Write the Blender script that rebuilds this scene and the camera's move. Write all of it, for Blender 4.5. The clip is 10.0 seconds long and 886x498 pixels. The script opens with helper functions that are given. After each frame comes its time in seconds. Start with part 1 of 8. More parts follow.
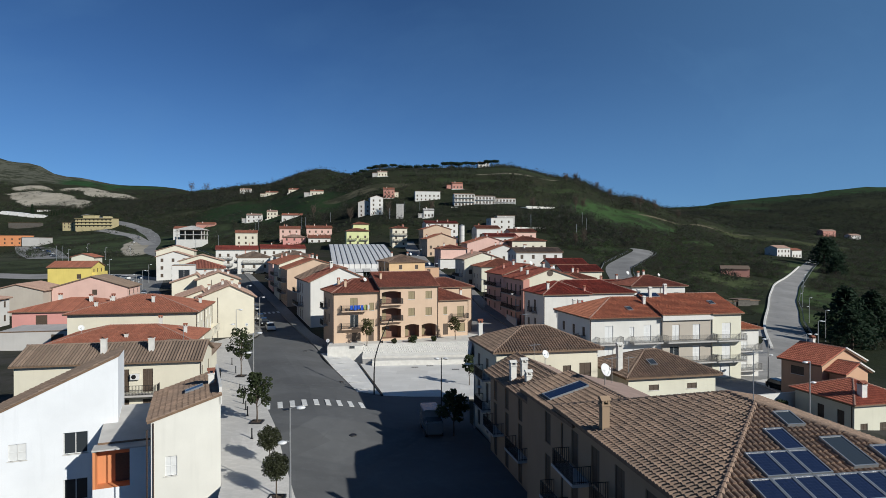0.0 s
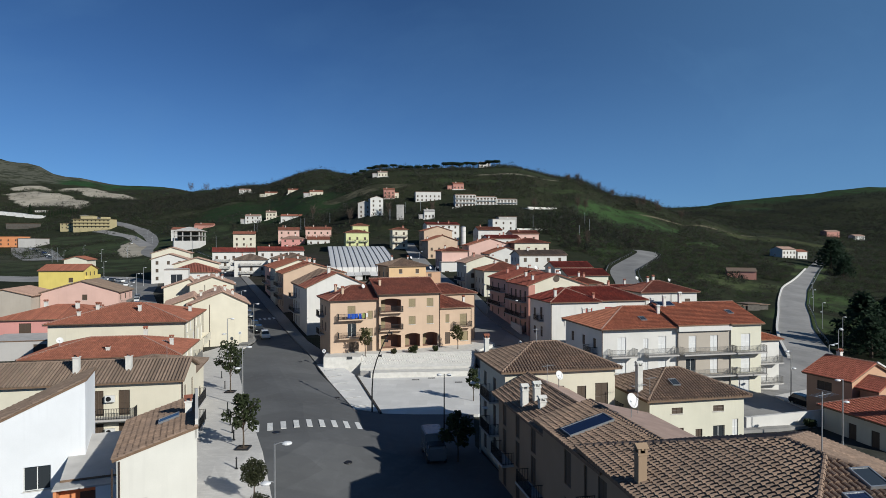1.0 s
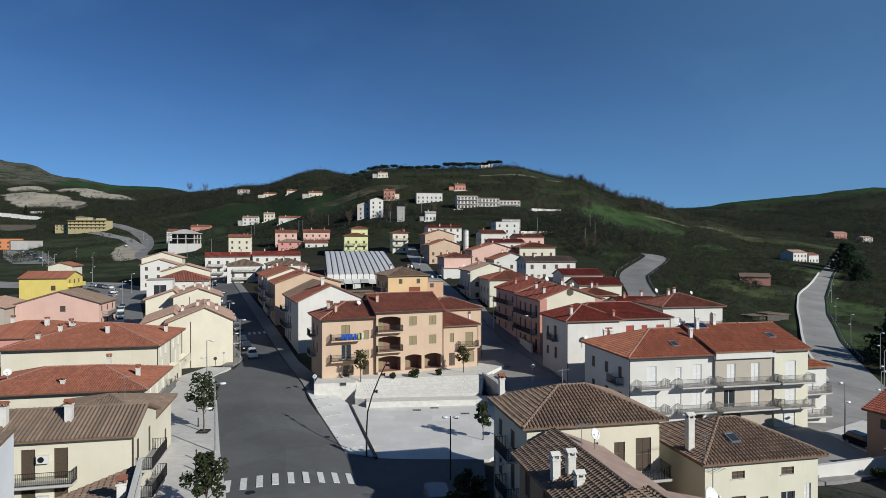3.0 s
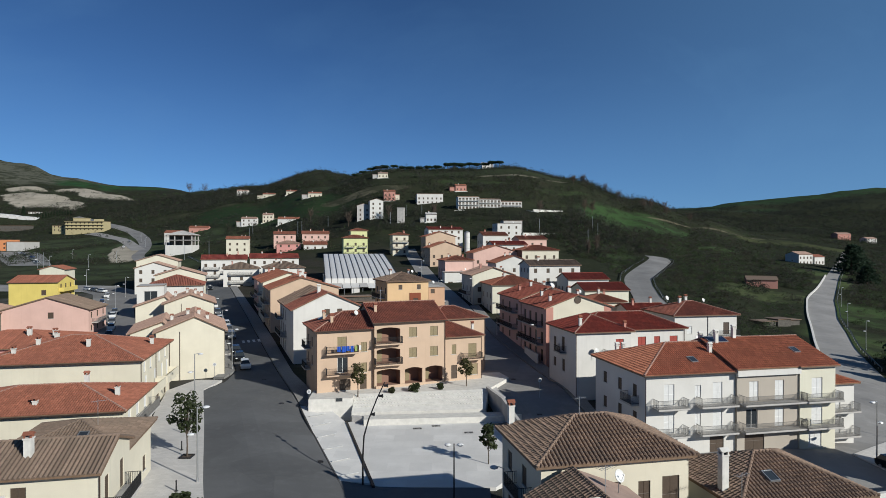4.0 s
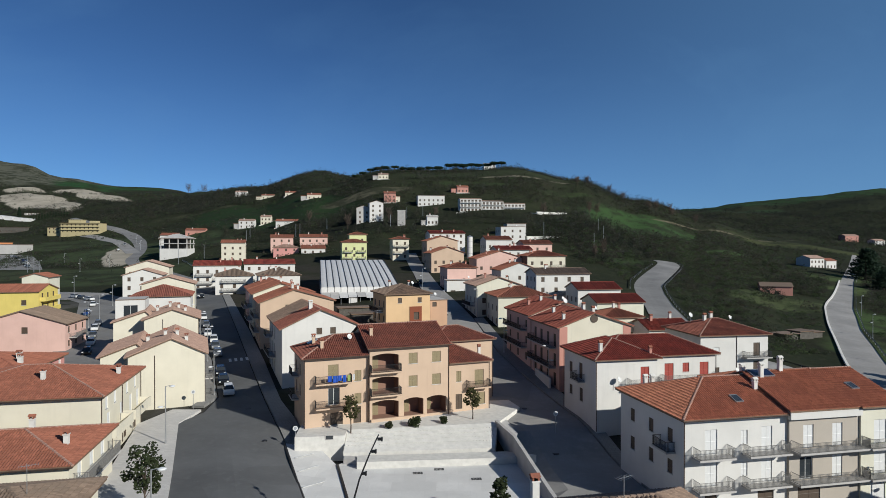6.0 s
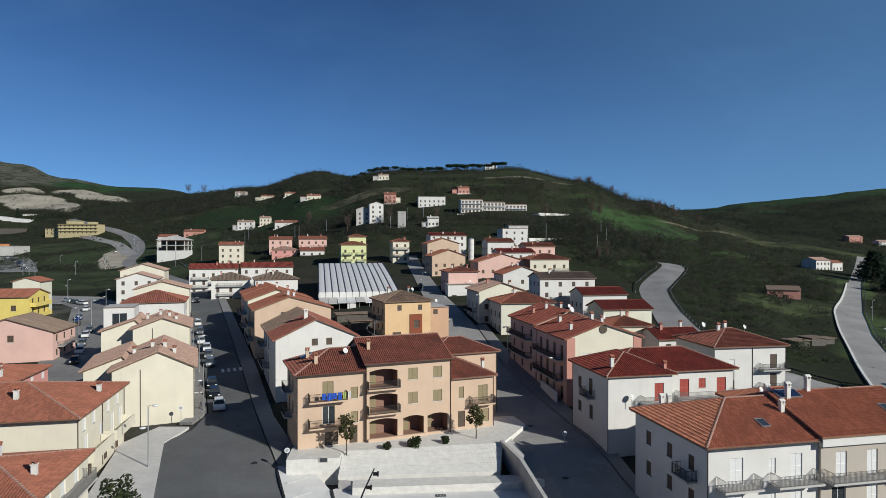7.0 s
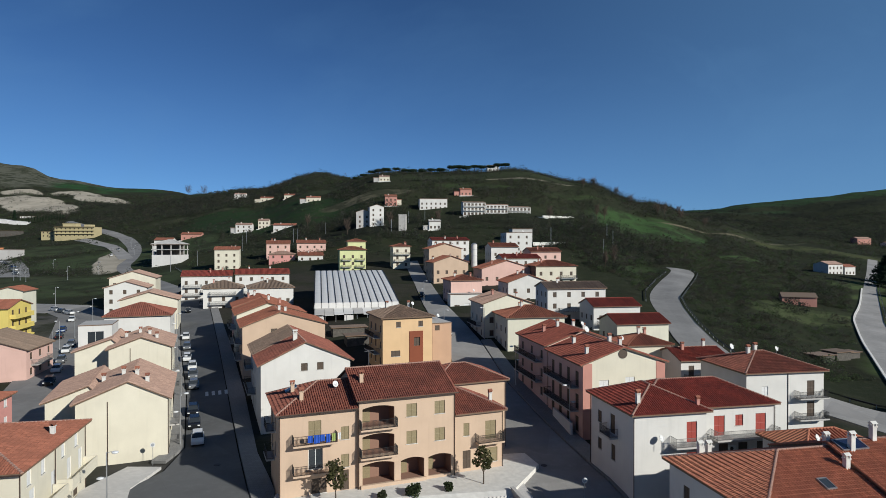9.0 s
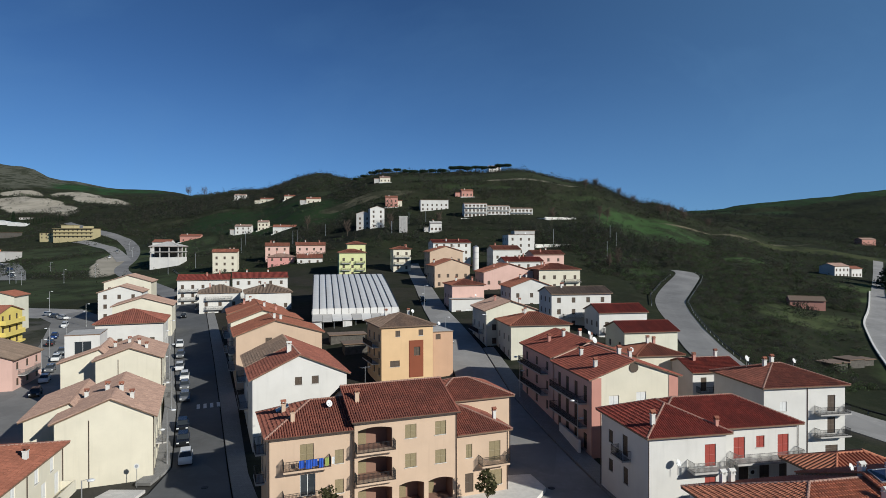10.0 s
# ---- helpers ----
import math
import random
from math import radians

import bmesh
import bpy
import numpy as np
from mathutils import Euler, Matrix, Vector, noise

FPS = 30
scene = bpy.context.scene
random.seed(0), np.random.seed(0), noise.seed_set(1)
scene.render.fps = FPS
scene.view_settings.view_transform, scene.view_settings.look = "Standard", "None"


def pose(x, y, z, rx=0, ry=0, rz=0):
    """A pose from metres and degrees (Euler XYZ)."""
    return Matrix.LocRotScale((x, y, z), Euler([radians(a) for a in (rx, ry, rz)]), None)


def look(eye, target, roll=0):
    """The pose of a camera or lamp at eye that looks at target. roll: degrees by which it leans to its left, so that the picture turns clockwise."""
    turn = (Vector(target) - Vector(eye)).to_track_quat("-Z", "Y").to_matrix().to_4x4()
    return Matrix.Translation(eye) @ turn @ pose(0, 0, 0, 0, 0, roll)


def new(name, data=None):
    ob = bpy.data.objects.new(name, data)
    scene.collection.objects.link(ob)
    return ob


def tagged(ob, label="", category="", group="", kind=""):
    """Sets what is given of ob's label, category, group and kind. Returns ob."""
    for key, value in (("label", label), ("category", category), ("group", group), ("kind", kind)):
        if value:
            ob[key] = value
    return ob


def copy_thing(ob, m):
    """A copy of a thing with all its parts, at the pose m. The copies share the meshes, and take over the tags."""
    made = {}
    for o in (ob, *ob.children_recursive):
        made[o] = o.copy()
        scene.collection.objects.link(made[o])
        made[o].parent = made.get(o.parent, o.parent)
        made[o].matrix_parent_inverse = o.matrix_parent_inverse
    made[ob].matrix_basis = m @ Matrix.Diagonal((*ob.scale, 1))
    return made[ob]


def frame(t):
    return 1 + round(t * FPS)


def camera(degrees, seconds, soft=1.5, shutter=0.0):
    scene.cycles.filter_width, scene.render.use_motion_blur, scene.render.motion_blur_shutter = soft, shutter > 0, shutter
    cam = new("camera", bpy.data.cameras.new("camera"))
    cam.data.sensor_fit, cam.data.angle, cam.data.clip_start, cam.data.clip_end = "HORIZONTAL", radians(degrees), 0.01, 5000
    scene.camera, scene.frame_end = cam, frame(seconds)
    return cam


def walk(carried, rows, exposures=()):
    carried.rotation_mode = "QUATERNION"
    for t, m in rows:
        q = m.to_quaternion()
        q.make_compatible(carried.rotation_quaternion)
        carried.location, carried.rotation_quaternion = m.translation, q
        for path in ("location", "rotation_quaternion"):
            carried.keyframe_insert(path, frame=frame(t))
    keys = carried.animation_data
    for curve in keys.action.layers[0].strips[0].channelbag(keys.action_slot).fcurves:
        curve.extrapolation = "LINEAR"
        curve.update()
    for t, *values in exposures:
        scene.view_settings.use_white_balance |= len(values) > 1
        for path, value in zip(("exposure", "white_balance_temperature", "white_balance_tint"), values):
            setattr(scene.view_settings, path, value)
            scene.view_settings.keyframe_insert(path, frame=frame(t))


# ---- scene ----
cam = camera(72.0, 10.0, 0.6)
PATH = [
    (0, pose(0.000, 0.000, 18.000, 89.542, 0.000, 0.000)),
    (1, pose(-0.287, 5.156, 18.885, 89.539, 0.003, 0.039)),
    (2, pose(-0.559, 10.268, 19.824, 89.534, -0.003, 0.075)),
    (3, pose(-0.814, 15.323, 20.809, 89.529, -0.013, 0.109)),
    (4, pose(-1.046, 20.307, 21.829, 89.525, -0.025, 0.146)),
    (5, pose(-1.252, 25.209, 22.875, 89.522, -0.034, 0.188)),
    (6, pose(-1.427, 30.015, 23.936, 89.523, -0.038, 0.238)),
    (7, pose(-1.567, 34.713, 25.003, 89.527, -0.033, 0.298)),
    (8, pose(-1.668, 39.289, 26.065, 89.538, -0.016, 0.371)),
    (9, pose(-1.726, 43.732, 27.113, 89.554, 0.017, 0.461)),
    (10, pose(-1.737, 48.028, 28.136, 89.578, 0.068, 0.569)),
]
walk(cam, PATH, [(0, 0.25, 5340, 2), (10, 0.25, 5340, 2)])

# ---- light ----
SUN = Vector((0.70, -0.56, 0.435)).normalized()
world = bpy.data.worlds.new("world")
scene.world = world
world.use_nodes = True
wn = world.node_tree.nodes
sky = wn.new("ShaderNodeTexSky")
sky.sky_type = "NISHITA"
sky.sun_disc = False
sky.sun_elevation = math.asin(SUN.z)
sky.sun_rotation = math.atan2(SUN.x, SUN.y)
sky.altitude = 1500
sky.air_density = 0.6
sky.dust_density = 0.0
sky.ozone_density = 4.2
wt = world.node_tree.links
# thin high veils of cirrus, drawn out across the sky
tc = wn.new("ShaderNodeTexCoord")
veil_map = wn.new("ShaderNodeMapping")
veil_map.inputs["Rotation"].default_value = (0.25, 0.5, 0.7)
veil_map.inputs["Scale"].default_value = (1.2, 5.0, 3.0)
wt.new(tc.outputs["Generated"], veil_map.inputs[0])
veil = wn.new("ShaderNodeTexNoise")
veil.inputs["Scale"].default_value = 1.3
veil.inputs["Detail"].default_value = 7.0
veil.inputs["Roughness"].default_value = 0.55
veil.inputs["Distortion"].default_value = 0.6
wt.new(veil_map.outputs[0], veil.inputs["Vector"])
veil_ramp = wn.new("ShaderNodeMapRange")
veil_ramp.inputs["From Min"].default_value = 0.48
veil_ramp.inputs["From Max"].default_value = 0.85
veil_ramp.inputs["To Max"].default_value = 0.22
wt.new(veil.outputs["Fac"], veil_ramp.inputs["Value"])
veil_mix = wn.new("ShaderNodeMix")
veil_mix.data_type = "RGBA"
veil_mix.inputs[7].default_value = (2.35, 4.0, 6.1, 1)
# milky high haze on the side of the sun
east = wn.new("ShaderNodeSeparateXYZ")
wt.new(tc.outputs["Generated"], east.inputs[0])
haze = wn.new("ShaderNodeMapRange")
haze.interpolation_type = "SMOOTHSTEP"
haze.inputs["From Min"].default_value = -0.15
haze.inputs["From Max"].default_value = 0.7
haze.inputs["To Max"].default_value = 0.36
wt.new(east.outputs[0], haze.inputs["Value"])
low = wn.new("ShaderNodeMapRange")
low.interpolation_type = "SMOOTHSTEP"
low.inputs["From Min"].default_value = 0.30
low.inputs["From Max"].default_value = 0.0
low.inputs["To Max"].default_value = 0.30
wt.new(east.outputs[2], low.inputs["Value"])
mist = wn.new("ShaderNodeMath")
wt.new(haze.outputs[0], mist.inputs[0])
wt.new(low.outputs[0], mist.inputs[1])
both = wn.new("ShaderNodeMath")
both.operation = "ADD"
both.use_clamp = True
wt.new(veil_ramp.outputs[0], both.inputs[0])
wt.new(mist.outputs[0], both.inputs[1])
wt.new(both.outputs[0], veil_mix.inputs[0])
wt.new(sky.outputs[0], veil_mix.inputs[6])
wt.new(veil_mix.outputs[2], wn["Background"].inputs[0])
wn["Background"].inputs[1].default_value = 0.0585
sun_lamp = new("sun", bpy.data.lights.new("sun", "SUN"))
sun_lamp.data.energy = 5.0
sun_lamp.data.angle = radians(0.55)
sun_lamp.data.color = (1.0, 0.83, 0.66)
sun_lamp.matrix_world = look(SUN * 300, (0, 0, 0))

# ---- materials ----
MATS = {}
ALBEDO_SCALE = 0.79  # darkens most base colours, so shade renders deeper under the strong sun


def node(nt, kind, **values):
    n = nt.nodes.new(kind)
    for key, value in values.items():
        n.inputs[key.replace("_", " ")].default_value = value
    return n


def ramp(nt, fac, stops):
    n = nt.nodes.new("ShaderNodeValToRGB")
    els = n.color_ramp.elements
    els[0].position, els[0].color = stops[0][0], (*stops[0][1], 1)
    els[1].position, els[1].color = stops[-1][0], (*stops[-1][1], 1)
    for p, c in stops[1:-1]:
        e = els.new(p)
        e.color = (*c, 1)
    nt.links.new(fac, n.inputs[0])
    return n.outputs[0]


def mixed(nt, fac, a, b, blend="MIX"):
    n = nt.nodes.new("ShaderNodeMix")
    n.data_type = "RGBA"
    n.blend_type = blend
    for sock, v in ((n.inputs[0], fac), (n.inputs[6], a), (n.inputs[7], b)):
        if isinstance(v, bpy.types.NodeSocket):
            nt.links.new(v, sock)
        elif isinstance(v, (int, float)):
            sock.default_value = v
        else:
            sock.default_value = (*v, 1)
    return n.outputs[2]


def coords(nt, where="Object", scale=(1, 1, 1)):
    tc = nt.nodes.new("ShaderNodeTexCoord")
    mp = nt.nodes.new("ShaderNodeMapping")
    mp.inputs["Scale"].default_value = scale
    nt.links.new(tc.outputs[where], mp.inputs[0])
    return mp.outputs[0]


def world_coords(nt, scale=(1, 1, 1)):
    g = nt.nodes.new("ShaderNodeNewGeometry")
    mp = nt.nodes.new("ShaderNodeMapping")
    mp.inputs["Scale"].default_value = scale
    nt.links.new(g.outputs["Position"], mp.inputs[0])
    return mp.outputs[0]


def noise_of(nt, vec, scale, detail=4.0, rough=0.55):
    n = node(nt, "ShaderNodeTexNoise", Scale=scale, Detail=detail, Roughness=rough)
    nt.links.new(vec, n.inputs["Vector"])
    return n.outputs[0]


def finish(mat, nt, colour, rough=0.8, bump=None, strength=0.3, dist=0.02, metal=0.0, spec=0.5):
    b = nt.nodes["Principled BSDF"]
    if isinstance(colour, bpy.types.NodeSocket):
        nt.links.new(colour, b.inputs["Base Color"])
    else:
        b.inputs["Base Color"].default_value = (*colour, 1)
    b.inputs["Roughness"].default_value = rough
    b.inputs["Metallic"].default_value = metal
    b.inputs["Specular IOR Level"].default_value = spec
    if bump is not None:
        bp = node(nt, "ShaderNodeBump", Strength=strength, Distance=dist)
        nt.links.new(bump, bp.inputs["Height"])
        nt.links.new(bp.outputs[0], b.inputs["Normal"])
    return mat


def fresh(name):
    mat = bpy.data.materials.new(name)
    mat.use_nodes = True
    return mat, mat.node_tree


def tint(c, k):
    return tuple(min(1.0, v * k) for v in c)


def plaster(name, c):
    if name in MATS:
        return MATS[name]
    c = tint(c, ALBEDO_SCALE)
    mat, nt = fresh(name)
    v = world_coords(nt)
    big = noise_of(nt, v, 0.35, 3)
    streak = noise_of(nt, world_coords(nt, (2.2, 2.2, 0.18)), 1.0, 4)
    fine = noise_of(nt, v, 14, 5)
    col = ramp(nt, big, [(0.3, tint(c, 0.93)), (0.7, tint(c, 1.04))])
    col = mixed(nt, ramp(nt, streak, [(0.55, (0, 0, 0)), (0.8, (0.35, 0.35, 0.35))]), col, tint(c, 0.78))
    col = mixed(nt, ramp(nt, fine, [(0.35, (0.12, 0.12, 0.12)), (0.6, (0, 0, 0))]), col, tint(c, 0.8))
    MATS[name] = finish(mat, nt, col, 0.92, fine, 0.25, 0.01, spec=0.2)
    return MATS[name]


def roof_tile(name, c, c2):
    if name in MATS:
        return MATS[name]
    c, c2 = tint(c, ALBEDO_SCALE), tint(c2, ALBEDO_SCALE)
    mat, nt = fresh(name)
    v = world_coords(nt)
    info = nt.nodes.new("ShaderNodeNewGeometry")
    own = nt.nodes.new("ShaderNodeObjectInfo")
    mix = nt.nodes.new("ShaderNodeMath")
    nt.links.new(info.outputs["Random Per Island"], mix.inputs[0])
    nt.links.new(own.outputs["Random"], mix.inputs[1])
    part_of = nt.nodes.new("ShaderNodeMath")
    part_of.operation = "FRACT"
    nt.links.new(mix.outputs[0], part_of.inputs[0])
    island = ramp(nt, part_of.outputs[0], [(0.0, tint(c, 0.78)), (0.5, c), (1.0, tint(c, 1.2))])
    patch = noise_of(nt, v, 0.5, 5, 0.65)
    cell = node(nt, "ShaderNodeTexVoronoi", Scale=3.6)
    nt.links.new(v, cell.inputs["Vector"])
    grey = nt.nodes.new("ShaderNodeSeparateColor")
    nt.links.new(cell.outputs["Color"], grey.inputs[0])
    col = mixed(nt, ramp(nt, patch, [(0.4, (0, 0, 0)), (0.72, (0.8, 0.8, 0.8))]), island, c2)
    col = mixed(nt, ramp(nt, grey.outputs[0], [(0.0, (0.28, 0.28, 0.28)), (0.5, (0, 0, 0))]), col, tint(c, 0.65))
    col = mixed(nt, ramp(nt, noise_of(nt, v, 9, 4), [(0.5, (0, 0, 0)), (0.75, (0.4, 0.4, 0.4))]), col, tint(c2, 0.55))
    MATS[name] = finish(mat, nt, col, 0.85, noise_of(nt, v, 20, 3), 0.4, 0.02, spec=0.25)
    return MATS[name]


def simple(name, c, rough=0.6, metal=0.0, var=0.15, scale=3.0, bump=0.1, spec=0.4):
    if name in MATS:
        return MATS[name]
    c = tint(c, ALBEDO_SCALE)
    mat, nt = fresh(name)
    v = world_coords(nt)
    n1 = noise_of(nt, v, scale, 5)
    col = ramp(nt, n1, [(0.3, tint(c, 1 - var)), (0.7, tint(c, 1 + var))])
    MATS[name] = finish(mat, nt, col, rough, noise_of(nt, v, scale * 12, 3), bump, 0.01, metal, spec)
    return MATS[name]


def asphalt_mat(name, c):
    c = tint(c, ALBEDO_SCALE)
    mat, nt = fresh(name)
    v = world_coords(nt)
    big = noise_of(nt, v, 0.09, 5, 0.6)
    mid = noise_of(nt, v, 0.8, 5, 0.65)
    fine = noise_of(nt, v, 25, 3)
    col = ramp(nt, big, [(0.3, tint(c, 0.8)), (0.7, tint(c, 1.2))])
    col = mixed(nt, ramp(nt, mid, [(0.5, (0, 0, 0)), (0.75, (0.5, 0.5, 0.5))]), col, tint(c, 1.35))
    crack = node(nt, "ShaderNodeTexVoronoi", Scale=0.35)
    crack.feature = "DISTANCE_TO_EDGE"
    nt.links.new(v, crack.inputs["Vector"])
    col = mixed(nt, ramp(nt, crack.outputs["Distance"], [(0.0, (0.22, 0.22, 0.22)), (0.006, (0, 0, 0))]), col, tint(c, 0.6))
    # repaired patches and tyre-worn bands
    cell = node(nt, "ShaderNodeTexVoronoi", Scale=0.12)
    nt.links.new(v, cell.inputs["Vector"])
    pick = nt.nodes.new("ShaderNodeSeparateColor")
    nt.links.new(cell.outputs["Color"], pick.inputs[0])
    col = mixed(nt, ramp(nt, pick.outputs[0], [(0.80, (0, 0, 0)), (0.82, (0.35, 0.35, 0.35))]), col, tint(c, 0.78))
    return finish(mat, nt, col, 0.9, fine, 0.4, 0.01, spec=0.25)


def paving_mat(name, c, joint, w, h):
    c, joint = tint(c, ALBEDO_SCALE), tint(joint, ALBEDO_SCALE)
    mat, nt = fresh(name)
    v = world_coords(nt)
    br = node(nt, "ShaderNodeTexBrick", Scale=1.0, Mortar_Size=0.012, Bias=0.0, Brick_Width=w, Row_Height=h)
    br.inputs["Color1"].default_value = (*tint(c, 1.05), 1)
    br.inputs["Color2"].default_value = (*tint(c, 0.9), 1)
    br.inputs["Mortar"].default_value = (*joint, 1)
    nt.links.new(v, br.inputs["Vector"])
    col = mixed(nt, ramp(nt, noise_of(nt, v, 0.3, 5, 0.65), [(0.35, (0.55, 0.55, 0.55)), (0.65, (0, 0, 0))]), br.outputs[0], tint(c, 0.78))
    col = mixed(nt, ramp(nt, noise_of(nt, v, 6, 4), [(0.55, (0, 0, 0)), (0.8, (0.35, 0.35, 0.35))]), col, tint(c, 0.7))
    return finish(mat, nt, col, 0.85, br.outputs["Fac"], -0.3, 0.01, spec=0.3)


def patch_mask(nt, cx, cy, rx, ry, turn=0.0, soft=0.12):
    """One on an uneven patch of land, nought off it."""
    g = nt.nodes.new("ShaderNodeNewGeometry")
    mp = nt.nodes.new("ShaderNodeMapping")
    mp.vector_type = "TEXTURE"
    mp.inputs["Location"].default_value = (cx, cy, 0)
    mp.inputs["Rotation"].default_value = (0, 0, radians(turn))
    mp.inputs["Scale"].default_value = (rx, ry, 1e6)
    nt.links.new(g.outputs["Position"], mp.inputs[0])
    ln = nt.nodes.new("ShaderNodeVectorMath")
    ln.operation = "LENGTH"
    nt.links.new(mp.outputs[0], ln.inputs[0])
    half = nt.nodes.new("ShaderNodeMath")
    half.operation = "MULTIPLY_ADD"
    half.inputs[1].default_value = 0.5
    nt.links.new(ln.outputs["Value"], half.inputs[0])
    wob = nt.nodes.new("ShaderNodeMath")
    wob.operation = "MULTIPLY"
    wob.inputs[1].default_value = 0.4
    nt.links.new(noise_of(nt, world_coords(nt), 0.025, 5), wob.inputs[0])
    nt.links.new(wob.outputs[0], half.inputs[2])
    return ramp(nt, half.outputs[0], [(0.68 - soft / 2, (1, 1, 1)), (0.68 + soft / 2, (0, 0, 0))])


# open land: centre, half sizes, turn, colour of what grows there
TOWN = ((-30, 190, 78, 150, 12, (0.050, 0.046, 0.038)), (28, 150, 44, 60, 0, (0.050, 0.047, 0.040)), (-45, 80, 60, 60, 0, (0.075, 0.072, 0.065)), (40, 70, 50, 40, 0, (0.080, 0.078, 0.072)), (-130, 215, 46, 34, 20, (0.10, 0.098, 0.09)), (78, 400, 46, 58, 25, (0.017, 0.019, 0.013)), (-60, 440, 44, 40, 0, (0.018, 0.020, 0.014)))
FIELDS = ((-158, 565, 112, 50, -45, (0.024, 0.046, 0.018)), (-65, 535, 36, 13, 15, (0.13, 0.122, 0.080)), (146, 497, 58, 42, 45, (0.052, 0.096, 0.032)),
          (305, 565, 66, 36, -40, (0.075, 0.085, 0.036)), (220, 558, 60, 4.0, 28, (0.17, 0.15, 0.10)), (300, 608, 56, 3.6, 32, (0.16, 0.145, 0.10)),
          (72, 586, 42, 3.6, 12, (0.22, 0.20, 0.15)), (-800, 1180, 150, 190, 0, (0.115, 0.118, 0.090)), (-635, 1180, 95, 110, 0, (0.034, 0.085, 0.030)), (-212, 455, 66, 62, 0, (0.058, 0.078, 0.036)),
          (-300, 520, 60, 34, 20, (0.058, 0.074, 0.038)), (150, 222, 22, 34, 0, (0.064, 0.099, 0.035)), (128, 262, 24, 20, 30, (0.087, 0.107, 0.046)), (112, 178, 18, 26, 0, (0.072, 0.102, 0.038)),
          (30, 600, 90, 16, 4, (0.040, 0.050, 0.026)), (-110, 620, 60, 12, 14, (0.046, 0.058, 0.030)), (20, 552, 34, 9, -6, (0.044, 0.062, 0.026)), (100, 545, 26, 8, 20, (0.050, 0.070, 0.028)),
          (620, 1260, 460, 80, 8, (0.036, 0.070, 0.026)), (520, 1090, 90, 26, 24, (0.034, 0.058, 0.026)), (-330, 900, 120, 50, -20, (0.036, 0.056, 0.026)),
          (-250, 640, 40, 10, 10, (0.060, 0.062, 0.036)), (178, 420, 22, 9, 30, (0.067, 0.104, 0.038)), (208, 352, 24, 12, 30, (0.080, 0.109, 0.043)), (88, 330, 18, 7, 40, (0.040, 0.060, 0.024)),
          (-178, 330, 60, 40, 10, (0.060, 0.078, 0.038)), (-250, 345, 60, 36, 0, (0.062, 0.074, 0.040)), (-330, 380, 70, 50, 0, (0.070, 0.074, 0.050)), (184, 310, 20, 9, 50, (0.087, 0.116, 0.043)))
CLAY = ((-548, 846, 128, 34, -40), (-655, 975, 30, 44, 30), (-590, 1010, 70, 34, -46), (-520, 945, 66, 34, -42), (-217, 432, 10, 66, 25))


def terrain_mat():
    mat, nt = fresh("hill_grass")
    v = world_coords(nt)
    n1 = noise_of(nt, v, 0.009, 6, 0.6)
    n2 = noise_of(nt, v, 0.045, 7, 0.7)
    n3 = noise_of(nt, v, 0.55, 6, 0.7)
    n4 = noise_of(nt, v, 0.15, 6, 0.7)
    col = ramp(nt, n1, [(0.36, (0.022, 0.023, 0.015)), (0.47, (0.027, 0.032, 0.017)), (0.56, (0.036, 0.043, 0.021)), (0.66, (0.038, 0.036, 0.024))])
    for cx, cy, rx, ry, turn, c in FIELDS + TOWN:
        col = mixed(nt, patch_mask(nt, cx, cy, rx, ry, turn), col, c)
    scrub = ramp(nt, n2, [(0.46, (0, 0, 0)), (0.58, (0.8, 0.8, 0.8))])
    col = mixed(nt, scrub, col, (0.026, 0.032, 0.018))
    col = mixed(nt, ramp(nt, n4, [(0.50, (0, 0, 0)), (0.66, (0.6, 0.6, 0.6))]), col, (0.046, 0.048, 0.030))
    col = mixed(nt, ramp(nt, n3, [(0.5, (0, 0, 0)), (0.72, (0.3, 0.3, 0.3))]), col, (0.070, 0.066, 0.042))
    clay = ramp(nt, n2, [(0.38, (0.33, 0.30, 0.235)), (0.62, (0.46, 0.42, 0.34))])
    for cx, cy, rx, ry, turn in CLAY:
        col = mixed(nt, patch_mask(nt, cx, cy, rx, ry, turn, 0.05), col, clay)
    col = mixed(nt, 1.0, col, (ALBEDO_SCALE, ALBEDO_SCALE, ALBEDO_SCALE), "MULTIPLY")
    return finish(mat, nt, col, 1.0, n3, 0.8, 0.3, spec=0.05)


def glass_mat():
    mat, nt = fresh("window_glass")
    b = nt.nodes["Principled BSDF"]
    b.inputs["Base Color"].default_value = (0.03, 0.035, 0.04, 1)
    b.inputs["Roughness"].default_value = 0.08
    b.inputs["Specular IOR Level"].default_value = 0.6
    return mat


def leaf_mat(name, c):
    mat, nt = fresh(name)
    info = nt.nodes.new("ShaderNodeNewGeometry")
    col = ramp(nt, info.outputs["Random Per Island"], [(0.0, tint(c, 0.62)), (0.5, c), (1.0, tint(c, 1.4))])
    finish(mat, nt, col, 0.7, spec=0.25)
    through_leaf = nt.nodes.new("ShaderNodeBsdfTranslucent")
    nt.links.new(col, through_leaf.inputs[0])
    both_ways = nt.nodes.new("ShaderNodeMixShader")
    both_ways.inputs[0].default_value = 0.45
    nt.links.new(nt.nodes["Principled BSDF"].outputs[0], both_ways.inputs[1])
    nt.links.new(through_leaf.outputs[0], both_ways.inputs[2])
    nt.links.new(both_ways.outputs[0], nt.nodes["Material Output"].inputs[0])
    return mat


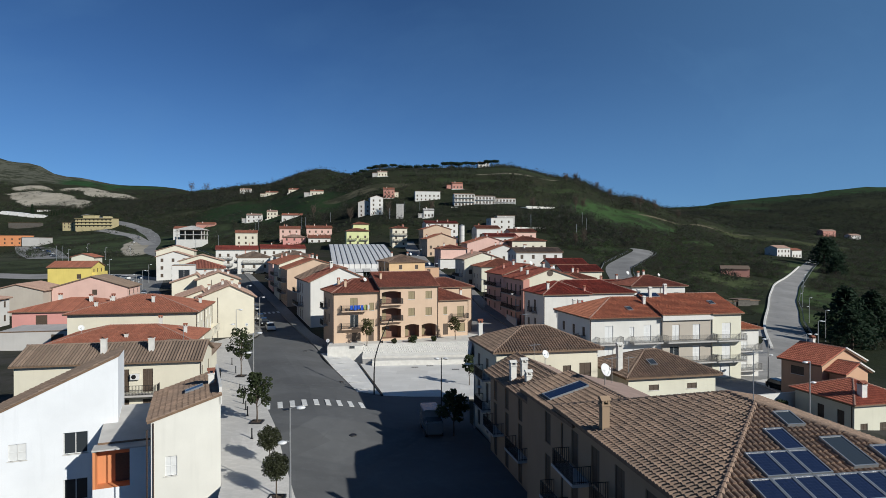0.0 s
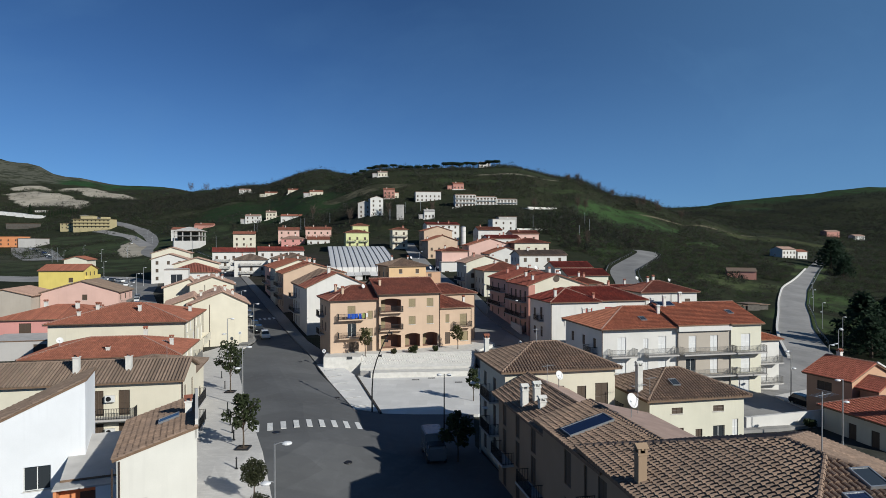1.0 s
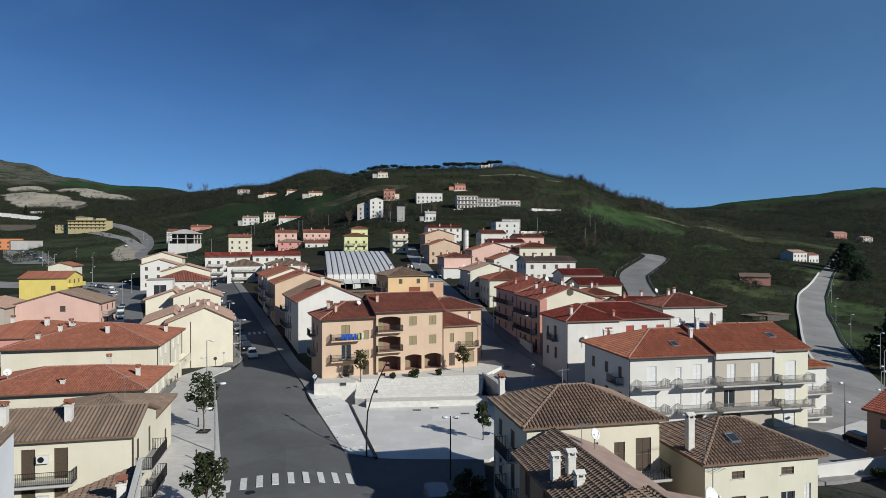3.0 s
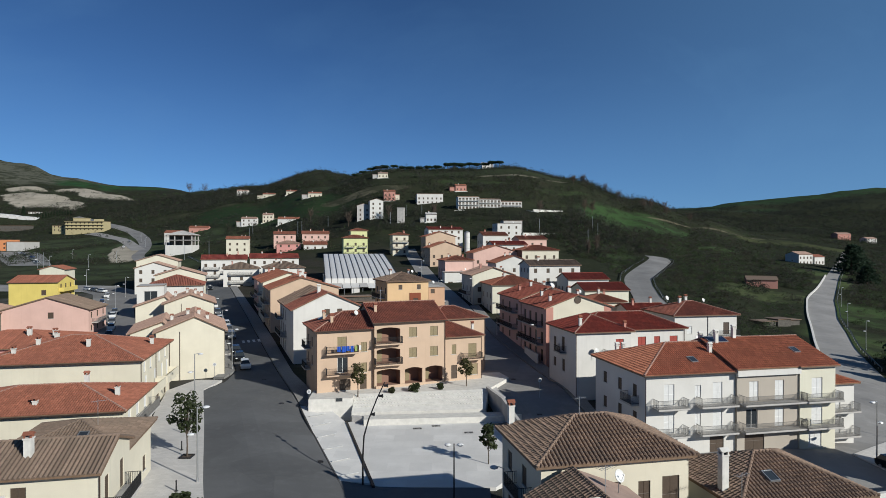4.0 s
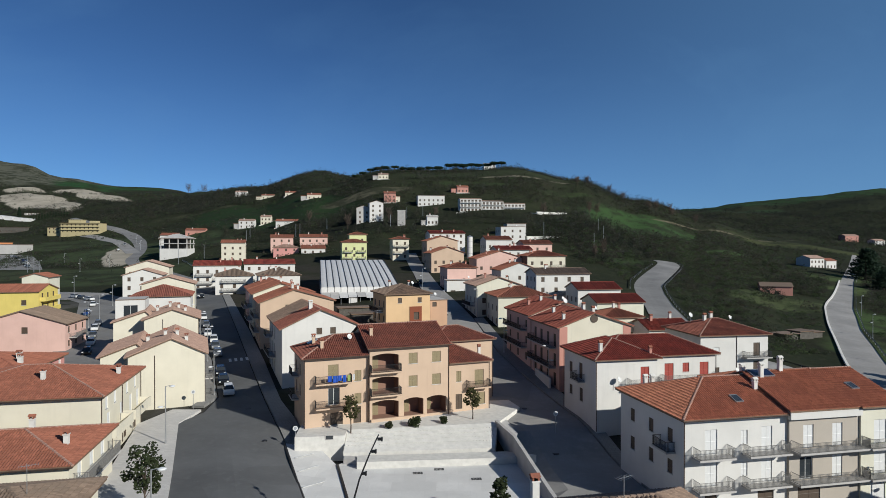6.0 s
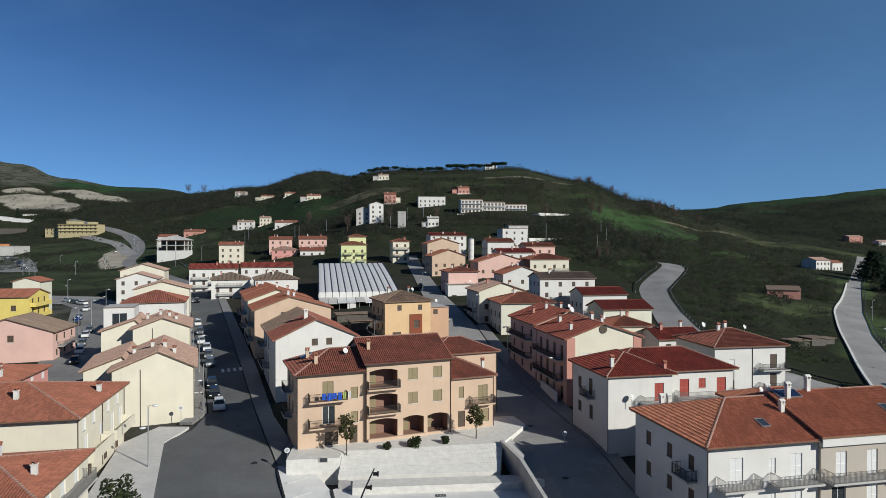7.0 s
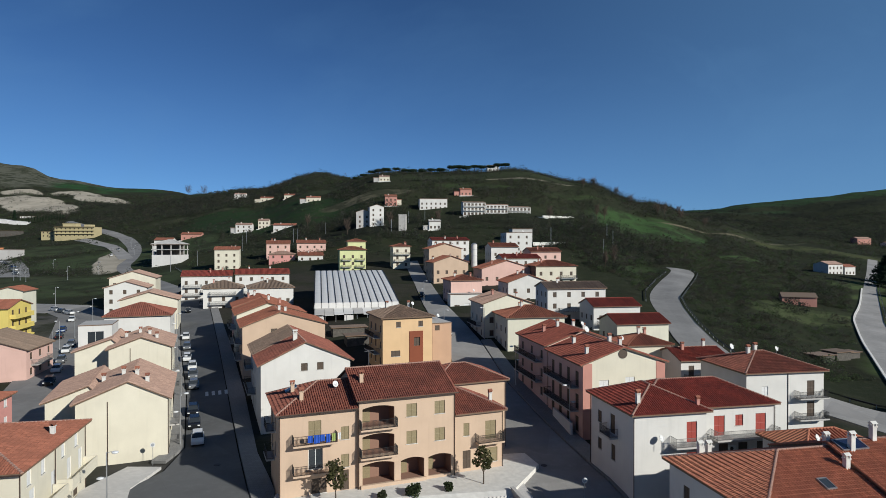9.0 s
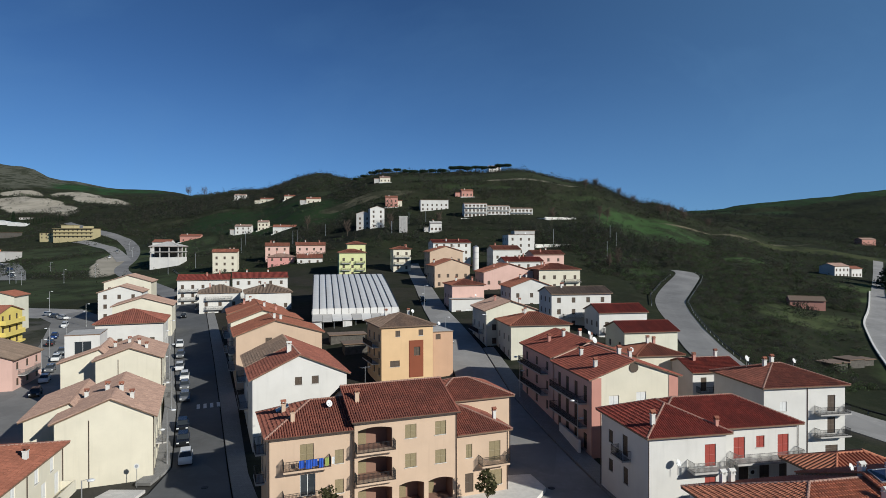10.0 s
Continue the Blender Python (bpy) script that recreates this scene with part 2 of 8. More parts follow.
def solar_mat():
    mat, nt = fresh("solar_cells")
    v = coords(nt, "Object")
    br = node(nt, "ShaderNodeTexBrick", Scale=1.0, Mortar_Size=0.006, Brick_Width=0.16, Row_Height=0.16)
    br.offset = 0.0
    br.inputs["Color1"].default_value = (0.012, 0.018, 0.05, 1)
    br.inputs["Color2"].default_value = (0.009, 0.014, 0.042, 1)
    br.inputs["Mortar"].default_value = (0.024, 0.03, 0.055, 1)
    nt.links.new(v, br.inputs["Vector"])
    return finish(mat, nt, br.outputs[0], 0.16, spec=0.4)


WHITE = plaster("white_plaster", (0.74, 0.722, 0.675))
COOL = plaster("cool_white_plaster", (0.86, 0.875, 0.89))
CREAM = plaster("cream_plaster", (0.76, 0.71, 0.565))
PALE = plaster("pale_yellow_plaster", (0.75, 0.725, 0.585))
ORANGE = plaster("peach_plaster", (0.626, 0.470, 0.336))
PINK = plaster("pink_plaster", (0.74, 0.50, 0.42))
SALMON = plaster("salmon_plaster", (0.56, 0.29, 0.23))
OCHRE = plaster("warm_ochre_plaster", (0.74, 0.52, 0.29))
RUSTPL = plaster("rust_red_plaster", (0.26, 0.085, 0.045))
SCREED = simple("pink_roof_screed", (0.40, 0.29, 0.235), 0.9, var=0.14, scale=0.9, bump=0.25)
YELLOW = plaster("bright_yellow_plaster", (0.76, 0.62, 0.17))
LIME = plaster("lime_plaster", (0.72, 0.74, 0.38))
TAUPE = plaster("taupe_plaster", (0.50, 0.45, 0.38))
ROSE = plaster("rose_plaster", (0.66, 0.33, 0.29))
BRICKY = plaster("orange_plaster", (0.70, 0.30, 0.13))
TANPL = plaster("tan_plaster", (0.40, 0.29, 0.19))
OCHREW = plaster("beige_ochre_plaster", (0.50, 0.43, 0.24))
GREYW = plaster("grey_plaster", (0.55, 0.53, 0.50))
RED = roof_tile("red_tiles", (0.295, 0.065, 0.045), (0.15, 0.045, 0.036))
PALROOF = roof_tile("palazzo_tiles", (0.318, 0.119, 0.080), (0.16, 0.07, 0.055))
BRIGHT = roof_tile("bright_terracotta_tiles", (0.37, 0.148, 0.092), (0.26, 0.108, 0.07))
CORAL = roof_tile("coral_tiles", (0.50, 0.17, 0.105), (0.38, 0.13, 0.085))
RIDGE = roof_tile("mortared_ridge_tiles", (0.42, 0.26, 0.20), (0.34, 0.22, 0.17))
BLOCKROOF = roof_tile("orange_brown_tiles", (0.53, 0.215, 0.122), (0.38, 0.155, 0.095))
MAROON = roof_tile("maroon_tiles", (0.32, 0.100, 0.066), (0.22, 0.075, 0.055))
TERRA = roof_tile("terracotta_tiles", (0.335, 0.132, 0.080), (0.20, 0.082, 0.056))
BROWN = roof_tile("brown_tiles", (0.315, 0.222, 0.158), (0.19, 0.145, 0.115))
TAN = roof_tile("tan_brown_tiles", (0.44, 0.295, 0.225), (0.34, 0.23, 0.18))
DULL = roof_tile("dull_brown_tiles", (0.265, 0.195, 0.145), (0.19, 0.15, 0.115))
ASPHALT = asphalt_mat("asphalt", (0.132, 0.134, 0.136))
GREYROAD = asphalt_mat("grey_road", (0.235, 0.23, 0.222))
IVORY = plaster("ivory_plaster", (0.80, 0.78, 0.70))
BOARDS = simple("weathered_boards", (0.11, 0.10, 0.085), 0.9, var=0.3, scale=2.0, bump=0.3)
APRICOT = plaster("apricot_plaster", (0.60, 0.39, 0.25))
REDBROWN = plaster("dark_red_brown_plaster", (0.30, 0.18, 0.13))
PALEROAD = asphalt_mat("pale_road", (0.31, 0.30, 0.285))
PAVING = paving_mat("stone_paving", (0.70, 0.675, 0.635), (0.54, 0.52, 0.49), 0.6, 0.3)
LOT = paving_mat("concrete_blocks", (0.80, 0.785, 0.75), (0.72, 0.70, 0.67), 2.4, 2.4)
GREYPAVE = paving_mat("grey_paving", (0.297, 0.290, 0.277), (0.15, 0.15, 0.14), 0.5, 0.5)
CONCRETE = simple("concrete", (0.52, 0.50, 0.47), 0.9, var=0.12, scale=0.8, bump=0.2)
STONE = simple("pale_stone", (0.72, 0.70, 0.645), 0.9, var=0.1, scale=1.5, bump=0.2)
TERRAIN = terrain_mat()
GLASS = glass_mat()
FRAME = simple("white_frame", (0.75, 0.75, 0.73), 0.5, var=0.05)
SHUTTER = simple("olive_shutter", (0.27, 0.22, 0.12), 0.6, var=0.12, scale=8)
DARKSHUT = simple("dark_brown_shutter", (0.09, 0.065, 0.045), 0.6, var=0.15, scale=8)
REDSHUT = simple("red_shutter", (0.34, 0.060, 0.042), 0.6, var=0.12, scale=8)
IRON = simple("dark_iron", (0.04, 0.04, 0.042), 0.5, metal=0.6, var=0.2)
RAIL = simple("grey_railing", (0.22, 0.215, 0.205), 0.5, metal=0.3, var=0.15)
GALV = simple("galvanised_steel", (0.50, 0.51, 0.52), 0.4, metal=0.7, var=0.1)
COPPER = simple("brown_gutter", (0.10, 0.07, 0.055), 0.5, metal=0.4, var=0.2)
WOODSOFFIT = simple("soffit_wood", (0.20, 0.13, 0.08), 0.7, var=0.2)
BARK = simple("bark", (0.10, 0.075, 0.055), 0.95, var=0.3, scale=6, bump=0.6)
LEAF = leaf_mat("broad_leaves", (0.040, 0.052, 0.020))
SCRUB = leaf_mat("winter_scrub", (0.040, 0.045, 0.020))
PINE = leaf_mat("pine_needles", (0.016, 0.032, 0.014))
SOLAR = solar_mat()
WHITEPAINT = simple("road_paint", (0.72, 0.72, 0.70), 0.8, var=0.15, scale=4)
FILM = simple("greenhouse_film", (0.74, 0.725, 0.69), 0.35, var=0.06, scale=0.5, bump=0.05)
RUBBER = simple("rubber", (0.02, 0.02, 0.02), 0.8)
BLUECLOTH = simple("blue_cloth", (0.03, 0.09, 0.45), 0.9)
LIGHTGLASS = simple("lamp_glass", (0.75, 0.76, 0.76), 0.25, var=0.05)

# ---- building blocks ----
MESHES = {}


def mesh_of(bm, name, mat):
    me = bpy.data.meshes.new(name)
    bm.to_mesh(me)
    bm.free()
    for m in mat if isinstance(mat, (list, tuple)) else [mat]:
        me.materials.append(m)
    return me


def part(name, bm, mat, parent, label="", m=None, kind=""):
    """Links a bmesh, or a mesh, as one part under its thing."""
    me = bm if isinstance(bm, bpy.types.Mesh) else mesh_of(bm, name, mat)
    ob = new(name, me)
    ob.parent = parent
    if m is not None:
        ob.matrix_basis = m
    return tagged(ob, label, kind=kind)


def thing(name, m, label, category, group="", kind=""):
    ob = new(name)
    ob.matrix_basis = m
    ob.empty_display_size = 0.3
    return tagged(ob, label, category, group, kind)


def box(bm, x0, x1, y0, y1, z0, z1, m=None, mi=0):
    vs = [bm.verts.new(Vector(p) if m is None else m @ Vector(p)) for p in (
        (x0, y0, z0), (x1, y0, z0), (x1, y1, z0), (x0, y1, z0), (x0, y0, z1), (x1, y0, z1), (x1, y1, z1), (x0, y1, z1))]
    for f in ((3, 2, 1, 0), (4, 5, 6, 7), (0, 1, 5, 4), (1, 2, 6, 5), (2, 3, 7, 6), (3, 0, 4, 7)):
        bm.faces.new([vs[i] for i in f]).material_index = mi


def boxes(rows):
    bm = bmesh.new()
    for r in rows:
        box(bm, *r)
    return bm


def tube(bm, pts, r0, r1=None, sides=8, mi=0):
    """A tapered round rod along points."""
    r1 = r0 if r1 is None else r1
    pts = [Vector(p) for p in pts]
    rings = []
    for i, p in enumerate(pts):
        d = (pts[min(i + 1, len(pts) - 1)] - pts[max(i - 1, 0)]).normalized()
        a = d.orthogonal().normalized() if abs(d.z) < 0.99 else Vector((1, 0, 0))
        b = d.cross(a).normalized()
        a = b.cross(d)
        r = r0 + (r1 - r0) * i / (len(pts) - 1)
        rings.append([bm.verts.new(p + a * r * math.cos(2 * math.pi * k / sides) + b * r * math.sin(2 * math.pi * k / sides)) for k in range(sides)])
    for q, s in zip(rings, rings[1:]):
        for k in range(sides):
            bm.faces.new((q[k], q[(k + 1) % sides], s[(k + 1) % sides], s[k])).material_index = mi
    for ring, rev in ((rings[0], True), (rings[-1], False)):
        bm.faces.new(list(reversed(ring)) if rev else ring).material_index = mi


def cached(key, make, name, mat):
    if key not in MESHES:
        MESHES[key] = mesh_of(make(), name, mat)
    return MESHES[key]


# ---- terrain ----
COLS = (-0.80, -0.68, -0.62, -0.50, -0.30, -0.20, -0.10, 0.10, 0.20, 0.30, 0.40, 0.50, 0.70, 0.85)
DEPTHS = (112, 200, 330, 480, 650, 900, 1300)
HEIGHTS = np.array([
    [0, 1, 6, 16, 45, 100, 226], [0, 1, 6, 16, 40, 90, 192], [0, 1.5, 7, 17, 42, 88, 162], [0, 2, 8, 20, 45, 85, 142], [0, 4, 13, 32, 62, 104, 110], [0, 5.5, 16, 42, 82, 122, 112],
    [0, 7, 19, 52, 98, 98, 90], [0, 7.5, 20, 55, 100, 100, 90], [0, 6, 18, 48, 88, 88, 85], [0, 4, 14, 36, 68, 74, 82],
    [-1, 1, 10, 26, 46, 60, 98], [-2, -2, 6, 16, 30, 52, 114], [-4, -5, 2, 10, 20, 55, 140], [-4, -6, 0, 8, 20, 60, 150]])


def ease(t):
    return t * t * (3 - 2 * t)


def ground(x, y):
    """The height of the ground."""
    if y < 114:
        c = x + 0.377 * (y - 105)
        fall = 30 + 10 * ease(min(1.0, max(0.0, (66 - y) / 14.0)))
        near = -2.0 * ease(min(1.0, max(0.0, (c + fall) / 15.0)))
        near -= 2.0 * ease(min(1.0, max(0.0, (x - 32) / 40.0)))
        if -20.0 < c and x < 9 and 80 < y < 109:
            near -= 0.7
        if y < 56 and c < -39.8:
            near -= 3.4 * ease(min(1.0, (-39.8 - c) / 1.5)) * ease(min(1.0, (56 - y) / 5.0)) * ease(min(1.0, max(0.0, (y - 32) / 6.0)))
        if y < 100:
            return near
        k = ease((y - 100) / 14.0)
        return near * (1 - k) + ground(x, 114.0) * k
    u = min(COLS[-1], max(COLS[0], x / y))
    yy = min(y, DEPTHS[-1])
    i = max(k for k in range(len(COLS) - 1) if COLS[k] <= u)
    j = max(k for k in range(len(DEPTHS) - 1) if DEPTHS[k] <= yy)
    a = ease((u - COLS[i]) / (COLS[i + 1] - COLS[i]))
    b = (yy - DEPTHS[j]) / (DEPTHS[j + 1] - DEPTHS[j])

    def along(row):
        p0, p1, p2, p3 = row[max(j - 1, 0)], row[j], row[j + 1], row[min(j + 2, 6)]
        m1 = (p2 - p0) / (DEPTHS[j + 1] - DEPTHS[max(j - 1, 0)]) * (DEPTHS[j + 1] - DEPTHS[j])
        m2 = (p3 - p1) / (DEPTHS[min(j + 2, 6)] - DEPTHS[j]) * (DEPTHS[j + 1] - DEPTHS[j])
        if j == 0:
            m1 = 0
        return (2 * b**3 - 3 * b**2 + 1) * p1 + (b**3 - 2 * b**2 + b) * m1 + (-2 * b**3 + 3 * b**2) * p2 + (b**3 - b**2) * m2
    z = along(HEIGHTS[i]) * (1 - a) + along(HEIGHTS[i + 1]) * a
    rough_k = min(1.0, max(0.0, (y - 330) / 400))
    if rough_k > 0:
        z += rough_k * (7 * noise.noise((x / 130, y / 130, 3.1)) + 3 * noise.noise((x / 45, y / 45, 7.7)))
    return z


def build_ground():
    def axis(lo, hi, mid0, mid1, fine, grow):
        vals = list(np.arange(mid0, mid1 + 0.1, fine))
        s = fine
        while vals[-1] < hi:
            s *= grow
            vals.append(vals[-1] + s)
        s = fine
        while vals[0] > lo:
            s *= grow
            vals.insert(0, vals[0] - s)
        return vals
    xs = axis(-1700, 1700, -150, 160, 4, 1.03)
    ys = axis(-700, 2300, 60, 345, 4, 1.02)
    verts = [(x, y, ground(x, y) - (0.32 if y < 122 and -75 < x < 62 else 0.12 if y < 262 and -110 < x < 62 else 0.0)) for y in ys for x in xs]
    n = len(xs)
    faces = [(j * n + i, j * n + i + 1, (j + 1) * n + i + 1, (j + 1) * n + i) for j in range(len(ys) - 1) for i in range(n - 1)]
    me = bpy.data.meshes.new("ground")
    me.from_pydata(verts, [], faces)
    me.materials.append(TERRAIN)
    me.shade_smooth()
    return tagged(new("ground", me), "grassy hillside and scrub around the small town", "ground", kind="structure")


def resample(pts, step):
    out = [Vector((*pts[0][:2], 0))]
    for a, b in zip(pts, pts[1:]):
        a, b = Vector((a[0], a[1], 0)), Vector((b[0], b[1], 0))
        k = max(1, int((b - a).length / step))
        out += [a.lerp(b, (i + 1) / k) for i in range(k)]
    return out


def loft(name, pairs, dz, mat, label, category, thick=0.35, step=3.0, across=4):
    """A surface laid over the ground between a left and a right edge: rows of (x left, y left, x right, y right)."""
    rows = [pairs[0]]
    for p, q in zip(pairs, pairs[1:]):
        n = max(1, int(max(math.hypot(q[0] - p[0], q[1] - p[1]), math.hypot(q[2] - p[2], q[3] - p[3])) / step))
        rows += [tuple(a + (b - a) * (i + 1) / n for a, b in zip(p, q)) for i in range(n)]
    bm = bmesh.new()
    top = []
    for xl, yl, xr, yr in rows:
        line = []
        for k in range(across + 1):
            x, y = xl + (xr - xl) * k / across, yl + (yr - yl) * k / across
            line.append(bm.verts.new((x, y, ground(x, y) + dz)))
        top.append(line)
    low = [(bm.verts.new(r[0].co - Vector((0, 0, thick))), bm.verts.new(r[-1].co - Vector((0, 0, thick)))) for r in top]
    for i in range(len(top) - 1):
        for k in range(across):
            bm.faces.new((top[i][k], top[i][k + 1], top[i + 1][k + 1], top[i + 1][k]))
        bm.faces.new((low[i][0], top[i][0], top[i + 1][0], low[i + 1][0]))
        bm.faces.new((top[i][-1], low[i][1], low[i + 1][1], top[i + 1][-1]))
    for r, l in ((top[0], low[0]), (top[-1], low[-1])):
        bm.faces.new([l[0], *r, l[1]])
    bmesh.ops.recalc_face_normals(bm, faces=bm.faces)
    return tagged(new(name, mesh_of(bm, name, mat)), label, category, kind="structure")


def rounded(rows, n=2):
    """Cuts the corners of both edges of a loft."""
    for _ in range(n):
        q = [rows[0]]
        for a, b in zip(rows, rows[1:]):
            q += [tuple(0.75 * u + 0.25 * v for u, v in zip(a, b)), tuple(0.25 * u + 0.75 * v for u, v in zip(a, b))]
        rows = q + [rows[-1]]
    return rows


def slab(name, poly, z0, z1, mat, label, category, kind="structure"):
    """A level plate of a given outline."""
    bm = bmesh.new()
    a = [bm.verts.new((x, y, z0)) for x, y in poly]
    b = [bm.verts.new((x, y, z1)) for x, y in poly]
    bm.faces.new(b)
    bm.faces.new(list(reversed(a)))
    for i in range(len(poly)):
        j = (i + 1) % len(poly)
        bm.faces.new((a[i], a[j], b[j], b[i]))
    bmesh.ops.recalc_face_normals(bm, faces=bm.faces)
    return tagged(new(name, mesh_of(bm, name, mat)), label, category, kind=kind)


# ---- houses ----
def roof_planes(kind, w, d, e, s, o, rp=0.5):
    """The sloping planes of a roof over a w by d plan with its eaves at height e, and its ridge and hip lines."""
    lo = e - s * o
    if kind == "gable_v":
        r = rp * w
        rz = e + s * r
        s2 = (rz - e) / (w - r)
        g = o * 0.6
        P = [[(-o, -g, lo), (r, -g, rz), (r, d + g, rz), (-o, d + g, lo)],
             [(r, -g, rz), (w + o, -g, e - s2 * o), (w + o, d + g, e - s2 * o), (r, d + g, rz)]]
        return P, [((r, -g, rz), (r, d + g, rz))]
    if kind == "gable_u":
        r = rp * d
        rz = e + s * r
        s2 = (rz - e) / (d - r)
        g = o * 0.6
        P = [[(-g, -o, lo), (w + g, -o, lo), (w + g, r, rz), (-g, r, rz)],
             [(-g, r, rz), (w + g, r, rz), (w + g, d + o, e - s2 * o), (-g, d + o, e - s2 * o)]]
        return P, [((-g, r, rz), (w + g, r, rz))]
    if kind == "hip":
        h = min(w, d) / 2
        rz = e + s * h
        a, b, c, q = (-o, -o, lo), (w + o, -o, lo), (w + o, d + o, lo), (-o, d + o, lo)
        if w >= d:
            k, l = (h, d / 2, rz), (w - h, d / 2, rz)
            P = [[a, b, l, k], [c, q, k, l], [b, c, l], [q, a, k]]
        else:
            k, l = (w / 2, h, rz), (w / 2, d - h, rz)
            P = [[b, c, l, k], [q, a, k, l], [a, b, k], [c, q, l]]
        lines = [(k, l)] if (Vector(k) - Vector(l)).length > 0.1 else []
        ends = ((a, q, k), (b, c, l)) if w >= d else ((a, b, k), (q, c, l))
        for p1, p2, t in ends:
            lines += [(p1, t), (p2, t)]
        return P, lines
    if kind == "hip_left":
        h = d / 2
        rz = e + s * h
        a, b, c, q = (-o, -o, lo), (w + 0.05, -o, lo), (w + 0.05, d + o, lo), (-o, d + o, lo)
        k, l = (h, h, rz), (w + 0.05, h, rz)
        return [[a, b, l, k], [c, q, k, l], [q, a, k]], [(k, l), (a, k), (q, k)]
    if kind == "hip_right":
        h = d / 2
        rz = e + s * h
        a, b, c, q = (-0.05, -o, lo), (w + o, -o, lo), (w + o, d + o, lo), (-0.05, d + o, lo)
        k, l = (-0.05, h, rz), (w - h, h, rz)
        return [[a, b, l, k], [c, q, k, l], [b, c, l]], [(k, l), (b, l), (c, l)]
    if kind == "mono_left":
        return [[(-o, -o * 0.3, lo), (w + 0.1, -o * 0.3, e + s * (w + 0.1)), (w + 0.1, d + o * 0.3, e + s * (w + 0.1)), (-o, d + o * 0.3, lo)]], []
    if kind == "mono_back":
        return [[(-o, -o, lo), (w + o, -o, lo), (w + o, d, e + s * d), (-o, d, e + s * d)]], []
    return [[(-o, -o, e), (w + o, -o, e), (w + o, d + o, e), (-o, d + o, e)]], []


def clip_line(poly2, u):
    """Where the line at u crosses a convex outline: the lowest and highest v."""
    vs = []
    for (u0, v0), (u1, v1) in zip(poly2, poly2[1:] + poly2[:1]):
        if (u0 - u) * (u1 - u) < 0:
            vs.append(v0 + (v1 - v0) * (u - u0) / (u1 - u0))
    return (min(vs), max(vs)) if len(vs) >= 2 else None


def tile_mesh(planes, pitch_w, rows, r, rng, loose=None, most=300):
    """Rounded cover tiles in columns down each plane; rows: the length of one tile, or 0 for whole columns."""
    verts, faces = [], []
    prof = ((-1.0, 0.0), (-0.62, 0.75), (0.0, 1.0), (0.62, 0.75), (1.0, 0.0))
    for P in planes:
        P = [Vector(p) for p in P]
        n = (P[1] - P[0]).cross(P[2] - P[0]).normalized()
        if n.z < 0:
            n = -n
        if n.z > 0.999:
            continue
        up = (Vector((0, 0, 1)) - n * n.z).normalized()
        ax = up.cross(n).normalized()
        o = P[0]
        poly2 = [((p - o).dot(ax), (p - o).dot(up)) for p in P]
        lo, hi = min(q[0] for q in poly2), max(q[0] for q in poly2)
        k = int((hi - lo) / pitch_w)
        for c in range(k + 1):
            u = lo + (hi - lo - k * pitch_w) / 2 + c * pitch_w + 1e-4
            cl = clip_line(poly2, u)
            if not cl or cl[1] - cl[0] < 0.1:
                continue
            v0, v1 = cl
            step = rows if rows else (v1 - v0)
            v = v0 - 0.03
            while v < v1 - 0.05:
                e = min(v + step * 1.06, v1)
                du, dn = rng.uniform(-0.012, 0.012), rng.uniform(0, 0.012)
                ra, rb = r * (1.08 if rows else 1.0), r * (0.88 if rows else 1.0)
                na, nb = (0.03 if rows else 0.0) + dn, dn * 0.5
                at = o + ax * (u + du) + up * v + n * dn
                if loose is not None and len(loose) < most and e < v1 and at.x < 8.5 and 3.5 < at.y < 11:
                    m = Matrix((ax, up, n)).transposed().to_4x4()
                    m.translation = at
                    loose.append(m)
                    v += step
                    continue
                base = len(verts)
                for vv, rr, nn in ((v, ra, na), (e, rb, nb)):
                    for pu, pn in prof:
                        verts.append(o + ax * (u + du + pu * rr) + up * vv + n * (pn * rr * 1.25 + nn - 0.01))
                for q in range(4):
                    faces.append((base + q, base + q + 1, base + 6 + q, base + 5 + q))
                faces.append((base + 4, base + 3, base + 2, base + 1, base))
                v += step
    return verts, faces


def ridge_row(bm, a, b, k):
    """A row of k half-round ridge tiles, each slipped under the next, as one skin."""
    d = (b - a).normalized()
    side = Vector((d.y, -d.x, 0)).normalized()
    up = side.cross(d).normalized()
    if up.z < 0:
        up = -up
    rows = []
    for i in range(k):
        for f, r in ((0.0, 0.15), (0.98, 0.115)):
            p = a.lerp(b, (i + f) / k)
            rows.append([bm.verts.new(p + side * (r * math.cos(q * math.pi / 5)) + up * (r * math.sin(q * math.pi / 5) - 0.03)) for q in range(6)])
    for m, n in zip(rows, rows[1:]):
        for q in range(5):
            bm.faces.new((m[q], m[q + 1], n[q + 1], n[q]))
    bm.faces.new(rows[0])
    bm.faces.new(list(reversed(rows[-1])))


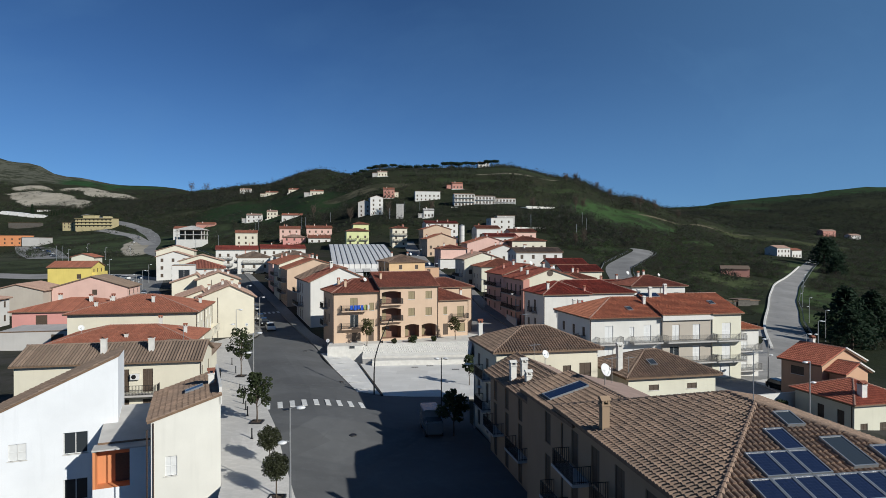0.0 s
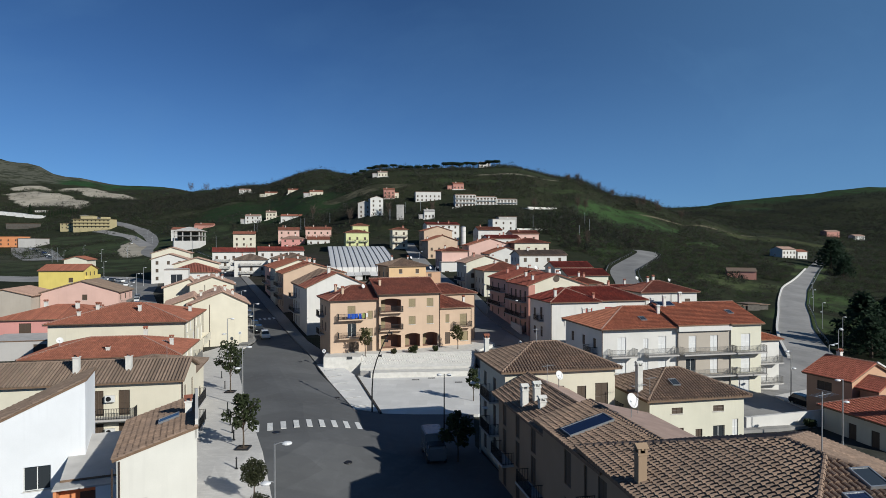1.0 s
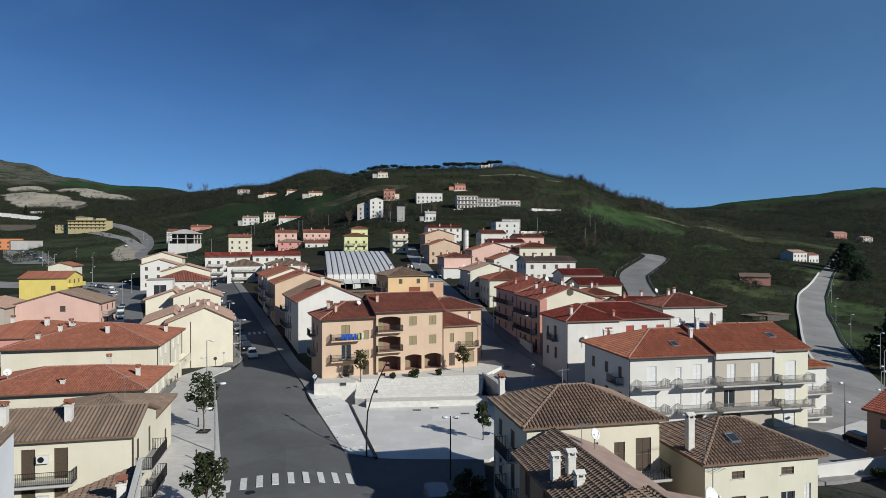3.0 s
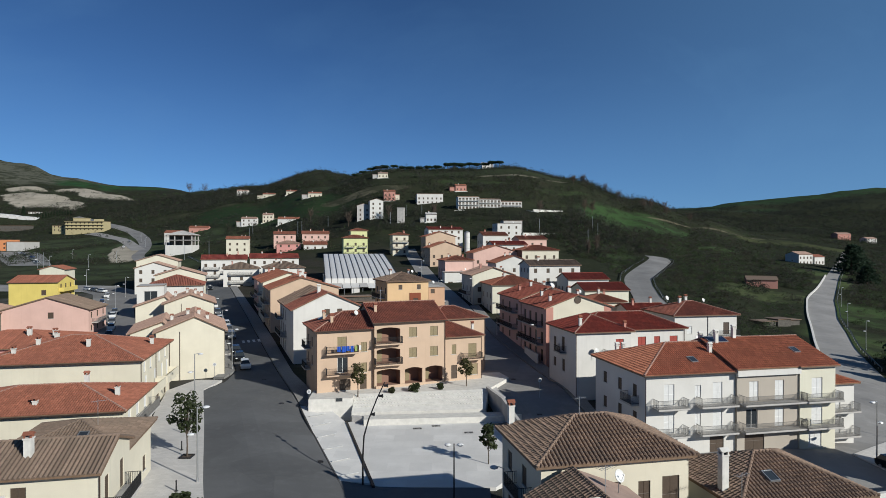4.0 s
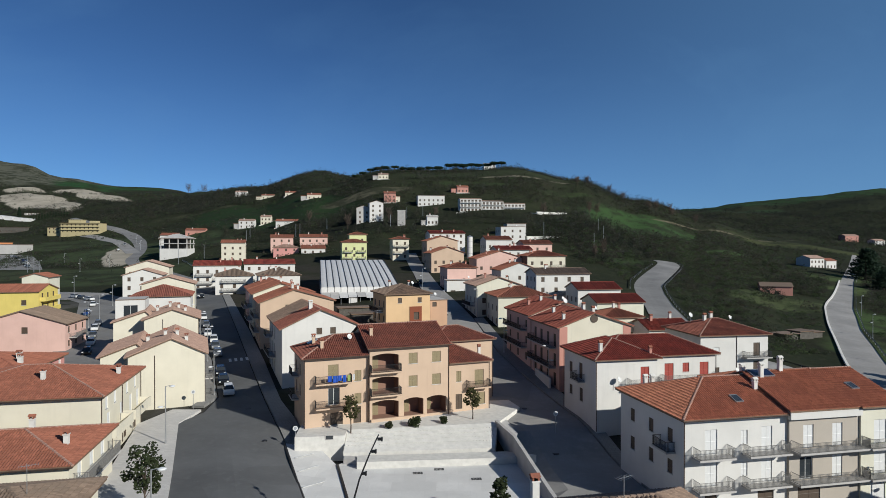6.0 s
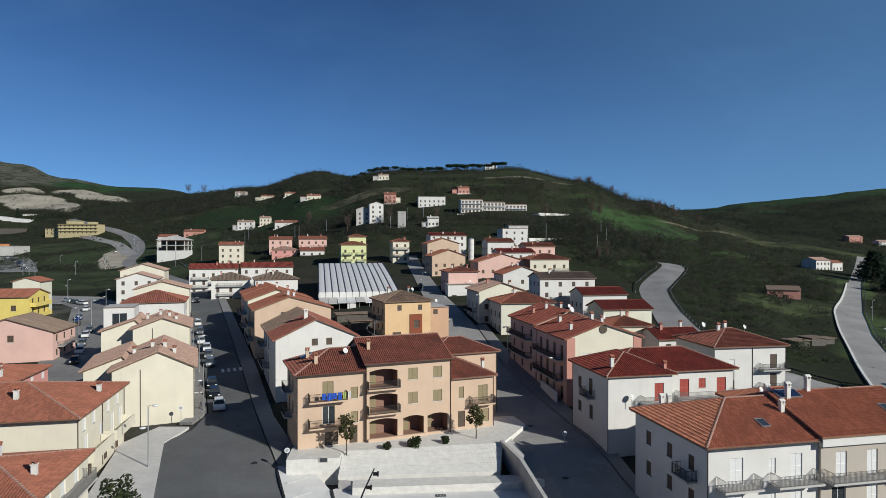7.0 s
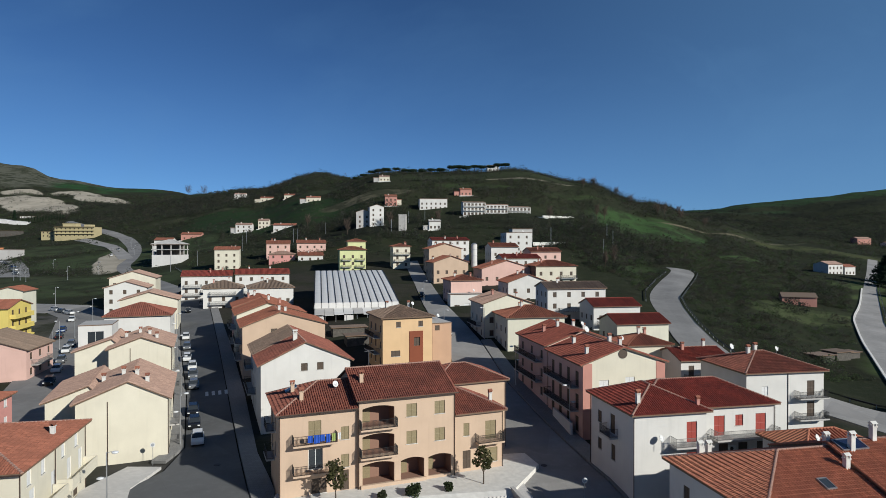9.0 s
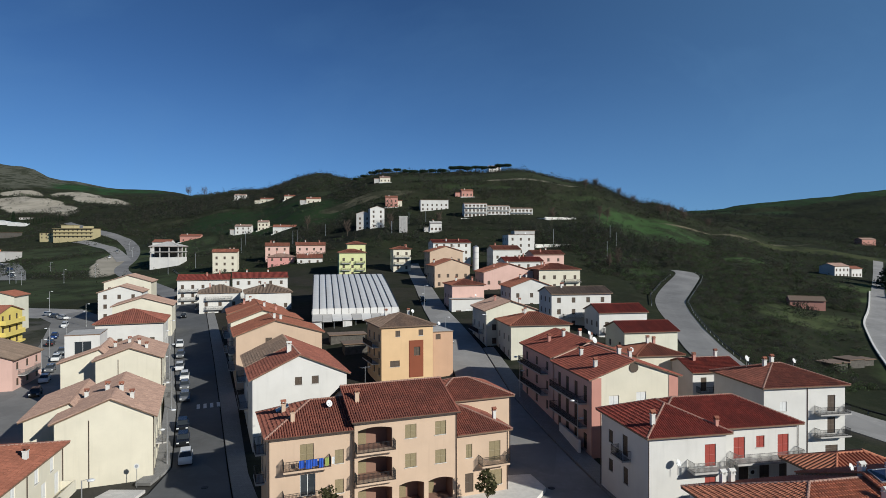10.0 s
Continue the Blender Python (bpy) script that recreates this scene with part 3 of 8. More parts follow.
def roof_parts(owner, kind, w, d, e, s, o, mat, rp=0.5, near=0, seed=1, trim=None, m=None, thick=0.16, tile=None, pieces=False, bare=None):
    rng = random.Random(seed)
    planes, lines = roof_planes(kind, w, d, e, s, o, rp)
    bm = bmesh.new()
    for P in planes:
        top = [bm.verts.new(p) for p in P]
        low = [bm.verts.new((p[0], p[1], p[2] - thick)) for p in P]
        bm.faces.new(top).material_index = 2 if bare and P is planes[1] else 0
        f = bm.faces.new(list(reversed(low)))
        f.material_index = 1
        for i in range(len(P)):
            j = (i + 1) % len(P)
            bm.faces.new((low[i], low[j], top[j], top[i])).material_index = 1
    bmesh.ops.recalc_face_normals(bm, faces=bm.faces)
    roof = part("roof", bm, [mat, trim or WOODSOFFIT] + ([bare] if bare else []), owner, m=m)
    if near >= 0 and kind != "flat":
        pw, rows, r = tile or ((0.42, 0.0, 0.13), (0.25, 0.42, 0.108), (0.29, 0.40, 0.118))[near]
        loose = [] if pieces else None
        verts, faces = tile_mesh(planes[:1] if bare else planes, pw, rows, r, rng, loose)
        if loose:
            prof = ((-1.0, 0.0), (-0.62, 0.75), (0.0, 1.0), (0.62, 0.75), (1.0, 0.0))
            one = bpy.data.meshes.new("tile")
            tv = [(pu * rr, vv, pn * rr * 1.25 + nn - 0.01) for vv, rr, nn in ((0, r * 1.08, 0.03), (rows * 1.06, r * 0.88, 0.0)) for pu, pn in prof]
            one.from_pydata(tv, [], [(q, q + 1, 6 + q, 5 + q) for q in range(4)] + [(4, 3, 2, 1, 0)])
            one.materials.append(mat)
            for tm in loose:
                part("tile", one, None, roof, m=tm)
        me = bpy.data.meshes.new("tiles")
        me.from_pydata([tuple(v) for v in verts], [], faces)
        me.materials.append(mat)
        part("tiles", me, None, roof, kind="stuff")
    cap_mat = RIDGE if near >= 1 and mat not in (BROWN, DULL, TAN) else mat
    for a, b in lines:
        a, b = Vector(a) + Vector((0, 0, 0.05)), Vector(b) + Vector((0, 0, 0.05))
        k = max(1, int((b - a).length / 0.4)) if near >= 1 else 1
        bm = bmesh.new()
        ridge_row(bm, a, b, k)
        part("ridge_cap", bm, cap_mat, roof)
    return roof


def old_slope(owner, kind, w, d, e, s, o, mat, rp, near, seed):
    """Older tiles laid over the first slope of a roof."""
    planes, _ = roof_planes(kind, w, d, e, s, o, rp)
    P = [(x, max(y, d * 0.45), z + 0.05) for x, y, z in planes[0]]
    bm = bmesh.new()
    top = [bm.verts.new(p) for p in P]
    low = [bm.verts.new((x, y, z - 0.1)) for x, y, z in P]
    bm.faces.new(top)
    for i in range(4):
        j = (i + 1) % 4
        bm.faces.new((low[i], low[j], top[j], top[i]))
    bmesh.ops.recalc_face_normals(bm, faces=bm.faces)
    slope = part("old_roof_slope", bm, mat, owner, "weathered brown tiles")
    verts, faces = tile_mesh([P], *((0.42, 0.0, 0.13), (0.25, 0.42, 0.15))[near], random.Random(seed))
    me = bpy.data.meshes.new("tiles")
    me.from_pydata([tuple(v) for v in verts], [], faces)
    me.materials.append(mat)
    part("tiles", me, None, slope, kind="stuff")


def wall_mesh(w, d, e, base, holes, kind, s, rp=0.5, reveal=0.2):
    """The outside walls with their openings; holes: by face, rows of (left, bottom, width, height)."""
    bm = bmesh.new()
    sides = {"front": (Vector((0, 0, 0)), Vector((1, 0, 0)), Vector((0, 1, 0)), w),
             "right": (Vector((w, 0, 0)), Vector((0, 1, 0)), Vector((-1, 0, 0)), d),
             "back": (Vector((w, d, 0)), Vector((-1, 0, 0)), Vector((0, -1, 0)), w),
             "left": (Vector((0, d, 0)), Vector((0, -1, 0)), Vector((1, 0, 0)), d)}
    Z = Vector((0, 0, 1))
    for face, (o, ax, inn, length) in sides.items():
        hs = [h for h in holes.get(face, []) if h[0] > 0.02 and h[0] + h[2] < length - 0.02 and h[1] + h[3] < e]
        us = sorted({0.0, length, *[round(h[0], 3) for h in hs], *[round(h[0] + h[2], 3) for h in hs]})
        zs = sorted({-base, e, *[round(h[1], 3) for h in hs], *[round(h[1] + h[3], 3) for h in hs]})
        grid = {}

        def vert(u, z, depth=0.0):
            key = (u, z, depth)
            if key not in grid:
                grid[key] = bm.verts.new(o + ax * u + Z * z + inn * depth)
            return grid[key]
        inside = lambda u, z: any(h[0] < u < h[0] + h[2] and h[1] < z < h[1] + h[3] for h in hs)
        for u0, u1 in zip(us, us[1:]):
            for z0, z1 in zip(zs, zs[1:]):
                if not inside((u0 + u1) / 2, (z0 + z1) / 2):
                    bm.faces.new((vert(u0, z0), vert(u1, z0), vert(u1, z1), vert(u0, z1)))
        for h in hs:
            u0, u1, z0, z1 = round(h[0], 3), round(h[0] + h[2], 3), round(h[1], 3), round(h[1] + h[3], 3)
            dp = h[4] if len(h) > 4 else reveal
            ring = [(u0, z0), (u1, z0), (u1, z1), (u0, z1)]
            outer = [bm.verts.new(o + ax * u + Z * z) for u, z in ring]
            inner = [bm.verts.new(o + ax * u + Z * z + inn * dp) for u, z in ring]
            for i in range(4):
                j = (i + 1) % 4
                bm.faces.new((outer[i], inner[i], inner[j], outer[j]))
            bm.faces.new(inner)
    peak = []
    if kind == "gable_v":
        rz = e + s * rp * w
        peak = [[(0, 0, e), (w, 0, e), (rp * w, 0, rz - 0.05)], [(w, d, e), (0, d, e), (rp * w, d, rz - 0.05)]]
    if kind == "gable_u":
        rz = e + s * rp * d
        peak = [[(0, d, e), (0, 0, e), (0, rp * d, rz - 0.05)], [(w, 0, e), (w, d, e), (w, rp * d, rz - 0.05)]]
    if kind == "mono_left":
        rz = e + s * w
        peak = [[(0, 0, e), (w, 0, e), (w, 0, rz)], [(w, d, e), (0, d, e), (w, d, rz)], [(w, 0, e), (w, d, e), (w, d, rz), (w, 0, rz)]]
    if kind == "mono_back":
        rz = e + s * d
        peak = [[(0, d, e), (0, 0, e), (0, d, rz)], [(w, 0, e), (w, d, e), (w, d, rz)], [(w, d, e), (0, d, e), (0, d, rz), (w, d, rz)]]
    for P in peak:
        bm.faces.new([bm.verts.new(p) for p in P])
    return bm


def face_pose(face, w, d, u, z, out=0.0):
    return {"front": pose(u, -out, z), "right": pose(w + out, u, z, 0, 0, 90), "back": pose(w - u, d + out, z, 0, 0, 180), "left": pose(-out, d - u, z, 0, 0, -90)}[face]


def leaf_of_shutter(w, h):
    """One shutter leaf: a board with two sunk panels."""
    bm = bmesh.new()
    front = [[bm.verts.new((x, -0.02, z)) for x in (0, w)] for z in (0, h * 0.5, h)]
    back = [[bm.verts.new((x, 0.02, z)) for x in (0, w)] for z in (0, h * 0.5, h)]
    panels = []
    for k in (0, 1):
        panels.append(bm.faces.new((front[k][0], front[k][1], front[k + 1][1], front[k + 1][0])))
        bm.faces.new((back[k][1], back[k][0], back[k + 1][0], back[k + 1][1]))
        bm.faces.new((back[k][0], front[k][0], front[k + 1][0], back[k + 1][0]))
        bm.faces.new((front[k][1], back[k][1], back[k + 1][1], front[k + 1][1]))
    bm.faces.new((back[0][0], back[0][1], front[0][1], front[0][0]))
    bm.faces.new((front[2][0], front[2][1], back[2][1], back[2][0]))
    bm.normal_update()
    bmesh.ops.inset_individual(bm, faces=panels, thickness=0.05, depth=-0.016)
    return bm


def window(owner, face, w, d, u, z, ww, wh, kind, slats=True):
    """A window or a glazed door in its opening. kind: shut (shutters closed), glass, ajar (one leaf open)."""
    dp = 0.12
    m = face_pose(face, w, d, u, z) @ pose(0, dp, 0)
    shut = {"shut": SHUTTER, "dark": DARKSHUT, "red": REDSHUT, "wshut": FRAME}.get(kind)
    door = wh > 1.9

    def frame_bm():
        t = 0.06
        bm = boxes([(0, t, 0, 0.06, 0, wh), (ww - t, ww, 0, 0.06, 0, wh), (t, ww - t, 0, 0.06, 0, t), (t, ww - t, 0, 0.06, wh - t, wh), (ww / 2 - t / 2, ww / 2 + t / 2, 0.005, 0.055, t, wh - t)])
        return bm
    key = (round(ww, 2), round(wh, 2))
    ob = part("door" if door else "window", cached(("frame", *key), frame_bm, "window_frame", FRAME), None, owner, m=m)
    if shut is None:
        part("pane", cached(("pane", *key), lambda: boxes([(0.05, ww - 0.05, 0.02, 0.035, 0.05, wh - 0.05)]), "pane", GLASS), None, ob)
    else:
        if not slats:
            part("shutter", cached(("closed", shut.name, *key), lambda: boxes([(0.01, ww - 0.01, -0.02, 0.0, 0.01, wh - 0.01), (ww / 2 - 0.03, ww / 2 + 0.03, -0.035, -0.02, 0.01, wh - 0.01)]), "shutter", shut), None, ob)
            return ob
        lm = cached(("leaf", shut.name, *key, slats), lambda: leaf_of_shutter(ww / 2 - 0.01, wh - 0.02), "shutter", shut)
        for i in range(2):
            part("shutter", lm, None, ob, m=pose(0.005 + i * ww / 2, -0.03, 0.01))
    if not door and slats:
        part("sill", cached(("sill", key[0]), lambda: boxes([(-0.08, ww + 0.08, -dp - 0.06, 0.0, -0.05, 0.0)]), "sill", STONE), None, ob)
    return ob


def rail_bm(L, P, h=0.95, gap=0.13):
    """Iron bars round three sides of a balcony L long and P deep."""
    bm = bmesh.new()
    t = 0.014
    for x0, x1, y0, y1 in ((0, L, -P, -P + 0.03), (0, 0.03, -P, 0), (L - 0.03, L, -P, 0)):
        for z in (0.08, h):
            box(bm, x0, x1, y0, y1, z, z + 0.035)
    for k in range(int(L / gap) + 1):
        x = min(L - 0.02, k * gap + 0.015)
        box(bm, x - t, x + t, -P, -P + 2 * t, 0.0, h)
    for k in range(1, int(P / gap) + 1):
        y = -P + k * gap
        for x in (0.015, L - 0.015):
            box(bm, x - t, x + t, y - t, y + t, 0.0, h)
    return bm


def balcony(owner, face, w, d, u, z, L, P=1.2, solid=False, mat=None, rail=None):
    m = face_pose(face, w, d, u, z)
    ob = part("balcony", cached(("slab", round(L, 2), P, mat.name if mat else ""), lambda: boxes([(0, L, -P, 0.0, -0.18, 0.0), (-0.04, L + 0.04, -P - 0.04, -P, -0.14, 0.03)]), "balcony", mat or CONCRETE), None, owner, m=m)
    if solid:
        part("parapet", cached(("par", round(L, 2), P, mat.name if mat else ""), lambda: boxes([(0, L, -P, -P + 0.12, 0, 1.0), (0, 0.12, -P + 0.12, 0, 0, 1.0), (L - 0.12, L, -P + 0.12, 0, 0, 1.0)]), "parapet", mat or CONCRETE), None, ob)
    else:
        rm = rail or IRON
        part("railing", cached(("rail", round(L, 2), P, rm.name), lambda: rail_bm(L - 0.04, P - 0.02), "railing", rm), None, ob, m=pose(0.02, 0, 0))
    return ob


def chimney(owner, x, y, z, h=1.3, k=0.5, mat=None, cap=None):
    m = pose(x, y, z - 0.4)
    ob = part("chimney", cached(("chim", h, k, (mat or STONE).name), lambda: boxes([(-k / 2, k / 2, -k / 2, k / 2, 0, h + 0.4), (-k / 2 - 0.05, k / 2 + 0.05, -k / 2 - 0.05, k / 2 + 0.05, h + 0.3, h + 0.4)]), "chimney", mat or STONE), None, owner, m=m)

    def cap_bm():
        bm = bmesh.new()
        q = k / 2 + 0.08
        for sx in (-1, 1):
            for sy in (-1, 1):
                box(bm, sx * k / 2 * 0.8 - 0.05, sx * k / 2 * 0.8 + 0.05, sy * k / 2 * 0.8 - 0.05, sy * k / 2 * 0.8 + 0.05, 0, 0.22)
        a = [bm.verts.new(p) for p in ((-q, -q, 0.22), (q, -q, 0.22), (q, q, 0.22), (-q, q, 0.22))]
        t0, t1 = bm.verts.new((-q, 0, 0.42)), bm.verts.new((q, 0, 0.42))
        for f in ((a[0], a[1], t1, t0), (a[2], a[3], t0, t1), (a[1], a[2], t1), (a[3], a[0], t0), (a[3], a[2], a[1], a[0])):
            bm.faces.new(f)
        return bm
    part("chimney_cap", cached(("ccap", k, (cap or TERRA).name), cap_bm, "chimney_cap", cap or TERRA), None, ob, m=pose(0, 0, h + 0.4))
    return ob


def dish(owner, x, y, z, rz=-50, r=0.45):
    r *= 0.8
    def dish_bm():
        bm = bmesh.new()
        rings = []
        for i in range(5):
            a = i / 4
            rings.append([bm.verts.new((r * a * math.cos(2 * math.pi * k / 16), 0.25 * r * a * a, r * a * math.sin(2 * math.pi * k / 16))) for k in range(16)] if i else [bm.verts.new((0, 0, 0))])
        for k in range(16):
            bm.faces.new((rings[0][0], rings[1][k], rings[1][(k + 1) % 16]))
        for q, s in zip(rings[1:], rings[2:]):
            for k in range(16):
                bm.faces.new((q[k], s[k], s[(k + 1) % 16], q[(k + 1) % 16]))
        for f in list(bm.faces):
            vs = [bm.verts.new(v.co + Vector((0, -0.03, 0))) for v in f.verts]
            bm.faces.new(list(reversed(vs)))
        tube(bm, [(0, 0, -r), (0, 0.5 * r, -r * 0.5), (0, 1.0 * r, 0)], 0.015, sides=5)
        box(bm, -0.05, 0.05, 0.95 * r, 1.1 * r, -0.05, 0.05)
        return bm
    ob = part("satellite_dish", cached(("dish", r), dish_bm, "satellite_dish", FRAME), None, owner, "white satellite dish", m=pose(x, y, z + 0.75, 25, 0, -155))
    part("pole", cached("dishpole", lambda: boxes([(-0.025, 0.025, -0.025, 0.025, -1.2, 0.0)]), "pole", GALV), None, ob, m=pose(0, 0, 0, 0, 0, 0) @ pose(0, 0, 0, -25))
    return ob


def aerial(owner, x, y, z, h=2.2, rz=20):
    def aerial_bm():
        bm = bmesh.new()
        tube(bm, [(0, 0, -0.5), (0, 0, h)], 0.025, sides=5)
        tube(bm, [(-0.5, 0, h - 0.15), (0.7, 0, h - 0.15)], 0.015, sides=4)
        for i in range(7):
            tube(bm, [(-0.5 + i * 0.2, -0.3, h - 0.15), (-0.5 + i * 0.2, 0.3, h - 0.15)], 0.01, sides=4)
        return bm
    return part("aerial", cached(("aerial", h), aerial_bm, "aerial", GALV), None, owner, m=pose(x, y, z, 0, 0, rz))


def skylight(owner, planes, i, u, v, sw=0.9, sh=1.2, panel=False):
    """A roof window lying in plane i, u along it and v up it."""
    P = [Vector(p) for p in planes[i]]
    n = (P[1] - P[0]).cross(P[2] - P[0]).normalized()
    if n.z < 0:
        n = -n
    up = (Vector((0, 0, 1)) - n * n.z).normalized()
    ax = up.cross(n).normalized()
    o = min(P, key=lambda p: (round(p.z, 2), (p).dot(ax)))
    at = o + ax * u + up * v + n * 0.09
    m = Matrix((ax, up, n)).transposed().to_4x4()
    m.translation = at
    ob = part("solar_panel" if panel else "skylight", cached(("sky", sw, sh), lambda: boxes([(0, sw, 0, 0.06, 0, 0.16), (0, sw, sh - 0.06, sh, 0, 0.16), (0, 0.06, 0.06, sh - 0.06, 0, 0.16), (sw - 0.06, sw, 0.06, sh - 0.06, 0, 0.16)]), "frame", GALV), None, owner, m=m)
    part("cell_sheet" if panel else "pane", cached(("skyp", sw, sh, panel), lambda: boxes([(0.06, sw - 0.06, 0.06, sh - 0.06, 0.02, 0.13)]), "pane", SOLAR if panel else GLASS), None, ob)
    return ob


def ac_unit(owner, face, w, d, u, z):
    """A wall-mounted air conditioner with its round fan grille."""
    m = face_pose(face, w, d, u, z)
    ob = part("air_conditioner", cached("ac_body", lambda: boxes([(0, 0.8, -0.34, -0.06, 0, 0.58), (0.08, 0.12, -0.06, 0.02, -0.05, 0.1), (0.68, 0.72, -0.06, 0.02, -0.05, 0.1)]), "air_conditioner", FRAME), None, owner, "white wall-mounted air conditioner", m=m)

    def fan_bm():
        bm = bmesh.new()
        for r in (0.08, 0.15, 0.21):
            tube(bm, [(0.3 + r * math.cos(k * 0.5236), -0.35, 0.29 + r * math.sin(k * 0.5236)) for k in range(13)], 0.012, sides=4)
        bmesh.ops.create_cone(bm, cap_ends=True, segments=16, radius1=0.22, radius2=0.22, depth=0.02, matrix=Matrix.Translation((0.3, -0.34, 0.29)) @ Matrix.Rotation(radians(90), 4, "X"))
        return bm
    part("fan_grille", cached("ac_fan", fan_bm, "fan_grille", IRON), None, ob)
    return ob


def downpipe(owner, x, y, e, s=0.0):
    def pipe_bm():
        bm = bmesh.new()
        tube(bm, [(0, 0, 0), (0, 0, e - 0.5), (0.0, -0.0, e - 0.1)], 0.05, sides=6)
        return bm
    return part("downpipe", cached(("pipe", round(e, 1)), pipe_bm, "downpipe", COPPER), None, owner, m=pose(x, y, 0))


def gutter(owner, x0, y0, x1, y1, z):
    bm = bmesh.new()
    tube(bm, [(x0, y0, z), (x1, y1, z)], 0.075, sides=6)
    return part("gutter", bm, COPPER, owner)


def house(x, y, ang, w, d, z, eave, roof, s, wall, tiles, label, holes=None, o=0.5, rp=0.5, near=1, seed=1, base=2.0, trim=None, name="house", category="house", group="", slats=True, wall_label="", fascia=None, tile=None, pieces=False, side=None, bare=None, old=None):
    """A plastered house, with another plaster on its left side where side is given. holes: by face, rows of (kind, left, bottom, width, height)."""
    ob = thing(name, pose(x, y, z, 0, 0, ang), label, category, group)
    h = eave - z
    holes = holes or {}
    bm = wall_mesh(w, d, h, base, {f: [r[1:5] for r in rows] for f, rows in holes.items()}, roof, s, rp)
    if side:
        for face in bm.faces:
            if face.calc_center_median().x < 0.21:
                face.material_index = 1
    part("wall", bm, [wall, side] if side else wall, ob, wall_label)
    for f, rows in holes.items():
        length = w if f in ("front", "back") else d
        for kind, u, zb, ww, wh in rows:
            if u > 0.02 and u + ww < length - 0.02 and zb + wh < h:
                window(ob, f, w, d, u, zb, ww, wh, kind, slats)
    if roof != "none":
        roof_parts(ob, roof, w, d, h, s, o, tiles, rp, near, seed, trim, tile=tile, pieces=pieces, bare=bare)
        if old:
            old_slope(ob, roof, w, d, h, s, o, old, rp, near, seed)
    return ob


def grid_holes(kind, length, floors, n, ww=1.0, wh=1.35, sill=1.0, fh=3.0, first=0.0, doors=()):
    """Windows in even columns over some floors; doors: (floor, column) that reach down to the floor."""
    rows = []
    for f in range(floors):
        for c in range(n):
            u = length * (c + 0.5) / n - ww / 2
            if (f, c) in doors:
                rows.append((kind, u, first + f * fh + 0.12, ww, 2.2))
            else:
                rows.append((kind, u, first + f * fh + sill, ww, wh))
    return rows

# ---- ground and streets ----
build_ground()
loft("road", [(8, -60, 34, -60), (1, 10, 20, 10), (-10.6, 43, 10.5, 43), (-17.2, 60, 5.0, 60), (-20.4, 68, 3.0, 68), (-23.9, 77, 3.4, 79.6), (-24.9, 79.5, -11.2, 79.6),
              (-30.7, 94, -16.6, 93.5), (-37.2, 110.5, -21.4, 105.5), (-35.6, 116, -24.5, 112), (-36.5, 124, -29.2, 123), (-47, 149, -40, 149), (-62, 181, -53, 180), (-98, 262, -88, 262)],
     0.05, ASPHALT, "worn grey asphalt street crossing the square and climbing between houses", "road", across=8)
loft("road", [(11, 70, 23, 70), (9.4, 88, 20.8, 88), (7.6, 106, 17.8, 107), (4.5, 122, 14.5, 124), (1, 150, 9, 152), (-2.5, 180, 5.5, 181), (-9, 225, -2.5, 226), (-14, 270, -8, 271), (-22, 330, -16, 331)],
     0.06, PALEROAD, "grey asphalt side street climbing between rows of houses", "road")
loft("road", rounded([(22, 88, 24, 71), (44, 99, 46, 76), (55, 112, 64, 98), (63, 120, 72, 114.5), (76.7, 145, 84.6, 141.4), (90.2, 170, 97.7, 166.8), (105, 196, 112.4, 192.4), (118, 220, 125.2, 216.2), (130.9, 242, 138.6, 238), (142.4, 261.3, 150, 257),
              (163.4, 288.4, 168.8, 285), (200, 341.6, 204.6, 338.4), (230, 384, 234.6, 381), (276.6, 451, 281.2, 448), (326.7, 523.4, 332, 520)]),
     0.07, PALEROAD, "pale worn country road leading down the valley", "road")
loft("kerb", rounded([(63.4, 118, 63.9, 117.8), (76.1, 145, 76.6, 144.8), (89.6, 170, 90.1, 169.8), (104.4, 196, 104.9, 195.8), (117.4, 220, 117.9, 219.8), (130.3, 242, 130.8, 241.8), (141.8, 261.3, 142.3, 261), (162.8, 288.8, 163.3, 288.4), (199.4, 342, 199.9, 341.6)]),
     0.42, STONE, "low pale stone kerb along the valley road", "kerb", thick=0.6, across=1)
loft("road", rounded([(51, 160, 61.5, 158), (52, 176, 62.5, 176), (53.5, 193, 64, 193.9), (60, 219, 68.4, 217), (65, 245, 74.6, 242), (72.5, 269, 80.6, 262), (87.6, 302, 95.6, 293), (100.5, 326, 109, 320.5), (106, 338, 116.5, 336), (105, 344, 116.5, 344)]),
     0.10, GREYROAD, "pale bend of a hillside road with a guard rail", "road")
loft("road", rounded([(-220, 446, -212, 450), (-249, 492, -241, 497), (-278, 530, -271, 537), (-305, 556, -299, 563), (-331, 578, -325, 586)]), 0.12, PALEROAD, "pale lane leading to the school", "road")
loft("pavement", [(-262, 384, -228, 372), (-300, 428, -262, 420), (-330, 470, -296, 462)], 0.12, GREYPAVE, "worn grey car park at the edge of the town", "car park")
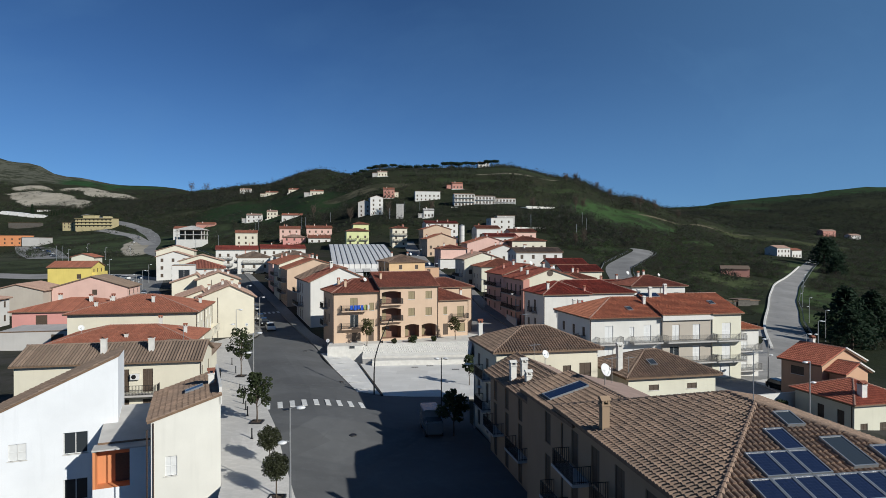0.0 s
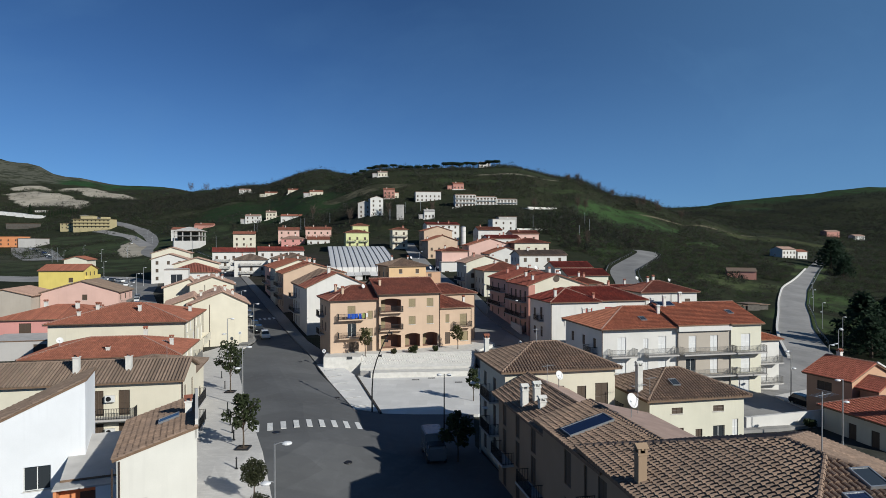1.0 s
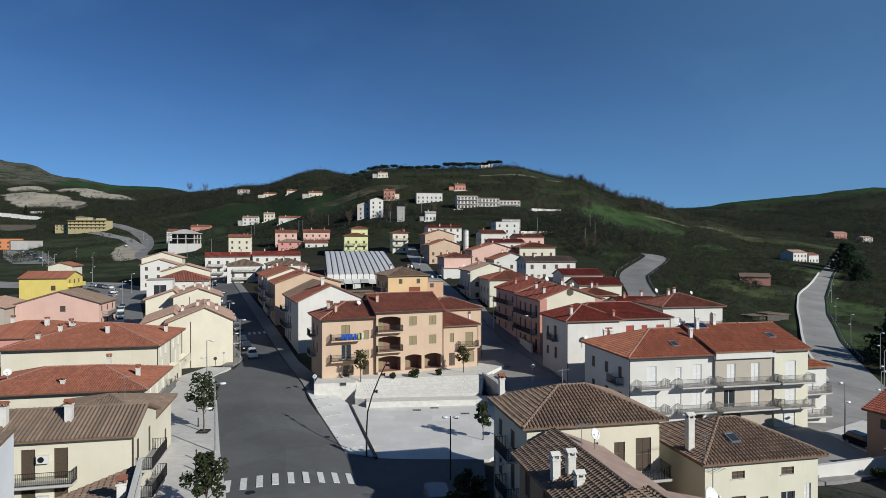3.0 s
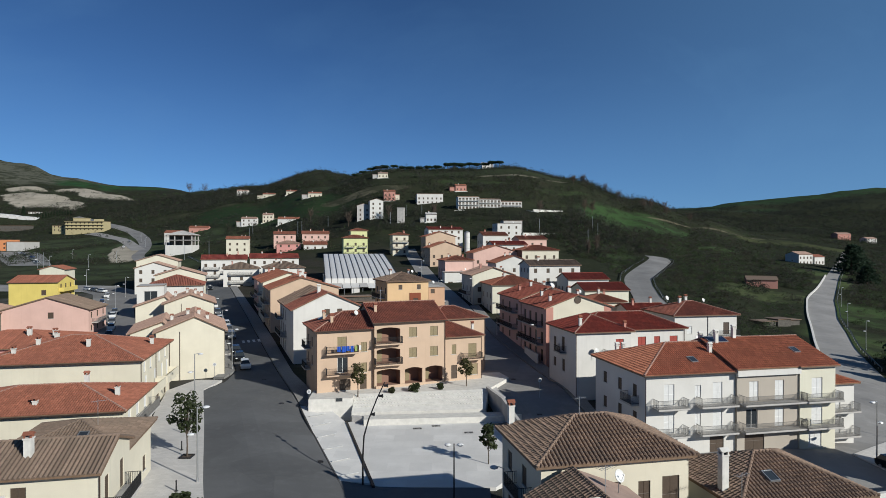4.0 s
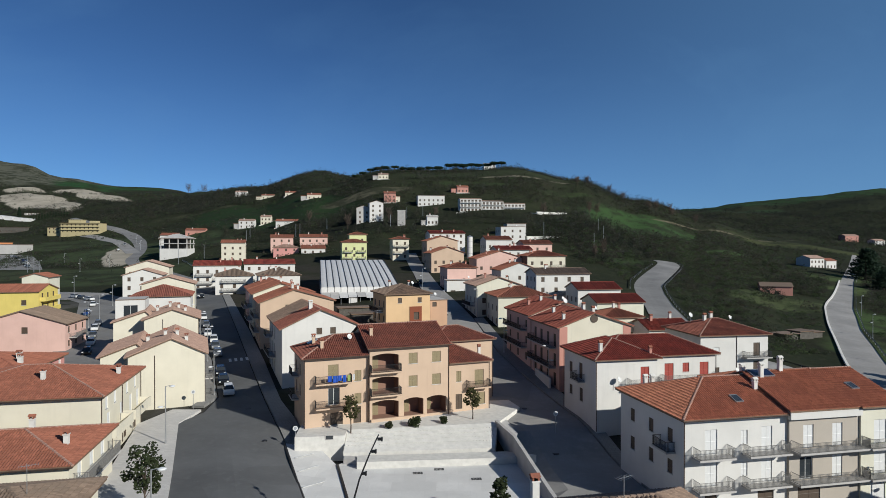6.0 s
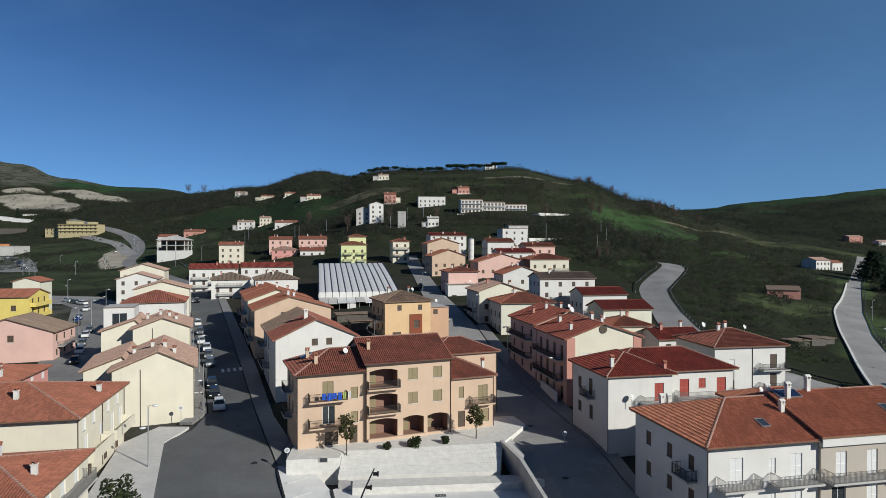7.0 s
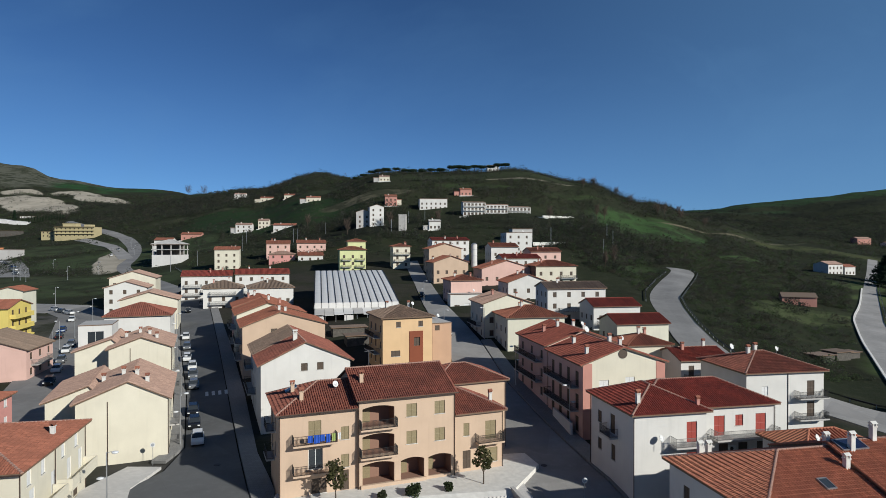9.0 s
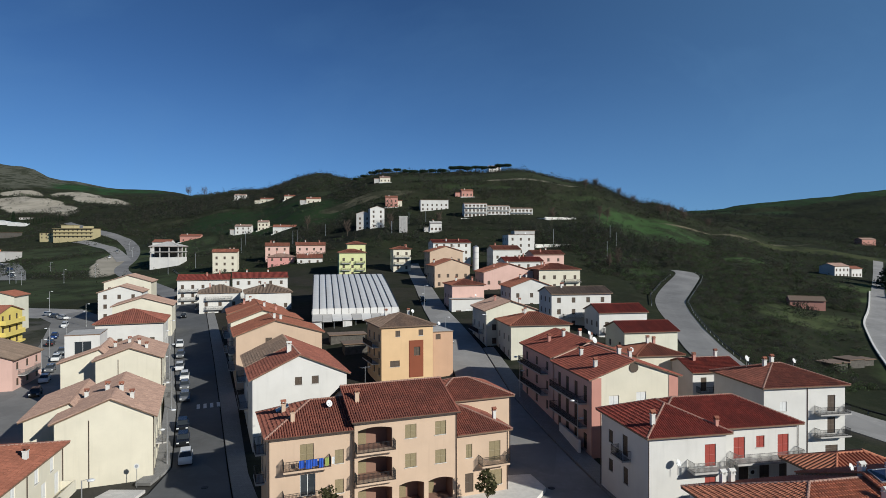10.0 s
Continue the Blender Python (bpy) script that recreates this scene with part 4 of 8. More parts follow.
loft("road", rounded([(-98.0, 262.0, -88.0, 262.0), (-125.6, 303.6, -118.4, 306.4), (-167.7, 357.8, -161.3, 362.2), (-199.6, 402.6, -192.4, 405.4), (-211.6, 440.0, -204.4, 440.0), (-234.5, 487.6, -226.5, 490.4), (-263.2, 536.1, -253.8, 541.9), (-293.5, 580.4, -285.5, 587.6), (-326.9, 610.4, -321.1, 617.6), (-367.9, 646.1, -362.1, 651.9), (-420.0, 706.8, -415.0, 711.2)]),
     0.10, GREYROAD, "pale road winding out of the town", "road")
loft("road", [(-66, 120, -58, 124), (-88, 165, -76, 168), (-108, 205, -97, 208), (-128, 240, -112, 245), (-150, 262, -135, 268)],
     0.06, GREYROAD, "grey asphalt back street with parked cars", "road")
loft("road", [(-139, 250, -132, 266), (-200, 268, -196, 286), (-290, 290, -290, 310), (-400, 300, -400, 322)], 0.10, PALEROAD, "pale grey yard and road at the edge of the town", "road")
loft("pavement", [(-9.6, 26, -4.2, 26), (-15.9, 43, -10.2, 43), (-16.4, 45, -11.0, 45), (-19.7, 53, -13.9, 53), (-24, 60, -16.6, 60), (-30.5, 76, -23.2, 76), (-36.5, 93, -29.8, 93), (-42, 110, -36.8, 110.5), (-40.5, 117, -36.4, 117)],
     0.19, PAVING, "pale stone pavement of the square with raised kerb", "pavement", across=6)
loft("pavement", [(-38.6, 119, -36.8, 119), (-38.6, 124, -36.7, 124), (-49.2, 149, -47.2, 149), (-64.4, 181, -62.2, 181), (-100.5, 262, -98.2, 262)],
     0.17, GREYPAVE, "narrow grey pavement along the shaded street", "pavement")
loft("pavement", [(-21.5, 106.0, -19.8, 104.6), (-24.3, 112, -20.8, 110.6), (-29, 123, -26.3, 122), (-39.8, 149, -36.6, 148), (-52.8, 180, -49.6, 179), (-87.8, 262, -84.5, 260)],
     0.17, GREYPAVE, "narrow grey pavement along the shaded street", "pavement")
loft("pavement", [(21.0, 88, 22.4, 88), (17.95, 107, 19.6, 107), (14.7, 124, 17.2, 124.5), (9.2, 152, 12, 152.5), (5.7, 181, 8, 181.5)],
     0.19, GREYPAVE, "narrow grey pavement in front of the houses", "pavement")
loft("road", [(50, 157, 59, 166), (58, 147, 68, 157), (66, 137, 76, 149), (75, 127, 84, 141)],
     0.09, PALEROAD, "pale concrete lane joining the valley road", "road")
loft("pavement", [(46, 90.5, 47, 78.0), (56, 98, 60, 90.0)], 0.2, PAVING, "pale stone pavement at a street corner", "pavement")

# ---- the square ----
Z_LOT = -2.0


def square():
    slab("pavement", [(-14.2, 101.2), (-8.2, 79.7), (4.0, 79.7), (9.2, 88), (7.0, 102.5), (-12, 103)], -2.9, Z_LOT + 0.05, LOT, "pale concrete floor of the sunken square", "pavement")
    # sloping strip with marked parking bays
    bm = bmesh.new()
    a = [(-21.2, 105.3, -0.80), (-16.75, 93.6, -1.27), (-11.4, 79.6, -1.28), (-8.3, 79.8, -1.62), (-14.1, 100.4, -1.62), (-17.0, 104.5, -0.98)]
    top = [bm.verts.new(p) for p in a]
    low = [bm.verts.new((x, y, -3)) for x, y, z in a]
    for tri in ((0, 1, 4, 5), (1, 2, 3, 4)):
        bm.faces.new([top[i] for i in tri])
    for i in range(6):
        bm.faces.new((low[i], low[(i + 1) % 6], top[(i + 1) % 6], top[i]))
    bmesh.ops.recalc_face_normals(bm, faces=bm.faces)
    tagged(new("pavement", mesh_of(bm, "pavement", LOT)), "pale parking strip between the street and the square", "pavement", kind="structure")
    for p, q in (((-18.9, 100.6), (-17.2, 102.6)), ((-17.65, 96.9), (-15.9, 99.0)), ((-16.23, 92.8), (-14.4, 94.8)), ((-14.63, 88.6), (-12.8, 90.4)), ((-13.0, 84.7), (-11.4, 86.5)), ((-11.5, 80.6), (-9.9, 82.3))):
        p, q = (Vector((x, y, 0.025 + np.interp(y, (93.6, 105), (-1.27, -0.80)) - 0.22 * k)) for k, (x, y) in enumerate((p, q)))
        d = (q - p).normalized()
        n = Vector((-d.y, d.x, 0)) * 0.11
        bm = bmesh.new()
        vs = [bm.verts.new(v) for v in (p - n, q - n, q + n, p + n)]
        up = [bm.verts.new(v.co + Vector((0, 0, 0.035))) for v in vs]
        bm.faces.new(up)
        for i in range(4):
            bm.faces.new((vs[i], vs[(i + 1) % 4], up[(i + 1) % 4], up[i]))
        tagged(new("bay_line", mesh_of(bm, "bay_line", WHITEPAINT)), "white painted line of a parking bay", "road marking", "parking bay lines", "structure")
    # dark kerb and low rail of the square's edge
    for name, p, q, w, h, mat, label in (("kerb", (-21.4, 105.4, -0.82), (-16.85, 93.6, -1.27), 0.24, 0.06, IRON, "dark stone kerb along the street"), ("kerb", (-16.85, 93.6, -1.27), (-10.6, 77.2, -1.30), 0.24, 0.06, IRON, "dark stone kerb along the street"),
                                         ("kerb", (-13.9, 100.2, -1.62), (-7.9, 79.0, -1.62), 0.26, 0.12, IRON, "dark stone edging above the sunken square")):
        p, q = Vector(p), Vector(q)
        d = (q - p).normalized()
        n = Vector((-d.y, d.x, 0)).normalized() * w / 2
        bm = bmesh.new()
        pts = [p - n, q - n, q + n, p + n]
        lo = [bm.verts.new(v - Vector((0, 0, 0.5))) for v in pts]
        up = [bm.verts.new(v + Vector((0, 0, h))) for v in pts]
        bm.faces.new(up)
        for i in range(4):
            bm.faces.new((lo[i], lo[(i + 1) % 4], up[(i + 1) % 4], up[i]))
        bmesh.ops.recalc_face_normals(bm, faces=bm.faces)
        tagged(new(name, mesh_of(bm, name, mat)), label, "kerb", kind="structure")
    # bench wall, terrace and podium
    slab("low_wall", [(-11.6, 99.8), (6.3, 101.5), (9.4, 102.4), (6.0, 103.6), (-11.9, 102.0)], -2.4, -1.15, STONE, "long low stone bench wall at the back of the square", "wall")
    slab("low_wall", [(-13.4, 101.4), (-11.63, 101.0), (-11.9, 102.1), (-13.5, 102.6)], -2.4, -1.3, CONCRETE, "grey concrete end block of the bench wall", "wall")
    bm = bmesh.new()
    front = [(-13.6, 102.4, -0.95), (4.6, 104.0, -0.85)]
    back = [(-13.7, 106.2, 0.62), (5.4, 109.4, 0.62)]
    n = 24
    rows = [[Vector(front[0]).lerp(Vector(front[1]), i / n) for i in range(n + 1)], [Vector(back[0]).lerp(Vector(back[1]), i / n) for i in range(n + 1)]]
    va = [[bm.verts.new(p) for p in r] for r in rows]
    vb = [[bm.verts.new((p.x, p.y, -2.5)) for p in r] for r in rows]
    for i in range(n):
        bm.faces.new((va[0][i], va[0][i + 1], va[1][i + 1], va[1][i]))
        bm.faces.new((vb[0][i], vb[0][i + 1], va[0][i + 1], va[0][i]))
    bm.faces.new((vb[0][0], va[0][0], va[1][0], vb[1][0]))
    bm.faces.new((vb[0][n], vb[1][n], va[1][n], va[0][n]))
    bmesh.ops.recalc_face_normals(bm, faces=bm.faces)
    bank = tagged(new("terrace_bank", mesh_of(bm, "terrace_bank", STONE)), "white sloping bank of lattice blocks below the terrace", "bank", kind="structure")
    lm = None
    for r in range(4):
        for i in range(44):
            f, g = (i + 0.5 * (r % 2) + 0.5) / 45, 0.30 + r * 0.17
            p = Vector(front[0]).lerp(Vector(front[1]), f).lerp(Vector(back[0]).lerp(Vector(back[1]), f), g)
            if lm is None:
                lm = mesh_of(boxes([(-0.16, 0.16, -0.05, 0.05, -0.05, 0.07)]), "block", STONE)
            part("block", lm, None, bank, m=Matrix.Translation(p) @ pose(0, 0, 0, 20, 0, 40))
    slab("podium", [(-19.6, 103.2), (-13.7, 104.0), (-13.72, 106.2), (5.4, 109.4), (9.2, 117), (8.0, 121), (-14, 118), (-20, 108)], -2.6, 0.62, STONE, "pale paved podium in front of the peach coloured palazzo", "terrace")
    # wall beside the side street
    for (x0, y0, z0), (x1, y1, z1) in (((5.2, 109.3, 1.0), (6.9, 103.0, 0.9)), ((6.9, 103.0, 0.9), (8.9, 90.2, -0.3)), ((8.9, 90.2, -0.3), (10.4, 80.0, -0.8))):
        p, q = Vector((x0, y0, 0)), Vector((x1, y1, 0))
        d = (q - p).normalized()
        nn = Vector((-d.y, d.x, 0)) * 0.15
        bm = bmesh.new()
        for zz0, zz1, k, b0, b1 in ((z0 - 0.1, z1 - 0.1, 1.0, -3, -3), (z0, z1, 1.35, z0 - 0.1, z1 - 0.1)):
            lo = [bm.verts.new(v) for v in (p - nn * k + Vector((0, 0, b0)), q - nn * k + Vector((0, 0, b1)), q + nn * k + Vector((0, 0, b1)), p + nn * k + Vector((0, 0, b0)))]
            up = [bm.verts.new((v.co.x, v.co.y, zz0 if i in (0, 3) else zz1)) for i, v in enumerate(lo)]
            bm.faces.new(up)
            for i in range(4):
                bm.faces.new((lo[i], lo[(i + 1) % 4], up[(i + 1) % 4], up[i]))
        bmesh.ops.recalc_face_normals(bm, faces=bm.faces)
        tagged(new("retaining_wall", mesh_of(bm, "retaining_wall", CONCRETE)), "concrete retaining wall with a pale coping", "wall", kind="structure")
    slab("pavement", [(5.3, 109.6), (6.9, 103.6), (7.6, 106), (6.6, 113), (5.6, 119)], -1, 0.3, PAVING, "pale paving at the corner of the palazzo", "pavement")
    vent = thing("wall_vent", pose(-15.5, 103.74, 0.2, 0, 0, 7.7), "small dark vent window in the podium wall", "vent")
    part("frame", boxes([(-0.5, 0.5, -0.05, 0.02, -0.05, 0.02), (-0.5, 0.5, -0.05, 0.02, 0.48, 0.55), (-0.5, -0.43, -0.05, 0.02, 0.02, 0.48), (0.43, 0.5, -0.05, 0.02, 0.02, 0.48)]), CONCRETE, vent)
    part("pane", boxes([(-0.43, 0.43, -0.02, 0.02, 0.02, 0.48)]), GLASS, vent)
    for k, (x, y, z, a) in enumerate(((-4.55, 98.66, Z_LOT + 0.05, 5), (-2.15, 99.81, Z_LOT + 0.05, 5), (2.0, 97.0, Z_LOT + 0.05, 5))):
        dr = thing("drain", pose(x, y, z, 0, 0, a), "dark iron drain grate set in the paving", "drain", "drain grates")
        part("rim", boxes([(-0.55, 0.55, -0.3, -0.22, -0.05, 0.02), (-0.55, 0.55, 0.22, 0.3, -0.05, 0.02), (-0.55, -0.47, -0.22, 0.22, -0.05, 0.02), (0.47, 0.55, -0.22, 0.22, -0.05, 0.02)]), IRON, dr)
        for i in range(6):
            part("bar", cached("drain_bar", lambda: boxes([(-0.05, 0.05, -0.22, 0.22, -0.05, 0.012)]), "bar", IRON), None, dr, m=pose(-0.39 + i * 0.156, 0, 0))
    for x, y in ((-14.15, 84.05), (-23.9, 105.2), (-17.0, 66.0), (-9.0, 60.5), (-30, 118), (12, 104), (10, 118), (5, 150)):
        mh = thing("manhole", pose(x, y, ground(x, y) + 0.05, 0, 0, 20), "round cast iron manhole cover in the asphalt", "manhole cover", "manhole covers")
        bm = bmesh.new()
        bmesh.ops.create_cone(bm, cap_ends=True, segments=20, radius1=0.42, radius2=0.40, depth=0.08, matrix=Matrix.Translation((0, 0, 0.0)))
        part("cover", bm, IRON, mh)


    slab("low_wall", [(15.3, 128.4), (14.2, 136.4), (14.5, 136.4), (15.6, 128.4)], -1, 2.3, WHITE, "low white garden wall beside the pavement", "wall")


square()


def crossing(p, q, n, w, length, ang):
    for k in range(n):
        f = (k + 0.5) / n
        x, y = p[0] + (q[0] - p[0]) * f, p[1] + (q[1] - p[1]) * f
        bm = bmesh.new()
        c, s = math.cos(radians(ang)), math.sin(radians(ang))
        top = []
        for u, v in ((-w / 2, -length / 2), (w / 2, -length / 2), (w / 2, length / 2), (-w / 2, length / 2)):
            xx, yy = x + u * c - v * s, y + u * s + v * c
            top.append(bm.verts.new((xx, yy, ground(xx, yy) + 0.085)))
        low = [bm.verts.new(v.co - Vector((0, 0, 0.1))) for v in top]
        bm.faces.new(top)
        for i in range(4):
            bm.faces.new((low[i], low[(i + 1) % 4], top[(i + 1) % 4], top[i]))
        tagged(new("crossing_stripe", mesh_of(bm, "crossing_stripe", WHITEPAINT)), "white painted stripe of a pedestrian crossing", "road marking", "crossing stripes", "structure")


def bollards():
    for x, y in ((-20.3, 63.2), (-21.2, 65.4), (-22.3, 68.0), (-23.4, 70.6), (-24.5, 73.4), (-17.6, 56.0), (-28.6, 84.0), (-31.2, 90.0)):
        ob = thing("bollard", pose(x, y, ground(x, y) + 0.19), "short black iron bollard on the pavement", "bollard", "pavement bollards")
        bm = bmesh.new()
        tube(bm, [(0, 0, -0.1), (0, 0, 0.85)], 0.075, 0.06, 8)
        tube(bm, [(0, 0, 0.85), (0, 0, 0.98)], 0.09, 0.05, 8)
        part("post", bm, IRON, ob)
        part("base", boxes([(-0.12, 0.12, -0.12, 0.12, -0.05, 0.05)]), IRON, ob)


bollards()
crossing((-20.0, 67.0), (-9.0, 72.2), 9, 0.55, 2.6, 16)
crossing((-44.2, 149.2), (-38.2, 151.2), 6, 0.5, 2.5, 22)

# ---- houses ----


def at_eave(L, ang, w, d, eave, z, roof, s, wall, tiles, label, o=0.5, **more):
    """A house given by the outer corner of its front eave and the eave's length."""
    g = o if roof in ("hip", "gable_u", "hip_left", "hip_right", "flat") else o * 0.6
    gu = o * 0.6 if roof == "gable_u" else o
    if roof == "hip_right":
        gu = 0.0
    c, q = math.cos(radians(ang)), math.sin(radians(ang))
    x = L[0] + c * gu - q * g
    y = L[1] + q * gu + c * g
    ww = w - (2 * gu if roof not in ("hip_left", "hip_right") else o)
    rise = 0.0 if roof == "flat" else s * o
    ob = house(x, y, ang, ww, d, z, eave + rise, roof, s, wall, tiles, label, o=o, **more)
    ob["plan"] = (ww, d, eave + rise - z)
    return ob


def plan(ob):
    return tuple(ob["plan"])


def roof_z(kind, w, d, h, s, x, y, rp=0.5):
    """The height of the roof over a place of the plan."""
    if kind in ("gable_v",):
        r = rp * w
        return h + s * x if x < r else h + s * r * (w - x) / (w - r)
    if kind == "gable_u":
        r = rp * d
        return h + s * y if y < r else h + s * r * (d - y) / (d - r)
    if kind == "hip":
        return h + s * min(x, y, w - x, d - y)
    if kind == "hip_left":
        return h + s * min(x, y, d - y)
    if kind == "hip_right":
        return h + s * min(w - x, y, d - y)
    return h


def arched_loggia(owner, w, d, u, zb, ww, wh, depth=2.1, rail=False):
    """A deep porch behind an arch in the front wall: its room and the arch's spandrel."""
    bm = bmesh.new()
    box_in = [(u, 0, zb), (u + ww, 0, zb), (u + ww, 0, zb + wh), (u, 0, zb + wh)]
    back = [bm.verts.new((x, depth, z)) for x, y, z in box_in]
    front = [bm.verts.new((x, 0.2, z)) for x, y, z in box_in]
    bm.faces.new(back)
    for i in range(4):
        bm.faces.new((front[i], back[i], back[(i + 1) % 4], front[(i + 1) % 4]))
    # the room is coloured much darker and browner than the peach front wall
    room = part("loggia", bm, REDBROWN, owner, "dark red-brown inside of the loggia")
    bm = bmesh.new()
    n = 10
    rise = 0.45
    for y0, y1 in ((-0.003, 0.2),):
        arc = [(u + ww * i / n, zb + wh - rise + rise * math.sin(math.pi * (0.12 + 0.76 * i / n)) ** 0.9) for i in range(n + 1)]
        for (x0, z0), (x1, z1) in zip(arc, arc[1:]):
            a = [bm.verts.new(p) for p in ((x0, y0, z0), (x1, y0, z1), (x1, y0, zb + wh + 0.01), (x0, y0, zb + wh + 0.01))]
            b = [bm.verts.new(p) for p in ((x0, y1, z0), (x1, y1, z1))]
            bm.faces.new(a)
            bm.faces.new((a[0], b[0], b[1], a[1]))
    part("arch", bm, ORANGE, room)
    return room


def open_wall(w, h, base, d, holes, arches):
    """A front wall whose arches are open through it."""
    rows = [(u, z, ww, wh, 0.2) for _, u, z, ww, wh in holes] + [(u, z, ww, wh, 0.2) for u, z, ww, wh in arches]
    bm = wall_mesh(w, d, h, base, {"front": rows}, "gable_u", 0.4)
    for f in list(bm.faces):
        c = f.calc_center_median()
        if abs(c.y - 0.2) < 0.01 and any(u < c.x < u + ww and z < c.z < z + wh for u, z, ww, wh in arches):
            bm.faces.remove(f)
    return bm


def washing(owner, x, y, z, L):
    for i, (mat, ww, hh) in enumerate(((BLUECLOTH, 0.5, 0.75), (BLUECLOTH, 0.6, 0.85), (BLUECLOTH, 0.5, 0.7), (BLUECLOTH, 0.45, 0.9), (simple("green_cloth", (0.35, 0.42, 0.12), 0.9), 0.35, 0.8), (FRAME, 0.3, 0.7))):
        bm = bmesh.new()
        n = 6
        for s in (0, 0.02):
            vs = [[bm.verts.new((ww * k / n, s + 0.04 * math.sin(k * 1.9 + i), -hh * j)) for k in range(n + 1)] for j in (0, 1)]
            for k in range(n):
                bm.faces.new((vs[0][k], vs[0][k + 1], vs[1][k + 1], vs[1][k]))
        ob = new("cloth", mesh_of(bm, "cloth", mat))
        ob.matrix_world = owner.matrix_basis @ pose(x + 0.05 + i * L / 6, y, z)
        tagged(ob, "laundry hung over the balcony railing", "laundry", "washing on the balcony")


def palazzo():
    """The peach palazzo: a low left wing, a tall middle with loggias, a lower right wing and a rear wing."""
    lab = "peach plastered three-storey palazzo with loggias and red tiled roofs"
    lh = [("shut", 2.9, 6.35, 1.35, 2.1), ("glass", 2.9, 3.25, 1.5, 2.2), ("dark", 3.2, 0.7, 1.6, 1.6), ("shut", 6.35, 6.1, 0.9, 1.4), ("shut", 6.35, 3.1, 0.9, 1.4), ("dark", 6.2, 0.65, 1.0, 2.15)]
    ls = [(k, u, z, 1.0, 1.5) for k in ("dark",) for u in (1.5, 4.6) for z in (3.9, 6.6)]
    wing = at_eave((-19.4, 106), 22, 8.7, 9.2, 9.45, 0, "hip_left", 0.42, ORANGE, PALROOF, lab, holes={"front": lh, "left": ls}, near=1, seed=3, base=3, name="palazzo", category="house", fascia=None)
    w, d, h = plan(wing)
    for z in (3.15, 6.25):
        balcony(wing, "front", w, d, 1.2, z, 4.6, 1.1, mat=ORANGE)
        balcony(wing, "left", w, d, 1.0, z, 3.0, 0.9)
    washing(wing, 2.6, -1.16, 7.25, 3.8)
    downpipe(wing, -0.08, -0.08, h)
    gutter(wing, -0.55, -0.57, w, -0.57, h - 0.28)
    for x, y in ((1.9, 4.8), (2.4, 1.6)):
        chimney(wing, x, y, roof_z("hip_left", w, d, h, 0.42, x, y), 1.0, 0.4, ORANGE)
    dish(wing, 6.3, 2.8, h + 1.1, -40)
    P, _ = roof_planes("hip_left", w, d, h, 0.42, 0.5)
    skylight(wing, P, 2, 3.0, 2.0, 1.2, 1.4)

    # middle block with open arches
    mid = thing("palazzo", pose(-11.35, 109.35, 0, 0, 0, 22), lab, "house")
    w, d, h, s = 11.15, 10.6, 10.5, 0.42
    arches = [(0.4, 7.2, 3.6, 2.3), (0.4, 4.15, 3.6, 2.3), (0.4, 0.95, 3.6, 2.4), (4.75, 0.95, 2.75, 2.4), (8.0, 0.95, 2.8, 2.4)]
    wins = [("shut", 5.4, 7.9, 1.25, 1.45), ("shut", 8.75, 7.9, 1.25, 1.45), ("shut", 5.4, 4.85, 1.25, 1.45), ("shut", 8.75, 4.85, 1.25, 1.45)]
    part("wall", open_wall(w, h, 3, d, wins, arches), ORANGE, mid)
    for k, u, z, ww, wh in wins:
        window(mid, "front", w, d, u, z, ww, wh, k)
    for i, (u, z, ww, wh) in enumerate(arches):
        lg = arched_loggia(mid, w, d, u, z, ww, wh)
        bm = boxes([(0, 1.0, -0.04, 0.03, 0, 2.05), (0.06, 0.94, -0.06, -0.04, 0.08, 1.0), (0.06, 0.94, -0.06, -0.04, 1.08, 1.97)])
        part("door", bm, SHUTTER, lg, "brown wooden door", m=pose(u + 0.35, 2.05, z))
        if i < 2:
            balcony(mid, "front", w, d, u - 0.35, z, ww + 0.5, 0.95, mat=ORANGE)
    part("podium_wall", boxes([(0.2, 7.7, -0.25, -0.02, 0.3, 1.0)]), ORANGE, mid)
    roof_parts(mid, "gable_u", w, d, h, s, 0.5, PALROOF, 0.5, 1, 5)
    downpipe(mid, -0.02, -0.08, h)
    downpipe(mid, w + 0.02, -0.08, h)
    gutter(mid, -0.3, -0.57, w + 0.3, -0.57, h - 0.3)
    chimney(mid, 0.9, 2.6, roof_z("gable_u", w, d, h, s, 0.9, 2.6), 1.0, 0.42, ORANGE)
    aerial(mid, 2.5, 5.3, h + s * 5.3, 2.0)

    rh = [("shut", 1.1, 4.75, 0.75, 1.5), ("shut", 3.9, 4.05, 1.4, 2.2), ("shut", 3.9, 1.35, 1.6, 1.7), ("dark", 1.0, 0.95, 1.0, 2.1)]
    rw = at_eave((-0.75, 113.7), 22, 6.6, 8.6, 7.5, 0, "hip_right", 0.42, ORANGE, PALROOF, lab, holes={"front": rh, "right": [("shut", 2.0, 4.2, 1.0, 1.4), ("shut", 5.5, 4.2, 1.0, 1.4)]}, near=1, seed=7, base=3, name="palazzo", category="house")
    w, d, h = plan(rw)
    balcony(rw, "front", w, d, 2.6, 3.95, 3.3, 1.1, mat=ORANGE)
    chimney(rw, w - 0.6, 2.0, roof_z("hip_right", w, d, h, 0.42, w - 0.6, 2.0), 1.1, 0.35, STONE)
    downpipe(rw, w + 0.06, -0.06, h)
